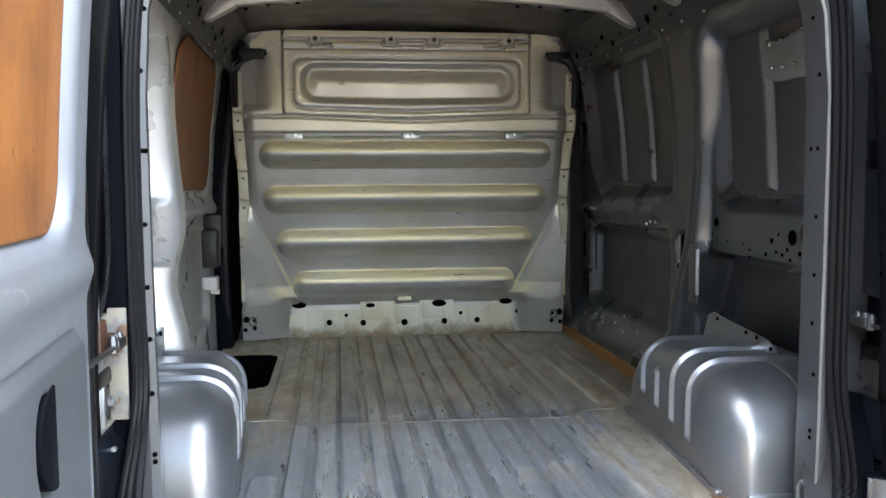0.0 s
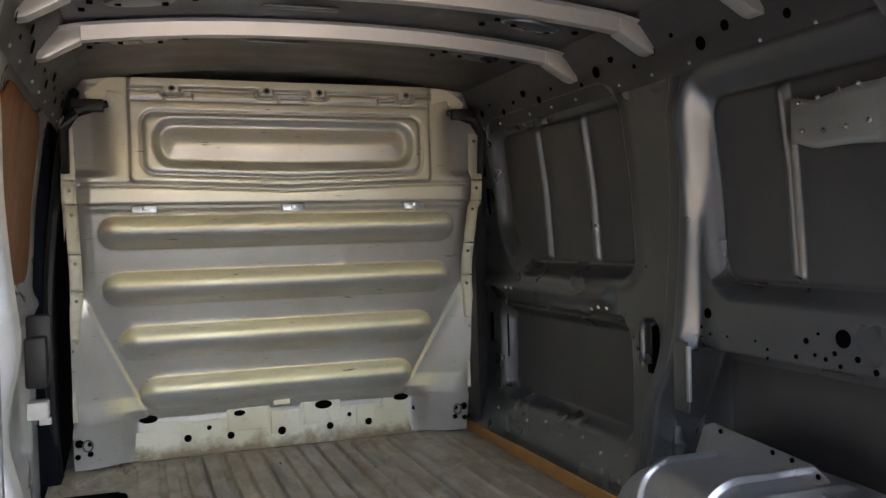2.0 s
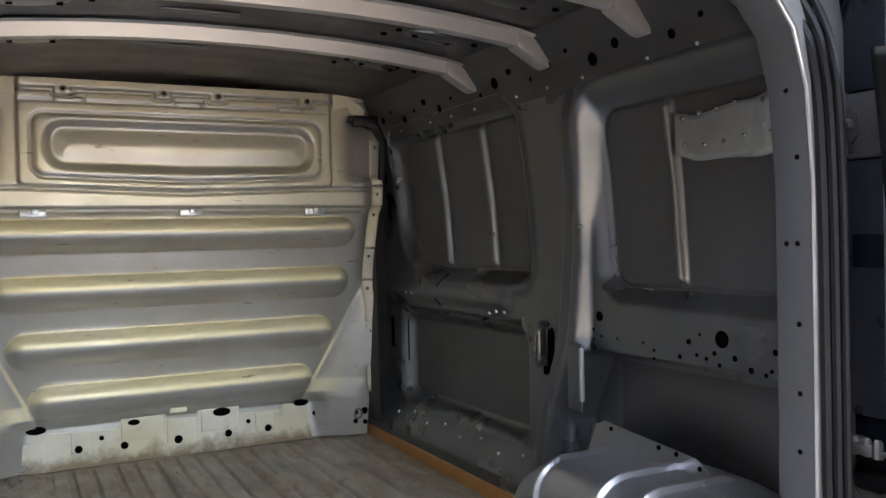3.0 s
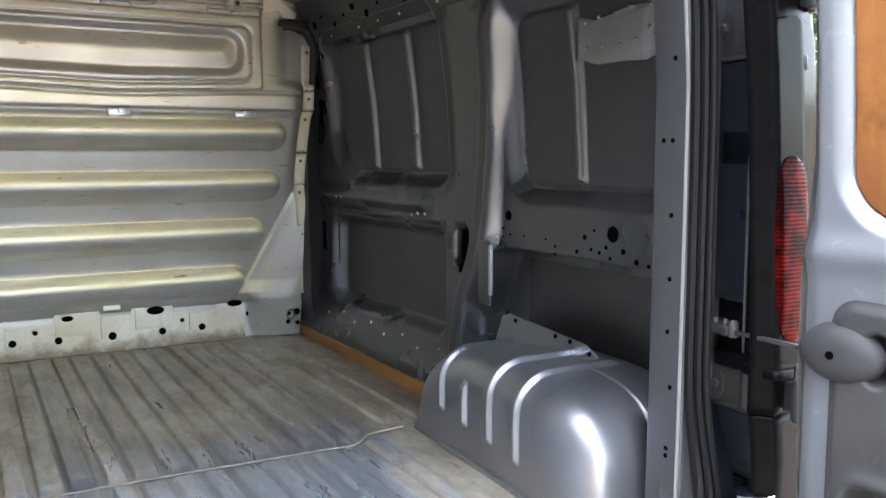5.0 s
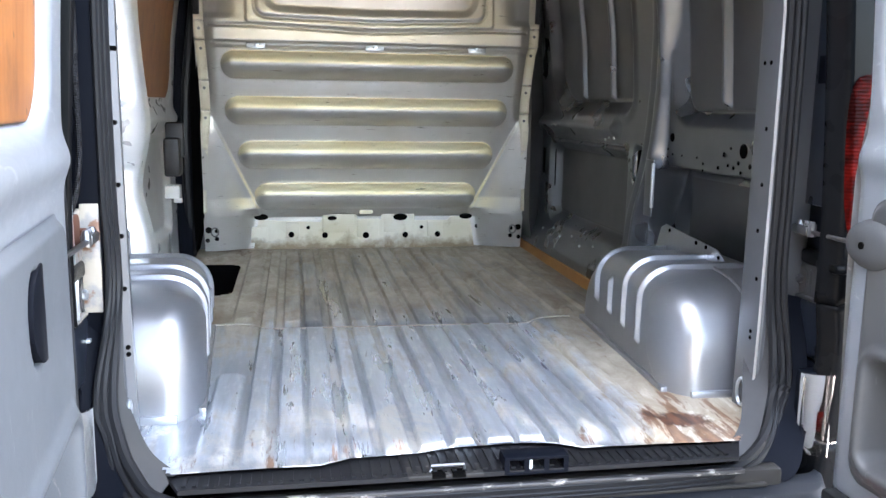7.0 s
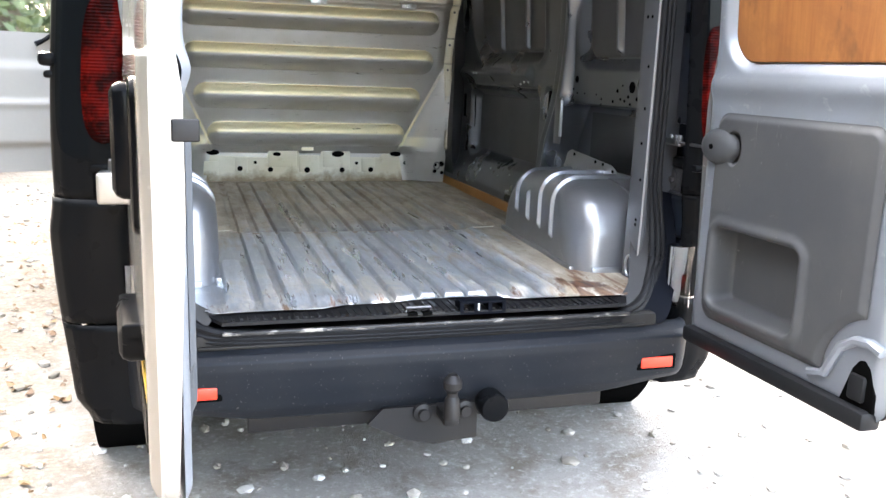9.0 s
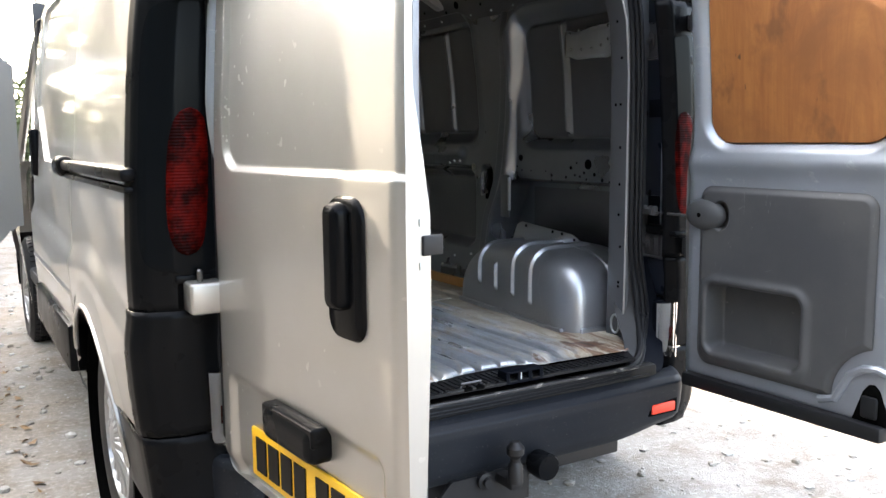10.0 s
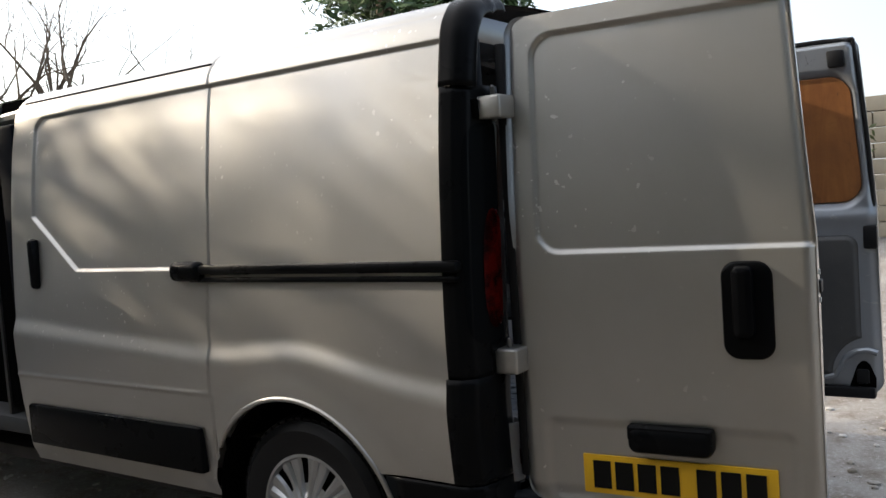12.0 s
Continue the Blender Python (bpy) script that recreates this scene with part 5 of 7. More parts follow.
def wheel(at):
    hub = Matrix.Translation(at) @ Matrix.Rotation(radians(-90), 4, "Y")
    bm = bm_new()
    lathe(bm, [(0.20, -0.08), (0.20, 0.075), (0.235, 0.085), (0.29, 0.085), (0.318, 0.065), (0.326, 0.03), (0.328, -0.03), (0.318, -0.07), (0.29, -0.09), (0.235, -0.09)], hub, 64)
    tyre = part("wheel", bm, rubber, van, "black tyre with silver spoked wheel trim")
    # tread blocks on the shoulder
    bm = bm_new()
    for k in range(52):
        for h, shift in ((0.047, 0.0), (0.014, 0.5), (-0.02, 0.0)):
            box(bm, -0.013, 0.013, -0.0145, 0.0145, -0.006, 0.006, 0.0, m=hub @ Matrix.Rotation((k + shift) * math.tau / 52, 4, "Z") @ Matrix.Translation((0.3265, 0, h)) @ Matrix.Rotation(radians(90 if h < 0.04 else 72), 4, "Y"))
    part("tread", bm, rubber, tyre, smooth=0)
    # nine flat spokes, each with a groove down its middle
    bm = bm_new()
    n = 162
    rings = []
    for r, h in ((0.217, 0.066), (0.211, 0.078), (0.200, 0.080), (0.194, 0.074), (0.17, 0.073), (0.14, 0.075), (0.11, 0.080), (0.08, 0.086), (0.055, 0.092), (0.045, 0.088), (0.03, 0.094), (0.0001, 0.096)):
        ring = []
        for k in range(n):
            a, c = (k + (0.197 - r) * 9.0 * (0.06 < r < 0.195)) * math.tau / n, k % 18
            inner = 0.07 < r < 0.195
            dip = (0.012 if c in (0, 1, 2, 3, 4, 5) else 0.009 if c == 12 else 0.004 if c in (11, 13) else 0.002 if c in (6, 17) else 0.0) if inner else 0.0
            ring.append(bm.verts.new(hub @ Vector((r * math.cos(a), r * math.sin(a), h - dip))))
        rings.append(ring)
    for i, (p, q) in enumerate(zip(rings, rings[1:])):
        for k in range(n):
            if 3 <= i <= 5 and (k % 18) in (1, 2, 3, 4):
                continue
            bm.faces.new((p[k], p[(k + 1) % n], q[(k + 1) % n], q[k]))
    part("wheel_trim", bm, hub_silver, tyre, smooth=20)
    bm = bm_new()
    lathe(bm, [(0.21, 0.02), (0.21, 0.035)], hub, 40)
    part("wheel_rim", bm, steel_dark, tyre)


for s in (-1, 1):
    for y in (0.56, 3.66):
        if s < 0:
            wheel((-0.81, y, 0.325))
        else:
            bm = bm_new()
            lathe(bm, [(0.20, -0.08), (0.20, 0.075), (0.235, 0.085), (0.29, 0.085), (0.318, 0.065), (0.326, 0.03), (0.328, -0.03), (0.318, -0.07), (0.29, -0.09)], Matrix.Translation((0.81, y, 0.325)) @ Matrix.Rotation(radians(90), 4, "Y"), 48)
            part("wheel", bm, rubber, van)
    bm = bm_new()
    lathe(bm, [(0.402, -0.24), (0.408, 0.012), (0.40, 0.012), (0.394, -0.235)], Matrix.Translation((s * 0.90, 0.56, 0.33)) @ Matrix.Rotation(radians(s * 90), 4, "Y"), 40)
    part("arch_liner", bm, hole_black, van)
    # sill moulding
    bm = bm_new()
    box(bm, min(s * 0.885, s * 0.96), max(s * 0.885, s * 0.96), 1.0, 2.10, 0.43, 0.60, 0.012)
    part("sill_moulding", bm, black_plastic, van, "black plastic sill moulding")
    # black corner mouldings: cap, lamp surround, and the deep lower corner
    def corner_out(u, v, s=s, y0=-0.075, grow=0.0):
        k = np.linspace(0, 1, 7)
        w = side_x(v) + 0.006 + grow
        x = np.interp(u, k, [0, 0.0, 0.006, 0.032, 0.09, 0.16, 0.188 if s > 0 else 0.208])
        y = np.interp(u, k, [y0, -0.085, -0.118, -0.148, -0.165, -0.168, -0.13 if s > 0 else -0.158])
        return s * (w - x), y + 0.05 * sm(v, 1.75, 1.93), v
    # the cap follows the side up and over the roof edge, its rear edge rounded off
    cz = np.r_[np.linspace(1.665, 1.80, 8), np.linspace(1.81, 1.9375, 26)]
    cx = side_x(cz) + 0.006
    tx = np.linspace(float(cx[-1]) - 0.012, 0.60, 8)
    line_x, line_z = np.r_[cx, tx], np.r_[cz, np.minimum(roof_z(tx) + 0.006, 1.955)]
    away = np.gradient(line_x), np.gradient(line_z)
    size = np.hypot(*away)
    nx, nz = away[1] / size, -away[0] / size

    def cap(p, q, s=s, lx=line_x, lz=line_z, nx=nx, nz=nz):
        k = np.arange(len(lx))
        x, z, ax, az = (np.interp(p, k, w) for w in (lx, lz, nx, nz))
        a = np.clip((q - 0.35) / 0.65, 0, 1) * np.pi / 2
        d = 0.055 * (1 - np.cos(a))
        return s * (x - ax * d), -0.072 - 0.035 * np.clip(q / 0.35, 0, 1) - 0.058 * np.sin(a) + 0.02 * sm(p, 20, 40), z - az * d
    sheet("corner_cap", np.arange(len(line_x)), np.linspace(0, 1, 22), cap, black_plastic, van, "black plastic roof corner cap", thick=0.004)
    sheet("corner_moulding", np.linspace(0, 1, 25), steps(0.838, 1.664, 0.02), corner_out, black_plastic, van, "black plastic lamp surround", thick=0.004)
    sheet("lower_corner", np.linspace(0, 1, 25), steps(0.535, 0.84, 0.02), lambda u, v, c=corner_out: c(u, v, y0=-0.07, grow=0.005 + 0.013 * (1 - sm(v, 0.74, 0.84))), black_plastic, van, "black bumper corner", thick=0.004)
    sheet("bumper_corner", np.linspace(0, 1, 25), steps(0.27, 0.53, 0.02), lambda u, v, c=corner_out: c(u, v, y0=0.18, grow=0.018 - 0.03 * sm(-v, -0.34, -0.27)), black_plastic, van, "black bumper corner", thick=0.004, hole=lambda u, v: (u < 0.17) & (np.hypot(0.18 - u / 0.1667 * 0.275 - 0.56, v - 0.33) < 0.40))
    # jamb between the seal and the lamp: plastic panels, hinge pockets and the strap recess over a dark core
    jx = 0.79 if s > 0 else 0.752

    def sided(bm, x0, x1, *rest, s=s, jx=jx, **kw):
        """A box given by its depths from the jamb face, on either side of the van."""
        a, b = s * (jx + x0), s * (jx + x1)
        box(bm, min(a, b), max(a, b), *rest, **kw)

    bm = bm_new()
    sided(bm, 0.014, 0.05, -0.10 if s > 0 else -0.15, 0.02, 0.45, 1.80, bevel=0.004)
    # black plate over the pale pillar face, standing for the recess's shade
    if s < 0:
        sided(bm, -0.038, 0.05, -0.004, 0.02, 0.45, 1.80, bevel=0.003)
    jamb = part("door_jamb", bm, jamb_black, van, "dark jamb beside the rear opening")
    bm = bm_new()
    sided(bm, 0.0, 0.016, -0.086 if s > 0 else -0.152, 0.012 if s > 0 else -0.055, 1.035, 1.492, bevel=0.005)
    upper_panel = part("jamb_panel", bm, navy_plastic, jamb, "smooth blue-black plastic panel")
    bm = bm_new()
    sided(bm, -0.001, 0.004, -0.082, -0.018, 1.30, 1.36, bevel=0.0015)
    part("panel_step", bm, jamb_black, upper_panel)
    bm = bm_new()
    sided(bm, -0.002, 0.040, -0.125, 0.012, 0.692, 0.825, bevel=0.016, segs=3)
    part("jamb_panel", bm, navy_plastic, jamb, "smooth blue-black plastic panel")
    bm = bm_new()
    sided(bm, 0.002, 0.03, -0.09, 0.012, 0.45, 0.69, bevel=0.006)
    part("jamb_panel", bm, jamb_black, jamb)
    bm = bm_new()
    sided(bm, 0.0, 0.016, -0.09, 0.012, 1.615, 1.80, bevel=0.005)
    part("jamb_panel", bm, navy_plastic, jamb)
    for z0, z1 in ((1.462, 1.498), (0.902, 0.937)):
        bm = bm_new()
        sided(bm, -0.006, 0.05, -0.168, -0.012 if z0 < 1 else -0.08, z0, z1, bevel=0.010, segs=3)
        part("lamp_cap", bm, black_plastic, jamb, "black plastic cap at the lamp's end")
    bm = bm_new()
    sided(bm, -0.003, 0.03, -0.122, -0.086, 0.936, 1.464, bevel=0.010, segs=3)
    part("lamp_flank", bm, smoke_lens, jamb, "glossy dark flank of the lamp")
    # thin bright strip standing for the highlight along the lamp's edge
    bm = bm_new()
    sided(bm, -0.005, 0.0, -0.0865, -0.0845, 0.94, 1.46)
    part("flank_glint", bm, galvanised, jamb)
    for z in (0.56, 0.63, 0.70, 0.77):
        bm = bm_new()
        sided(bm, -0.010, 0.005, -0.03, -0.015, z, z + 0.008, bevel=0.002)
        part("trim_clip", bm, galvanised if s < 0 else black_plastic, jamb)
    # hinge pockets of bare steel: plate, bolt and the ribbed hinge casting
    for z0, z1 in ((1.50, 1.612), (0.828, 0.902)):
        bm = bm_new()
        sided(bm, 0.006, 0.014, -0.088, 0.010, z0, z1, bevel=0.003)
        sided(bm, -0.004, 0.012, -0.16, 0.004, z0 - 0.006, z0 + 0.002, bevel=0.003)
        hp = part("hinge_plate", bm, bare_patch if s < 0 else steel_worn, jamb, "bare metal hinge plate")
        mid_z = (z0 + z1) / 2
        bm = bm_new()
        prism(bm, [(s * (jx + 0.006), -0.016 + 0.024 * math.cos(a) * 0.8, mid_z + 0.034 * math.sin(a)) for a in [radians(60 * k + 30) for k in range(6)]], (-s * 0.004, 0, 0))
        part("bolt_washer", bm, steel_worn, hp)
        bm = bm_new()
        lathe(bm, [(0.011, 0), (0.011, 0.008), (0.006, 0.011)], Matrix.Translation((s * (jx + 0.003), -0.014, mid_z)) @ Matrix.Rotation(radians(-s * 90), 4, "Y"), 6)
        part("hinge_bolt", bm, galvanised if s < 0 else steel_worn, hp)
        bm = bm_new()
        sided(bm, 0.002, 0.008, -0.048, -0.042, z0 + 0.012, z1 - 0.012, bevel=0.001)
        part("pocket_fold", bm, galvanised if s < 0 else steel_worn, hp)
        for k in range(4):
            bm = bm_new()
            sided(bm, -0.006, 0.03, -0.080 - 0.022 * k, -0.0755 - 0.022 * k, z0 + 0.002, z1 + 0.006, bevel=0.0015)
            part("hinge_rib", bm, steel_worn if s > 0 else galvanised, hp)
    if s < 0:
        # bare metal round the lower hinge, with a rusty recess
        bm = bm_new()
        sided(bm, 0.0, 0.012, -0.145, 0.004, 0.905, 1.035, bevel=0.003)
        sided(bm, -0.034, 0.002, -0.012, -0.004, 0.828, 1.045, bevel=0.003)
        patch = part("hinge_patch", bm, bare_patch, jamb, "beige bare metal round the hinge")
        bm = bm_new()
        prism(bm, [(-jx + 0.001, -0.066 + 0.033 * math.copysign(abs(math.cos(a)) ** 0.6, math.cos(a)), 0.997 + 0.034 * math.copysign(abs(math.sin(a)) ** 0.6, math.sin(a))) for a in [k * math.tau / 20 for k in range(20)]], (0.003, 0, 0))
        part("rusty_recess", bm, rust_brown, patch, "rust-brown recess")
    # door check strap in its recess
    bm = bm_new()
    sided(bm, -0.014, 0.010, -0.040, 0.004, 0.972, 0.998, bevel=0.005)
    part("strap_bracket", bm, rust_brown if s < 0 else steel_worn, jamb, "grimy check strap bracket")
    bm = bm_new()
    sided(bm, -0.032, -0.022, -0.27, -0.04, 0.978, 0.986, bevel=0.002)
    sided(bm, -0.036, -0.012, -0.075, -0.020, 0.974, 0.994, bevel=0.004)
    for py, pr in ((-0.082, 0.009), (-0.062, 0.007), (-0.036, 0.008)):
        lathe(bm, [(pr, 0), (pr, 0.026), (pr * 0.6, 0.032)], Matrix.Translation((s * (jx - 0.026), py, 0.972)), 8)
    part("check_strap", bm, steel_worn, jamb)

    # tail lamp let into the corner
    def lamp(u, v, s=s, lift=0.004, c=corner_out):
        x, y, z = c(u, v)
        k = sm(u, 0.25, 0.7)
        return x + s * lift * (1 - 0.6 * k), y - lift * (0.3 + 0.7 * k), z
    def lamp_face(p, v, f=lamp, z0=0.93, z1=1.56, u0=0.42, u1=0.985, lift=0.004, bend=8.0):
        h = np.clip(np.abs(v - (z0 + z1) / 2) / ((z1 - z0) / 2), 0, 1)
        w = (1 - h ** bend) ** (1 / 2.2)
        return f((u0 + u1) / 2 + p * w * (u1 - u0) / 2, v, lift=lift)
    tl = sheet("tail_lamp", np.linspace(-1, 1, 31), np.linspace(0.9301, 1.5599, 90), lamp_face, smoke_lens, van, "tall smoked tail lamp with a red lens")
    sheet("red_lens", np.linspace(-1, 1, 21), np.linspace(0.9721, 1.3149, 70), lambda p, v, f=lamp_face: f(p, v, z0=0.972, z1=1.315, u0=0.63, u1=0.875, lift=0.007 + 0.004 * (1 - p * p), bend=3.0), red_lens, tl, "ribbed red lens")
    bm = bm_new()
    box(bm, min(s * 0.765, s * 0.85), max(s * 0.765, s * 0.85), -0.176, -0.10, 0.905, 0.925, 0.006)
    part("lamp_foot", bm, black_plastic, tl)

    RX = 0.787 if s > 0 else 0.752
    RW = 0.048 if s > 0 else 0.036
    def rev(u, v, s=s, RX=RX):
        a = np.pi * u
        return s * (RX + RW * np.cos(a) * (1 - 0.25 * sm(v, 0.52, 0.50))), (-0.135 if s > 0 else -0.158) - 0.034 * np.sin(a), v
    def ribbed(u, v, f=rev):
        x, y, z = f(u, v)
        return x, y - 0.0007 * np.abs(np.sin(u * 34)) * (np.abs(u - 0.5) < 0.46), z
    rl = sheet("reversing_lamp", np.linspace(0, 1, 161), steps(0.50, 0.685, 0.005), ribbed, clear_lens, van, "clear ribbed reversing lamp with red corner", hole=lambda u, v: rbox(u * 0.12, v, 0, 0.12, 0.50, 0.685, 0.02) > 0)
    sheet("lamp_back", np.linspace(0.02, 0.98, 31), steps(0.505, 0.68, 0.012), lambda u, v, f=rev: (f(u, v)[0], f(u, v)[1] + 0.012, v), lamp_white, rl)
    sheet("red_segment", np.linspace(0.50, 0.66, 9) if s > 0 else np.linspace(0.42, 0.58, 9), np.linspace(0.555, 0.60, 5), lambda u, v, f=rev: (f(u, v)[0], f(u, v)[1] + 0.006, v), red_lens, rl)
    if s > 0:
        bm = bm_new()
        box(bm, 0.742, 0.86, -0.14, -0.10, 0.50, 0.685, 0.008)
        part("lamp_housing", bm, jamb_black, rl)
    for z in (1.565, 0.838):
        bm = bm_new()
        hi = 0.066 if z > 1 else 0.074
        if s < 0:
            box(bm, -0.832, -0.742, -0.238, -0.162, z, z + hi, 0.008, segs=3)
        else:
            lathe(bm, [(0.0, 0), (0.020, 0), (0.022, 0.003), (0.022, hi - 0.006), (0.018, hi), (0.0, hi)], Matrix.Translation((0.80, -0.215, z)), 20)
            box(bm, 0.80, 0.835, -0.22, -0.17, z + 0.01, z + hi - 0.01, 0.004)
        hg = part("hinge", bm, silver_paint if s < 0 else steel_worn, van, "painted door hinge bracket")
        bm = bm_new()
        box(bm, min(s * 0.80, s * 0.845), max(s * 0.80, s * 0.845), -0.17, -0.13, z + 0.006, z + hi - 0.008, 0.004)
        part("hinge_root", bm, hole_black, hg)
        bm = bm_new()
        lathe(bm, [(0.007, 0), (0.007, hi + 0.03), (0.004, hi + 0.034)], Matrix.Translation((s * 0.80, -0.20, z - 0.006)), 12)
        part("hinge_pin", bm, steel_worn, hg)
    # rolled lip of the wheel opening
    bm = bm_new()
    tube(bm, [(s * (float(side_x(0.33 + 0.409 * math.sin(a))) + 0.028), 0.56 + 0.409 * math.cos(a + radians(0)), 0.33 + 0.409 * math.sin(a)) for a in [radians(k) for k in range(31, 178, 4)]], 0.009, 8)
    part("arch_lip", bm, silver_paint, van)

# gaps round the sliding door
bm = bm_new()
tube(bm, [(-float(side_x(1.878)) - 0.0005, y, 1.878) for y in (0.93, 1.3, 1.7, 2.12)], 0.0045, 6)
part("door_gap", bm, jamb_black, van)
# sliding door track and handle on the nearside
bm = bm_new()
box(bm, -0.955, -0.915, -0.135, 1.0, 1.145, 1.178, 0.012)
box(bm, -0.945, -0.915, -0.125, 1.0, 1.118, 1.135, 0.006)
track = part("door_track", bm, black_plastic, van, "black sliding door track")
bm = bm_new()
box(bm, -0.968, -0.91, 0.93, 1.085, 1.122, 1.192, 0.026, segs=4)
part("track_end", bm, black_plastic, track)
bm = bm_new()
box(bm, -0.955, -0.91, 1.955, 2.0, 1.09, 1.30, 0.018)
part("door_handle", bm, black_plastic, slider, "black plastic door handle")

# rear bumper, tow bar
def bumper_shape(u, v):
    k = np.linspace(0, 1, 9)
    d = np.interp(v, k, [0.0, 0.03, 0.062, 0.080, 0.082, 0.076, 0.064, 0.045, 0.012])
    z = np.interp(v, k, [0.470, 0.467, 0.460, 0.448, 0.425, 0.375, 0.335, 0.317, 0.31])
    a = np.abs(u)
    z = z - 0.035 * (v > 0.5) * sm(v, 0.5, 1.0) * (1 - sm(a, 0.45, 0.75))
    y = -0.175 - d * (1 - sm(a, 0.70, 0.82) * 0.8) + 0.15 * sm(a, 0.72, 0.86) ** 1.5 - 0.02 * (1 - (u / 0.85) ** 2)
    return u, y, z


bumper = sheet("rear_bumper", steps(-0.835, 0.835, 0.01), np.linspace(0, 1, 41), bumper_shape, bumper_plastic, van, "dusty black plastic rear bumper", thick=0.004)
for s in (-1, 1):
    bm = bm_new()
    rc = 0.64 if s > 0 else -0.625
    box(bm, rc - 0.05, rc + 0.05, -0.268, -0.23, 0.357, 0.389, 0.004)
    rf = part("reflector", bm, reflector_red, bumper, "red rectangular reflector")
    bm = bm_new()
    box(bm, rc - 0.060, rc + 0.062, -0.2635, -0.22, 0.350, 0.397, 0.004)
    part("reflector_pocket", bm, hole_black, rf)
bm = bm_new()
box(bm, -0.50, 0.50, -0.21, -0.15, 0.235, 0.31, 0.006)
towbar = part("towbar", bm, steel_dark, van, "black steel tow bar with ball and socket")
bm = bm_new()
prism(bm, [(-0.16, -0.26, 0.30), (0.10, -0.26, 0.30), (0.10, -0.26, 0.20), (-0.02, -0.26, 0.19), (-0.10, -0.26, 0.21), (-0.20, -0.26, 0.26)], (0, -0.012, 0))
part("tow_plate", bm, steel_dark, towbar)
bm = bm_new()
lathe(bm, [(0.022, 0), (0.02, 0.05), (0.014, 0.06), (0.014, 0.07), (0.0247, 0.083), (0.0247, 0.1), (0.012, 0.118)], Matrix.Translation((0.005, -0.34, 0.29)), 24)
box(bm, -0.015, 0.025, -0.35, -0.25, 0.27, 0.30, 0.006)
part("tow_ball", bm, steel_dark, towbar, "greasy black tow ball")
for x in (-0.055, 0.06):
    bm = bm_new()
    lathe(bm, [(0.025, 0), (0.025, 0.015), (0.014, 0.018), (0.014, 0.03)], Matrix.Translation((x, -0.27, 0.285)) @ Matrix.Rotation(radians(90), 4, "X"), 18)
    part("tow_bolt", bm, steel_dark, towbar)
bm = bm_new()
lathe(bm, [(0.038, 0), (0.04, 0.05), (0.036, 0.06), (0.02, 0.062)], Matrix.Translation((0.13, -0.27, 0.30)) @ Matrix.Rotation(radians(90), 4, "X"), 24)
part("trailer_socket", bm, black_plastic, towbar)

# dark wheel housings behind the openings
for s in (-1, 1):
    bm = bm_new()
    lathe(bm, [(0.405, 0.0), (0.405, 0.008)], Matrix.Translation((s * 0.66, 0.56, 0.33)) @ Matrix.Rotation(radians(s * 90), 4, "Y"), 40)
    part("wheel_housing", bm, hole_black, van)
# dark underside
bm = bm_new()
box(bm, -0.80, 0.80, -0.15, 3.9, 0.27, 0.33, 0.01)
part("underbody", bm, steel_dark, van)


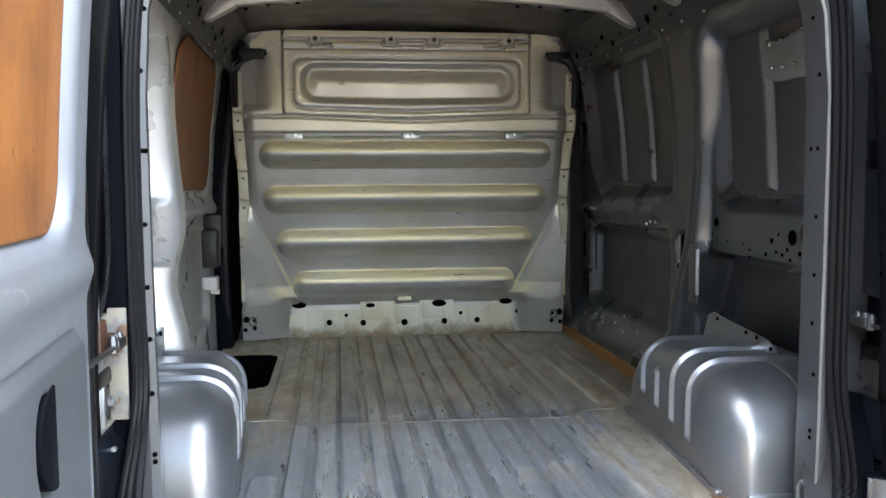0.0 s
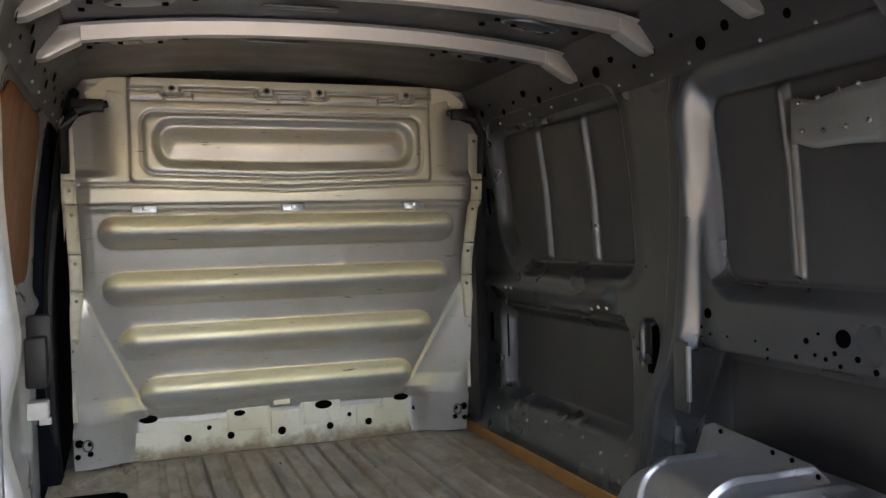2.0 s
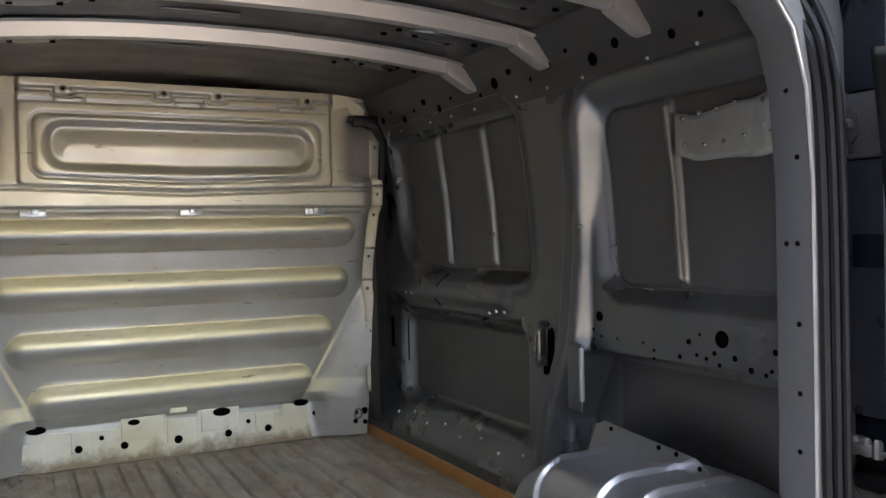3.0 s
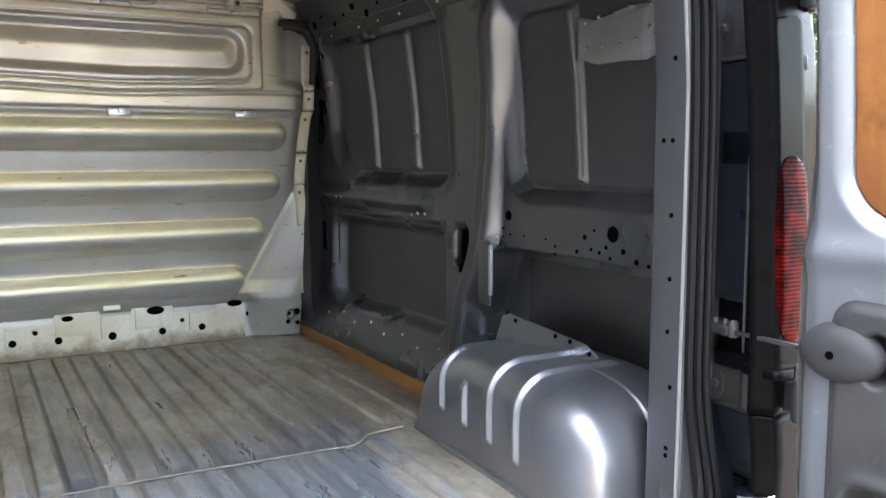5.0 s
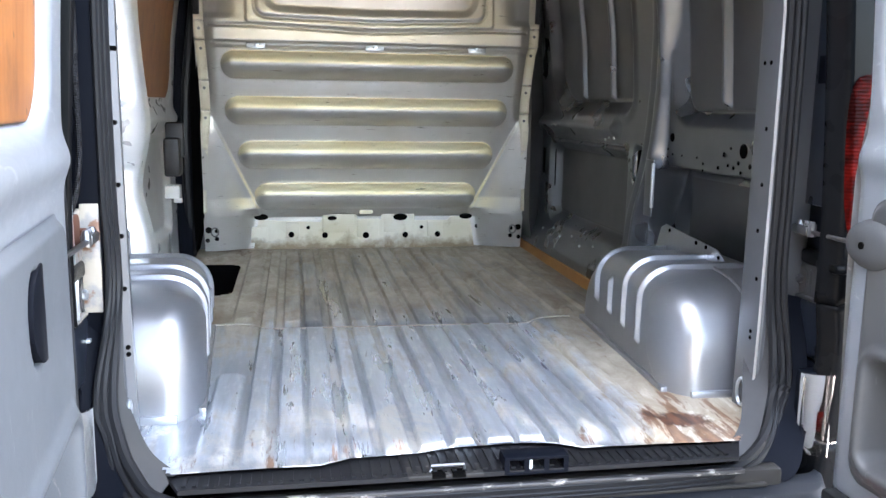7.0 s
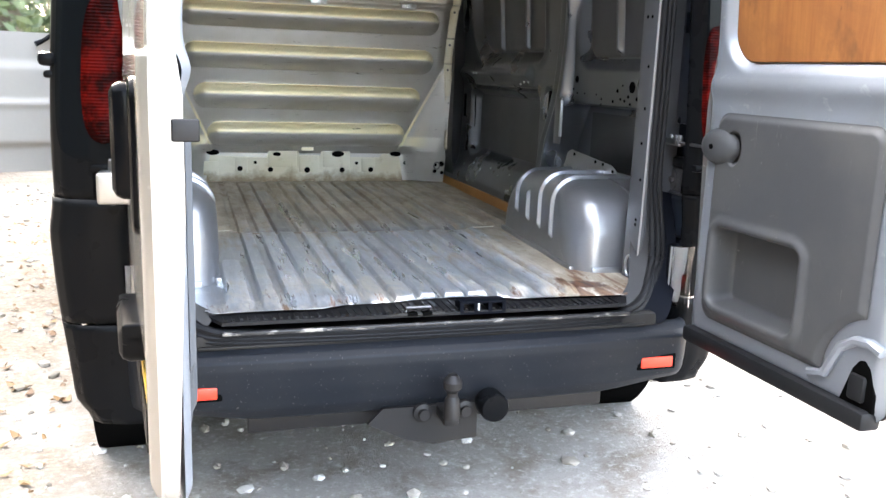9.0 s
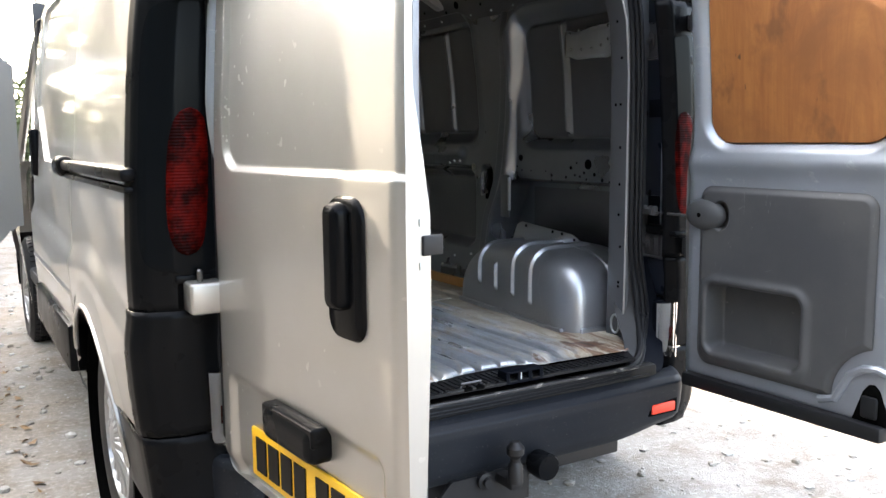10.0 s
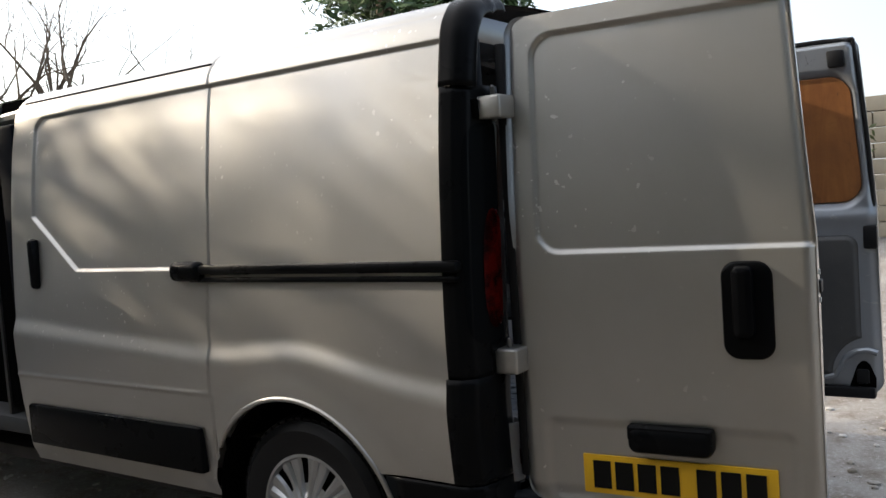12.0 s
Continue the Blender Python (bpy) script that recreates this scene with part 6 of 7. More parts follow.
# ---- rear doors ----
def rear_door(name, hinge, angle, s, label, plate):
    """A door in its own frame: u from the hinge edge (0) to the free edge, outer face at y = 0, inner face at y = 0.09, then swung open."""
    W, Z0, Z1 = (0.715, 0.455, 1.85) if not plate else (0.765, 0.455, 1.85)
    off = 0.13 if plate else 0.0
    U0 = -0.04 if plate else 0.0
    m = Matrix.Translation(hinge) @ Matrix.Rotation(radians(angle), 4, "Z")
    door = new(name)
    hang(door, van, label)

    def lean(z):
        return 0.055 * np.clip((z - 1.1) / 0.76, 0, 1) ** 1.6

    def outline(u, v):
        return rbox(u, v, U0, W, Z0, Z1, 0.05)

    def tr(u, y, v):
        x, yy = -s * u * (1 - 0.06 * np.clip((v - 1.2) / 0.65, 0, 1)), y
        c, d = math.cos(radians(angle)), math.sin(radians(angle))
        return hinge[0] + c * x - d * yy, hinge[1] + d * x + c * yy, v

    def outer(u, v):
        y = lean(v) * 1.0
        w = rbox(u, v, U0 + 0.08, W + 0.2, 1.178, 1.79, 0.065)
        y = y + 0.012 * sm(-w, -0.0045, 0.0045)
        p = rbox(u, v, U0 + 0.07, W - 0.06, 0.40, 0.70, 0.03)
        y = y + 0.012 * sm(-p, -0.012, 0.02)
        y = y + 0.022 * sm(np.abs(u - (W + U0) / 2), (W - U0) / 2 - 0.034, (W - U0) / 2 + 0.008) ** 1.8 + 0.02 * (1 - sm(v, Z0, Z0 + 0.06))
        return tr(u, y, v)

    def inner(u, v):
        y = 0.065 + lean(v)
        win = rbox(u, v, 0.085 + off, 0.67 + off * 0.3, 1.215, 1.705, 0.085)
        y = y - 0.032 * sm(-win, -0.03, 0.012)
        y = y - (0.014 + 0.026 * sm(v, 1.12, 1.34)) * sm(outline(u, v), -0.035, 0.0) - 0.036 * (1 - sm(u, U0, off + 0.005))
        ledge = np.exp(-(((v - 1.155) / 0.03) ** 2)) * 0.012
        return tr(u, y + ledge, v)

    us, vs = steps(U0, W, 0.0055), steps(Z0, Z1, 0.005)
    sheet("outer_skin", us, vs, outer, silver_paint, door, "silver painted outer skin", clip=outline)
    sheet("inner_skin", us, vs, inner, door_inner, door, "silver inner pressing", clip=outline, hole=lambda u, v: (rbox(u, v, 0.09 + off, 0.46 + off, 0.555, 0.805, 0.03) < 0) | (rbox(u, v, *((0.39, 0.51, 0.91, 1.06) if plate else (0.105, 0.20, 0.94, 1.05)), 0.03) < 0))

    def edge(u, v):
        # perimeter of the rounded outline
        cx, cz, hx, hz, r = (W + U0) / 2, (Z0 + Z1) / 2, (W - U0) / 2, (Z1 - Z0) / 2, 0.05
        pts = []
        for a0, sx, sz in ((0, 1, 1), (90, -1, 1), (180, -1, -1), (270, 1, -1)):
            for j in range(9):
                a = radians(a0 + 90 * j / 8)
                pts.append((cx + sx * (hx - r) + r * math.cos(a), cz + sz * (hz - r) + r * math.sin(a)))
        pts.append(pts[0])
        pts = np.array(pts)
        L = np.r_[0, np.cumsum(np.hypot(*np.diff(pts, axis=0).T))]
        uu, zz = np.interp(u, L / L[-1], pts[:, 0]), np.interp(u, L / L[-1], pts[:, 1])
        deep = np.interp(zz, [Z0, 0.62, 0.95, 1.12, 1.32, Z1], [0.040, 0.048, 0.062, 0.062, 0.030, 0.024])
        if plate:
            deep = 0.021 + (deep - 0.021) * sm(uu, U0 + 0.02, U0 + 0.12)
        y = lean(zz) + 0.015 + (deep - 0.015) * v
        return tr(uu, y, zz)

    sheet("door_edge", np.linspace(0, 1, 241), np.linspace(0, 1, 7), edge, silver_paint, door)
    # plywood blank
    sheet("plywood_blank", steps(0.085 + off, 0.67 + off * 0.3, 0.004), steps(1.215, 1.705, 0.004), lambda u, v: tr(u, 0.044 + lean(v), v), plywood, door, "stained plywood window blank", clip=lambda u, v: rbox(u, v, 0.085 + off, 0.67 + off * 0.3, 1.215, 1.705, 0.08), thick=0.006)

    # moulded trim panel
    def trim_out(u, v):
        d = rbox(u, v, 0.065 + off, 0.645 + off * 0.5, 0.525, 1.085, 0.045)
        cut = np.hypot(u - 0.69 - off * 0.5, v - 0.53) - 0.155
        return np.maximum(d, -cut)

    def trim(u, v):
        d = trim_out(u, v)
        y = 0.068 + 0.012 * sm(-d, 0.0, 0.02)
        pk = rbox(u, v, 0.11 + off, 0.44 + off, 0.575, 0.785, 0.03)
        y = y + 0.010 * np.exp(-(((pk - 0.012) / 0.014) ** 2)) - 0.065 * sm(-pk, -0.004, 0.014)
        if plate:
            y = y - 0.035 * (1 - sm(np.hypot((u - 0.450) / 0.045, (v - 0.985) / 0.06), 0.75, 1.05))
        else:
            y = y - 0.03 * (1 - sm(np.hypot((u - 0.15) / 0.03, (v - 0.995) / 0.042), 0.8, 1.1))
        return tr(u, y, v)

    sheet("trim_panel", steps(0.0, W - 0.05, 0.0032), steps(0.51, 1.10, 0.0032), trim, trim_pale if plate else trim_plastic, door, "scuffed pale grey moulded trim panel" if plate else "scuffed dark grey moulded trim panel", clip=trim_out)
    if not plate:
        def knob(a, r):
            dome = np.sqrt(np.clip(1 - r**2.6, 0, 1))
            return tr(0.085 + 0.075 * r * np.cos(a), 0.066 + 0.034 * dome, 0.995 + 0.05 * r * np.sin(a))
        sheet("strap_cover", np.linspace(0, math.tau, 49), np.linspace(0, 1, 14), knob, grey_plastic, door, "grey rounded strap cover")
    return door, tr


right_door, tr_r = rear_door("rear_door", (0.80, -0.245, 0), 91.5, 1, "open rear door seen from inside with plywood blank and grey trim", False)
left_door, tr_l = rear_door("rear_door", (-0.765, -0.25, 0), -85.0, -1, "open silver rear door with black handle and yellow number plate", True)


def door_box(bm, tr, u0, u1, y0, y1, z0, z1, bevel=0.006, segs=3):
    vs = box(bm, u0, u1, y0, y1, z0, z1, bevel, segs=segs)
    for v in vs:
        v.co = Vector(tr(v.co.x, v.co.y, v.co.z))


def slab(bm, tr, u0, u1, z0, z1, r, y0, y1, soft):
    """A rounded plate in a door's frame, domed towards y0."""
    rings = []
    for y, inset in ((y1, 0.0), (y0 + soft, 0.0), (y0 + soft * 0.35, soft * 0.35), (y0, soft), (y0, min(u1 - u0, z1 - z0) * 0.42)):
        ring = []
        for a0, sx, sz in ((0, 1, 1), (90, -1, 1), (180, -1, -1), (270, 1, -1)):
            rr = max(r - inset, 0.002)
            cx = (u1 - r if sx > 0 else u0 + r) if inset <= r else ((u0 + u1) / 2 + sx * max((u1 - u0) / 2 - inset, 0.001))
            cz = (z1 - r if sz > 0 else z0 + r) if inset <= r else ((z0 + z1) / 2 + sz * max((z1 - z0) / 2 - inset, 0.001))
            for k in range(7):
                a = radians(a0 + 15 * k)
                ring.append(bm.verts.new(tr(cx + rr * math.cos(a), y, cz + rr * math.sin(a))))
        rings.append(ring)
    for p, q in zip(rings, rings[1:]):
        for k in range(len(p)):
            bm.faces.new((p[k], p[(k + 1) % len(p)], q[(k + 1) % len(p)], q[k]))
    bm.faces.new(rings[0])
    bm.faces.new(rings[-1])


bm = bm_new()
slab(bm, tr_l, 0.538, 0.664, 0.890, 1.142, 0.040, -0.010, 0.012, 0.010)
handle = part("door_handle", bm, gloss_black, left_door, "black plastic lift handle")
bm = bm_new()
slab(bm, tr_l, 0.566, 0.622, 0.945, 1.132, 0.020, -0.036, -0.008, 0.016)
part("handle_grip", bm, gloss_black, handle)
# black plate set in the trim's finger cup in place of its shade
bm = bm_new()
prism(bm, [tr_l(0.41 + (0.0 if k in (0, 13) else 0.075 * math.sin(math.pi * k / 13)), 0.070, 0.985 + 0.062 * math.cos(math.pi * k / 13)) for k in range(14)], Vector(tr_l(0.41, 0.083, 1.0)) - Vector(tr_l(0.41, 0.070, 1.0)), 0.002)
part("finger_cup_shade", bm, jamb_black, left_door, "black plate standing for the shade in the finger cup")
bm = bm_new()
slab(bm, tr_l, 0.276, 0.502, 0.628, 0.702, 0.024, -0.036, 0.015, 0.018)
slab(bm, tr_l, 0.276, 0.502, 0.664, 0.704, 0.006, -0.030, 0.015, 0.006)
part("pull_grip", bm, black_plastic, left_door, "black moulded pull grip over the number plate")
bm = bm_new()
door_box(bm, tr_l, 0.135, 0.655, 0.004, 0.012, 0.495, 0.606, 0.003, 2)
plate = part("number_plate", bm, plate_yellow, left_door, "yellow number plate with dark bars")
for k, (u0, u1) in enumerate(((0.165, 0.215), (0.228, 0.278), (0.291, 0.341), (0.354, 0.404), (0.45, 0.50), (0.513, 0.563), (0.576, 0.626))):
    bm = bm_new()
    door_box(bm, tr_l, u0, u1, 0.001, 0.005, 0.512, 0.590, 0.0)
    part("bar", bm, plate_black, plate)
# strip added on the hinge edge to keep the gap beside it dark
bm = bm_new()
door_box(bm, tr_l, -0.065, -0.036, 0.012, 0.040, 0.52, 1.78, 0.006, 2)
part("hinge_gap_strip", bm, rubber, left_door, "black strip added along the hinge edge to darken the gap")
for z in (1.03, 1.10):
    bm = bm_new()
    door_box(bm, tr_l, 0.762, 0.768, 0.04, 0.055, z, z + 0.012, 0.0)
    part("edge_bolt", bm, galvanised, left_door)
bm = bm_new()
door_box(bm, tr_l, 0.755, 0.77, 0.045, 0.085, 1.052, 1.085, 0.003)
part("latch", bm, steel_dark, left_door)

for name, b in (("edge_latch", (0.665, 0.715, 0.035, 0.08, 1.03, 1.12)), ("top_latch", (0.60, 0.665, 0.065, 0.13, 1.735, 1.80)), ("lower_latch", (0.622, 0.668, 0.035, 0.078, 0.495, 0.555))):
    bm = bm_new()
    door_box(bm, tr_r, *b, 0.008, 2)
    part(name, bm, rubber, right_door, "black latch mechanism")
bm = bm_new()
prism(bm, [tr_r(u, 0.05, z) for u, z in ((0.592, 0.478), (0.69, 0.478), (0.692, 0.52), (0.672, 0.575), (0.655, 0.59), (0.638, 0.586), (0.622, 0.565))], Vector(tr_r(0.6, 0.0685, 0.5)) - Vector(tr_r(0.6, 0.05, 0.5)), 0.006)
part("latch_recess", bm, hole_black, right_door)
bm = bm_new()
tube(bm, [tr_r(u, 0.069, z) for u, z in ((0.50, 0.512), (0.545, 0.525), (0.565, 0.56), (0.585, 0.60), (0.625, 0.625), (0.665, 0.63), (0.70, 0.62))], 0.012, 8)
part("pressed_bead", bm, door_inner, right_door)
bm = bm_new()
rim = [(0.705, 0.60), (0.705, 1.30), (0.70, 1.78), (0.66, 1.835), (0.40, 1.842), (0.10, 1.84), (0.03, 1.80)]
tube(bm, smooth_path([tr_r(u, 0.042 + 0.055 * max(0.0, (z - 1.1) / 0.76) ** 1.6, z) for u, z in rim], 6), 0.009, 8)
part("door_rim_seal", bm, rubber, right_door, "black rubber rim seal")
bm = bm_new()
door_box(bm, tr_r, 0.02, 0.69, 0.035, 0.092, 0.440, 0.484, 0.010, 2)
part("bottom_seal", bm, rubber, right_door, "black rubber bottom seal")
bm = bm_new()
lathe(bm, [(0.007, 0), (0.007, 0.003)], Matrix.Translation(tr_r(0.085, 0.0995, 0.995)) @ Matrix.Rotation(radians(91.5), 4, "Z") @ Matrix.Rotation(radians(-90), 4, "X"), 12)
part("screw_hole", bm, hole_black, right_door)

# ---- nearside front door, swung open, and the cab ----
HX, HY, OPEN = -0.93, 3.25, 68.0


def fd(u, y, v):
    c, d = math.cos(radians(OPEN)), math.sin(radians(OPEN))
    # closed, the door runs back from the hinge along the side
    return HX - y * c - u * d, HY - u * c + y * d, v


def fdoor_card(u, v):
    y = -0.06 + 0.0 * u
    y = y - 0.03 * sm(-rbox(u, v, 0.36, 0.95, 0.68, 0.92, 0.06), -0.02, 0.02) - 0.02 * sm(-rbox(u, v, 0.30, 1.1, 0.9, 1.12, 0.08), -0.03, 0.03)
    return fd(u, y, v)


front_door = new("front_door")
hang(front_door, van, "open nearside front door with grey card and window")


def fd_line(u, v):
    return np.maximum(np.maximum(rbox(u, v, 0.0, 1.0, 0.53, 1.86, 0.08), (u * -0.8 + v - 1.66) * 0.7), 0.26 - np.hypot(u + 0.06, v - 0.52))


def fd_win(u, v):
    return np.maximum(rbox(u, v, 0.10, 0.93, 1.29, 1.78, 0.06), (u * -0.8 + v - 1.56) * 0.7)


sheet("door_card", steps(0, 1.0, 0.012), steps(0.42, 1.82, 0.012), fdoor_card, door_card, front_door, "light grey plastic door card with pocket and speaker", hole=lambda u, v: (fd_line(u, v) > 0) | (fd_win(u, v) < 0))
sheet("door_skin", steps(0, 1.0, 0.012), steps(0.42, 1.82, 0.012), lambda u, v: fd(u, 0.02 + 0 * u, v), silver_paint, front_door, hole=lambda u, v: (fd_line(u, v) > 0) | (fd_win(u, v) < 0))
sheet("window_pane", steps(0.1, 0.95, 0.05), steps(1.27, 1.80, 0.04), lambda u, v: fd(u, -0.02 + 0 * u, v), glass, front_door)
bm = bm_new()
lathe(bm, [(0.075, 0), (0.07, 0.012), (0.05, 0.014)], Matrix.Translation(fd(0.22, -0.062, 0.95)) @ Matrix.Rotation(radians(OPEN - 90), 4, "Z") @ Matrix.Rotation(radians(90), 4, "X"), 24)
part("speaker", bm, grey_plastic, front_door)

bm = bm_new()
vs = box(bm, 0.20, 0.34, -0.075, -0.055, 1.18, 1.23, 0.012)
for v in vs:
    v.co = Vector(fd(v.co.x, v.co.y, v.co.z))
part("inner_handle", bm, grey_plastic, front_door)
bm = bm_new()
tube(bm, [fd(0.46, -0.075, 1.29), fd(0.52, -0.10, 1.25), fd(0.56, -0.10, 1.23)], [0.014, 0.012, 0.016], 8)
part("window_winder", bm, black_plastic, front_door)
bm = bm_new()
vs = box(bm, 0.02, 0.10, 0.05, 0.32, 1.22, 1.62, 0.04)
for v in vs:
    v.co = Vector(fd(v.co.x, v.co.y, v.co.z))
part("door_mirror", bm, black_plastic, front_door, "black door mirror")

# cab shell: roof edge, pillars, screen, dash, seats, nose
bm = bm_new()
tube(bm, smooth_path([(-0.80, 2.17, 1.84), (-0.79, 2.8, 1.81), (-0.80, 3.2, 1.68), (-0.84, 3.7, 1.28), (-0.85, 3.9, 1.12)], 6), 0.026, 8)
part("screen_pillar", bm, silver_paint, van)
bm = bm_new()
tube(bm, smooth_path([(0.80, 2.2, 1.86), (0.79, 2.8, 1.83), (0.80, 3.2, 1.68), (0.84, 3.7, 1.28), (0.85, 3.9, 1.12)], 6), 0.035, 8)
part("screen_pillar", bm, silver_paint, van)
sheet("windscreen", steps(-0.80, 0.80, 0.1), steps(0, 1, 0.1), lambda u, v: (u, 3.95 - 0.95 * v - 0.1 * (u / 0.8) ** 2, 1.12 + 0.72 * v), glass, van, "tinted windscreen glass")
sheet("bonnet", steps(-0.85, 0.85, 0.05), steps(0, 1, 0.05), lambda u, v: (u, 3.9 + 0.55 * v - 0.08 * (u / 0.85) ** 2, 1.12 - 0.20 * v - 0.30 * v**3), silver_paint, van, "short silver bonnet")
sheet("nose", steps(-0.88, 0.88, 0.05), steps(0, 1, 0.05), lambda u, v: (u, 4.45 + 0.06 * np.sin(v * 3.1) - 0.10 * (u / 0.88) ** 2, 0.62 - 0.36 * v), black_plastic, van, "black front bumper")
for s in (-1, 1):
    sheet("front_wing", steps(3.25, 4.42, 0.02), steps(0.30, 1.12, 0.02), lambda u, v, s=s: (s * (side_x(v) - 0.06 * sm(u, 3.9, 4.4)), u, v), silver_paint, van, "silver front wing", hole=lambda u, v: (np.hypot(u - 3.68, v - 0.33) < 0.41) | (v > 1.12 - (u - 3.9) * 0.7))
sheet("driver_door", steps(2.16, 3.25, 0.03), steps(0.34, 1.80, 0.03), lambda u, v: (side_x(v), u, v), silver_paint, van, "closed driver's door", hole=lambda u, v: (rbox(u, v, 2.26, 3.2, 1.2, 1.74, 0.08) < 0) | ((u - 2.9) * 1.1 + v > 1.80))
sheet("driver_window", steps(2.25, 3.2, 0.1), steps(1.2, 1.75, 0.1), lambda u, v: (side_x(v) - 0.015, u, v), glass, van, hole=lambda u, v: ((u - 2.9) * 1.1 + v > 1.76))
bm = bm_new()
box(bm, -0.83, 0.83, 3.35, 3.85, 0.75, 1.10, 0.06)
part("dashboard", bm, black_plastic, van, "dark grey dashboard")
for x in (-0.55, -0.12, 0.45):
    bm = bm_new()
    box(bm, x - 0.21, x + 0.21, 2.55, 3.05, 0.72, 0.90, 0.05)
    box(bm, x - 0.21, x + 0.21, 2.48, 2.62, 0.85, 1.50, 0.05)
    box(bm, x - 0.12, x + 0.12, 2.48, 2.58, 1.52, 1.72, 0.04)
    part("cab_seat", bm, seat_cloth, van, "black cloth cab seat")
bm = bm_new()
box(bm, -0.88, 0.88, 2.15, 3.9, 0.42, 0.50, 0.02)
part("cab_floor", bm, grey_plastic, van, "grey cab floor and step")
# nearside post coloured black for the shade of the open cab
bm = bm_new()
box(bm, -0.87, -0.79, 2.165, 2.30, 0.42, 1.80, 0.02)
part("door_post", bm, jamb_black, van)
bm = bm_new()
box(bm, 0.86, 0.92, 2.14, 2.24, 0.42, 1.84, 0.02)
part("door_post", bm, silver_paint, van)


# ---- trees and hedge ----
def bare_tree(at, height, seed, spread=0.5, thick=1.0, fine=5):
    rng = random.Random(seed)
    t = thing("bare_tree", "leafless winter tree with fine tangled twigs", "tree", at, "bare trees")
    tb, lb = bm_new(), bm_new()

    def grow(p, d, length, r, depth):
        pts, rs = [p], [r]
        for k in range(3):
            d = (d + Vector((rng.uniform(-1, 1), rng.uniform(-1, 1), rng.uniform(-0.4, 0.7))) * 0.22).normalized()
            p = p + d * length / 3
            pts.append(p)
            rs.append(r * (1 - 0.16 * (k + 1)))
        tube(tb if depth < 2 else lb, pts, rs, 6 if depth < 2 else 4, False)
        if depth < fine and r > 0.0025:
            for k in range(3 if depth < 4 else 2):
                side = Vector((rng.uniform(-1, 1), rng.uniform(-1, 1), rng.uniform(-0.2, 0.8))).normalized()
                grow(pts[rng.choice((2, 3, 3))], (d * (1 - spread) + side * spread).normalized(), length * rng.uniform(0.6, 0.82), rs[-1] * rng.uniform(0.5, 0.72), depth + 1)

    grow(Vector((0, 0, -0.1)), Vector((0, 0, 1)), height * 0.34, height * 0.022 * thick, 0)
    part("trunk", tb, bark, t)
    part("crown", lb, bark, t, "fine bare twigs")


def leaf_cloud(bm, rng, centre, size, count, leaf):
    for _ in range(count):
        while True:
            q = Vector((rng.uniform(-1, 1), rng.uniform(-1, 1), rng.uniform(-1, 1)))
            if q.length < 1:
                break
        p = centre + Vector((q.x * size[0], q.y * size[1], q.z * size[2]))
        a = Vector((rng.uniform(-1, 1), rng.uniform(-1, 1), rng.uniform(-1, 1))).normalized() * leaf * rng.uniform(0.6, 1.3)
        b = a.orthogonal().normalized() * leaf * 0.4
        bm.faces.new([bm.verts.new(p + a), bm.verts.new(p + b), bm.verts.new(p - a), bm.verts.new(p - b)])


def conifer(at, height, seed):
    rng = random.Random(seed)
    t = thing("conifer", "dark green conifer with drooping branches", "tree", at, "conifers")
    tb, lb = bm_new(), bm_new()
    tube(tb, [(0, 0, -0.1), (0, 0, height * 0.5), (0, 0, height * 0.97)], [height * 0.03, height * 0.018, 0.02], 8)
    for k in range(60):
        z = height * (0.12 + 0.85 * k / 60)
        reach = (1 - k / 62) * height * 0.27 * rng.uniform(0.7, 1.15) + 0.2
        a = k * 2.4 + rng.uniform(-0.3, 0.3)
        tip = Vector((math.cos(a) * reach, math.sin(a) * reach, z - reach * 0.25))
        tube(tb, [(0, 0, z), tip], [0.03, 0.008], 4)
        for j in range(4):
            leaf_cloud(lb, rng, Vector((0, 0, z)).lerp(tip, 0.35 + 0.2 * j), (0.28 * reach, 0.28 * reach, 0.35), 80, 0.12)
    part("trunk", tb, bark, t)
    part("crown", lb, needle_green, t, "dense dark green foliage", smooth=0)


def bush(at, size, seed):
    rng = random.Random(seed)
    t = thing("bush", "green evergreen hedge bush with ragged outline", "bush", at, "hedge bushes")
    tb, lb = bm_new(), bm_new()
    for k in range(9):
        a = rng.uniform(0, math.tau)
        tip = Vector((math.cos(a) * size * 0.6, math.sin(a) * size * 0.6, size * rng.uniform(0.8, 1.5)))
        tube(tb, [(0, 0, -0.05), tip * 0.5 + Vector((0, 0, 0.1)), tip], [0.05, 0.03, 0.01], 5)
        leaf_cloud(lb, rng, tip, (size * 0.5, size * 0.5, size * 0.45), 260, 0.05 + 0.03 * size)
        leaf_cloud(lb, rng, tip * 0.55, (size * 0.6, size * 0.6, size * 0.5), 160, 0.05 + 0.03 * size)
    part("stems", tb, bark, t)
    part("crown", lb, hedge_green, t, smooth=0)


for k, (x, y, h) in enumerate(((4.0, 14.5, 8.0), (1.5, 17.0, 9.0), (-1.2, 14.0, 7.0), (8.5, 13.0, 6.3), (-4.5, 16.0, 8.5), (5.2, 10.4, 6.4), (3.4, 12.2, 7.4), (2.2, 13.0, 7.8), (4.4, 11.4, 7.0), (2.9, 11.0, 6.6), (1.4, 12.2, 7.2), (3.7, 10.2, 6.2))):
    bare_tree((x, y, 0), h, 11 + k, 0.55, 1.7, 6)
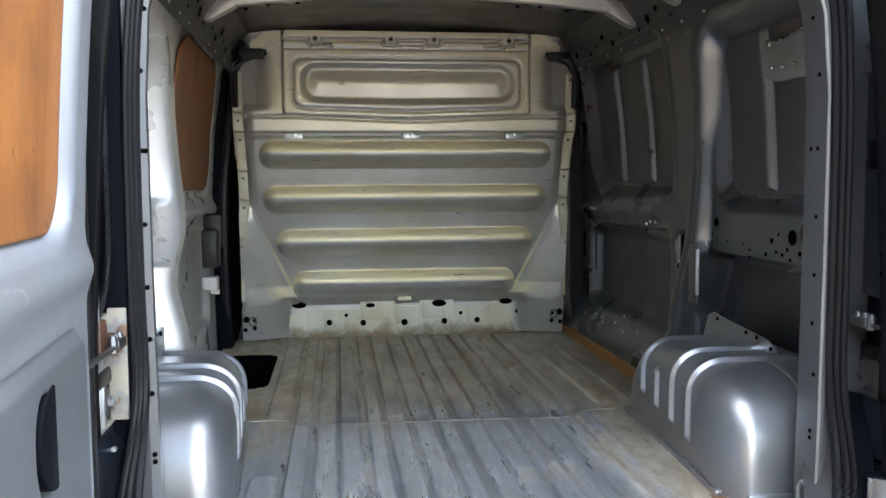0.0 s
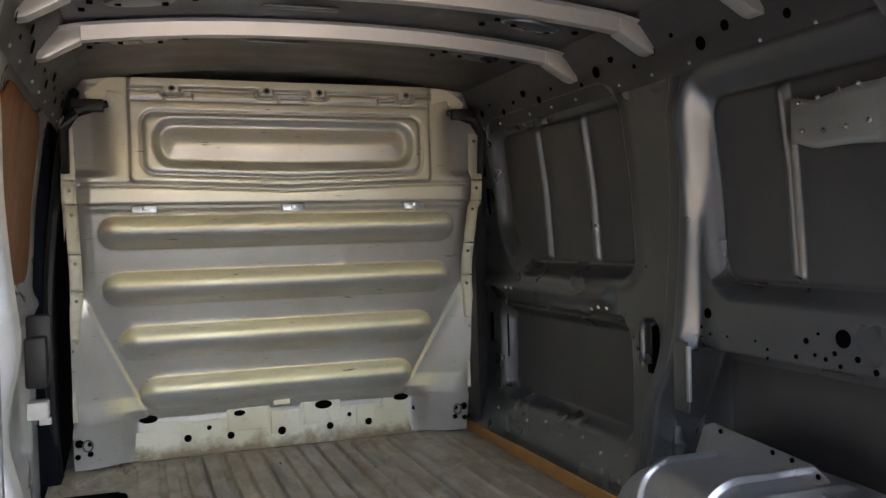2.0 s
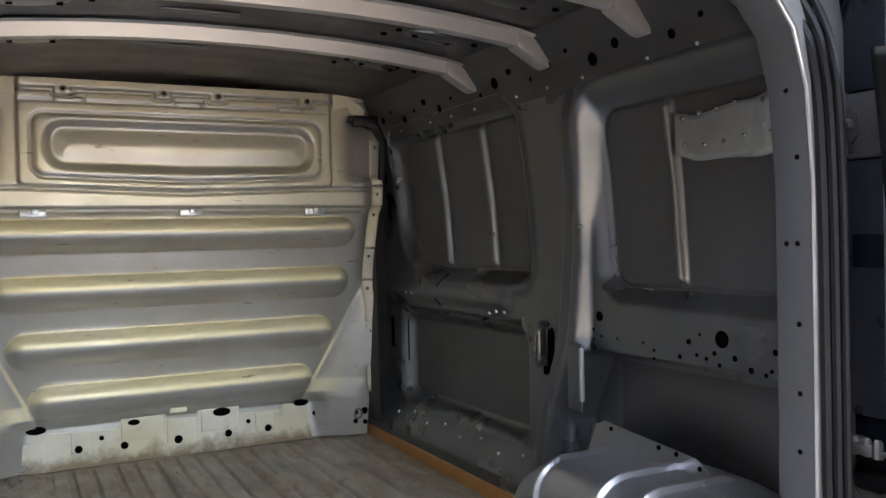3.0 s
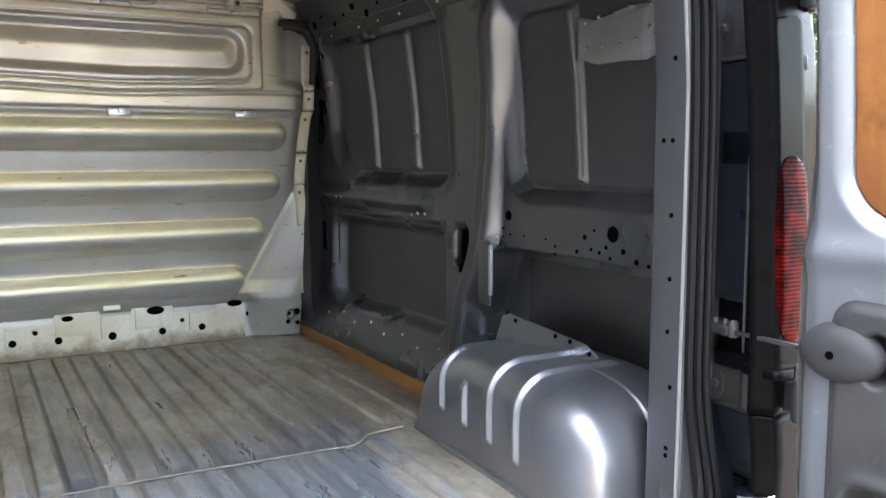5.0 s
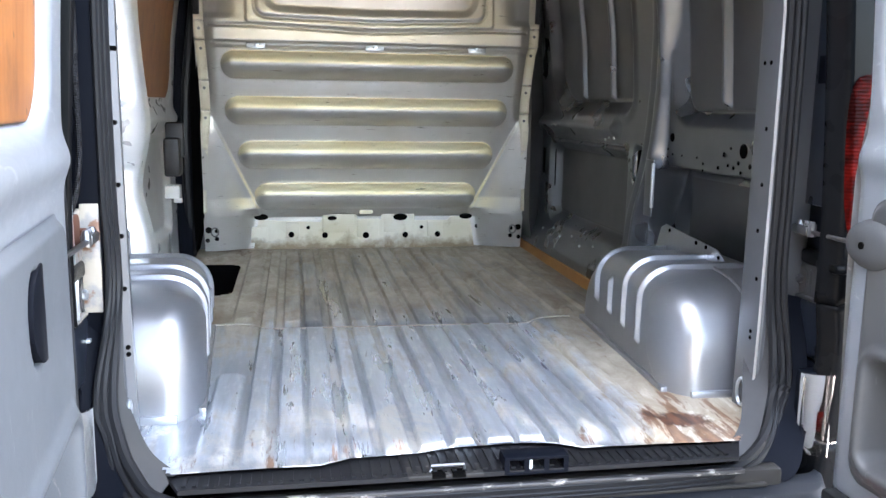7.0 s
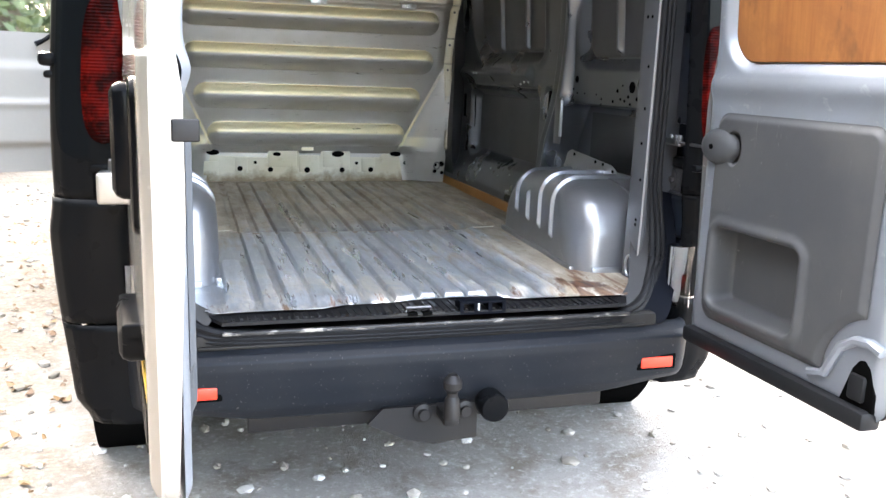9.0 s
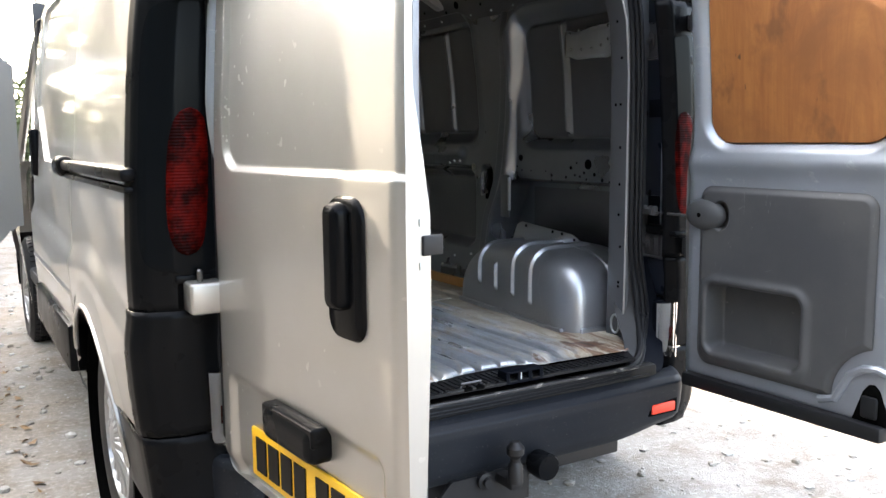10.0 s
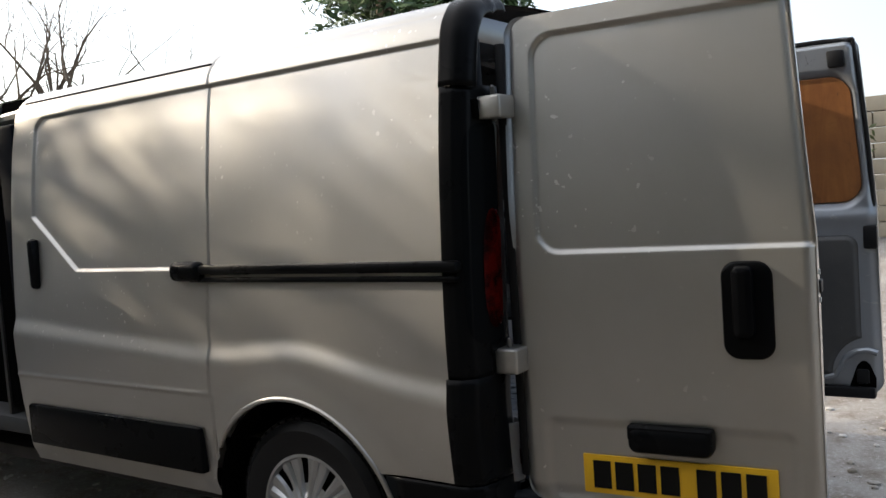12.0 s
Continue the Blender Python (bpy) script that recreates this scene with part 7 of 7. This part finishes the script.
# trees added between sun and van to streak its side with shadow
for k, (x, y, h, thick) in enumerate(((-3.1, 8.6, 8.4, 2.2), (-3.7, 10.6, 10.0, 2.3), (-2.8, 7.2, 7.4, 2.0), (-2.2, 9.4, 8.6, 2.1))):
    bare_tree((x, y, 0), h, 131 + k, 0.55, thick, 6)
for k, (x, y, h) in enumerate(((10.5, 8.7, 9.6), (12.2, 7.7, 9.8))):
    conifer((x, y, 0), h, 31 + k)
# unseen conifers added behind the nearside to dim light on the offside wall
for k, (x, y, h) in enumerate(((-9.6, -5.2, 6.0), (-6.2, -8.8, 9.0), (-4.6, -12.5, 9.5))):
    conifer((x, y, 0), h, 161 + k)
for k in range(9):
    bush((-8.0 + k * 2.0, 12.5 + 1.5 * math.sin(k * 1.7), 0), 1.3 + 0.3 * math.sin(k * 2.3), 51 + k)
# unseen hedge added at the nearside rear, also dimming the offside wall
for k in range(7):
    bush((-6.6 + 0.5 * math.sin(k * 1.7), -9.5 + k * 1.7, 0), 3.0 + 0.5 * math.sin(k * 2.3), 111 + k)
# unseen hedge added along the nearside to darken the van's side and reflections
for k in range(8):
    bush((-10.5 + 0.6 * math.sin(k * 2.1), -7.0 + k * 2.3, 0), (3.4 if k < 3 else 2.2) + 0.5 * math.sin(k * 1.3), 71 + k)
for k in range(5):
    bush((13.5 + 0.5 * math.sin(k * 2.1), 2.5 + k * 2.2, 0), 1.7 + 0.4 * math.sin(k * 1.9), 91 + k)
# bushes added ahead of the van to dapple the sun on its side
for k, (x, y, size) in enumerate(((-3.3, 8.6, 2.7), (-2.4, 10.0, 2.9), (-4.4, 9.6, 2.6))):
    bush((x, y, 0), size, 141 + k)
# unseen bushes added for the side panel to reflect as dark growth
for k, (x, y, size) in enumerate(((-6.4, 6.2, 1.8), (-6.8, 8.6, 2.8), (-5.4, 10.6, 2.7))):
    bush((x, y, 0), size, 171 + k)
# unseen bare trees added to streak the side panel's reflection
for k, (x, y, h) in enumerate(((-4.6, 6.6, 6.5), (-5.6, 8.0, 7.5), (-4.9, 9.4, 8.0))):
    bare_tree((x, y, 0), h, 191 + k, 0.55, 1.8)
# stone garden wall and trees away to the offside
bm = bm_new()
for r in range(9):
    for c in range(16):
        yy = -3.0 + c * 0.5 + (0.25 if r % 2 else 0)
        box(bm, 14.0, 14.35, yy + 0.01, yy + 0.49, r * 0.28, r * 0.28 + 0.265, 0.015)
yard_wall = part("yard_wall", bm, wall_stone, None, "pale yellow stone block wall at the yard's edge")
tagged(yard_wall, category="wall", kind="structure")
# pebbles strewn over the yard
rng = random.Random(5)
verts, faces = [], []
ico = bm_new()
bmesh.ops.create_icosphere(ico, subdivisions=1, radius=1)
base_v = [v.co.copy() for v in ico.verts]
base_f = [[v.index for v in f.verts] for f in ico.faces]
ico.free()
for _ in range(9000):
    x, y = rng.uniform(-4.5, 5.0), rng.uniform(-3.0, 6.5)
    r = 0.004 + 0.022 * rng.random() ** 3.4
    o = len(verts)
    sx, sy, sz, a = rng.uniform(0.7, 1.4), rng.uniform(0.7, 1.2), rng.uniform(0.4, 0.8), rng.uniform(0, 6.28)
    z = float(ground_height(np.array(x), np.array(y))) + r * sz * 0.4
    for v in base_v:
        px, py = v.x * sx * r * rng.uniform(0.8, 1.2), v.y * sy * r * rng.uniform(0.8, 1.2)
        verts.append((x + px * math.cos(a) - py * math.sin(a), y + px * math.sin(a) + py * math.cos(a), z + v.z * sz * r))
    faces += [[o + i for i in f] for f in base_f]
stones = new("gravel", mesh_from("gravel", verts, faces, pebble, False))
tagged(stones, "loose pale pebbles and grit strewn over the dirt", "gravel", kind="stuff")

# fallen leaves on the nearside of the yard
rng = random.Random(9)
lv, lf = [], []
for _ in range(1400):
    x, y = -1.05 - 3.2 * rng.random() ** 1.3, rng.uniform(-2.5, 6.0)
    a, r = rng.uniform(0, math.tau), rng.uniform(0.012, 0.034)
    z = float(ground_height(np.array(x), np.array(y))) + 0.006
    o = len(lv)
    for da, rr, lift in ((0.0, 1.0, 0.004), (1.2, 0.5, 0.0), (2.2, 0.42, 0.006), (math.pi, 0.9, 0.010), (4.1, 0.42, 0.004), (5.1, 0.5, 0.0)):
        lv.append((x + r * rr * math.cos(a + da), y + r * rr * math.sin(a + da), z + lift * rng.uniform(0.4, 1.8)))
    lf.append([o + i for i in range(6)])
litter = new("leaf_litter", mesh_from("leaf_litter", lv, lf, dead_leaf, False))
tagged(litter, "dry brown leaves fallen along the hedge side", "leaves", kind="stuff")

# wiring conduit, grommet and lashing rings
bm = bm_new()
tube(bm, smooth_path([(-0.742, -0.03, 1.335), (-0.742, -0.03, 1.26), (-0.742, -0.03, 1.19), (-0.743, -0.033, 1.13), (-0.749, -0.05, 1.065), (-0.768, -0.095, 1.0), (-0.80, -0.14, 0.985)], 30), [0.0052 + 0.0011 * (k % 2) for k in range(181)], 8)
conduit = part("wiring_conduit", bm, rubber, van, "black corrugated wiring conduit")
bm = bm_new()
tube(bm, smooth_path([(-0.742, -0.03, 1.33), (-0.742, -0.03, 1.40), (-0.743, -0.03, 1.445), (-0.75, -0.035, 1.47), (-0.77, -0.04, 1.478)], 6), 0.0075, 10)
part("conduit_sleeve", bm, rubber, conduit, "smooth black rubber sleeve")
bm = bm_new()
lathe(bm, [(0.013, 0.004), (0.016, 0.008), (0.026, 0.008), (0.028, 0)], Matrix.Translation((-0.685, -0.225, 0.485)) @ Matrix.Rotation(radians(90), 4, "X"), 24)
grommet = part("grommet", bm, steel_worn, van, "bright ring grommet")
bm = bm_new()
lathe(bm, [(0.014, 0), (0.014, 0.002)], Matrix.Translation((-0.685, -0.2335, 0.485)) @ Matrix.Rotation(radians(90), 4, "X"), 20)
part("grommet_hole", bm, hole_black, grommet)
for x, y, z in ((0.685, 0.02, 0.59), (-0.685, 0.02, 0.60)):
    bm = bm_new()
    tube(bm, [(x, y - 0.02 * math.sin(a), z + 0.032 * math.cos(a)) for a in [k * math.tau / 20 for k in range(21)]], 0.004, 6, False)
    part("lashing_ring", bm, galvanised, van, "steel lashing ring")
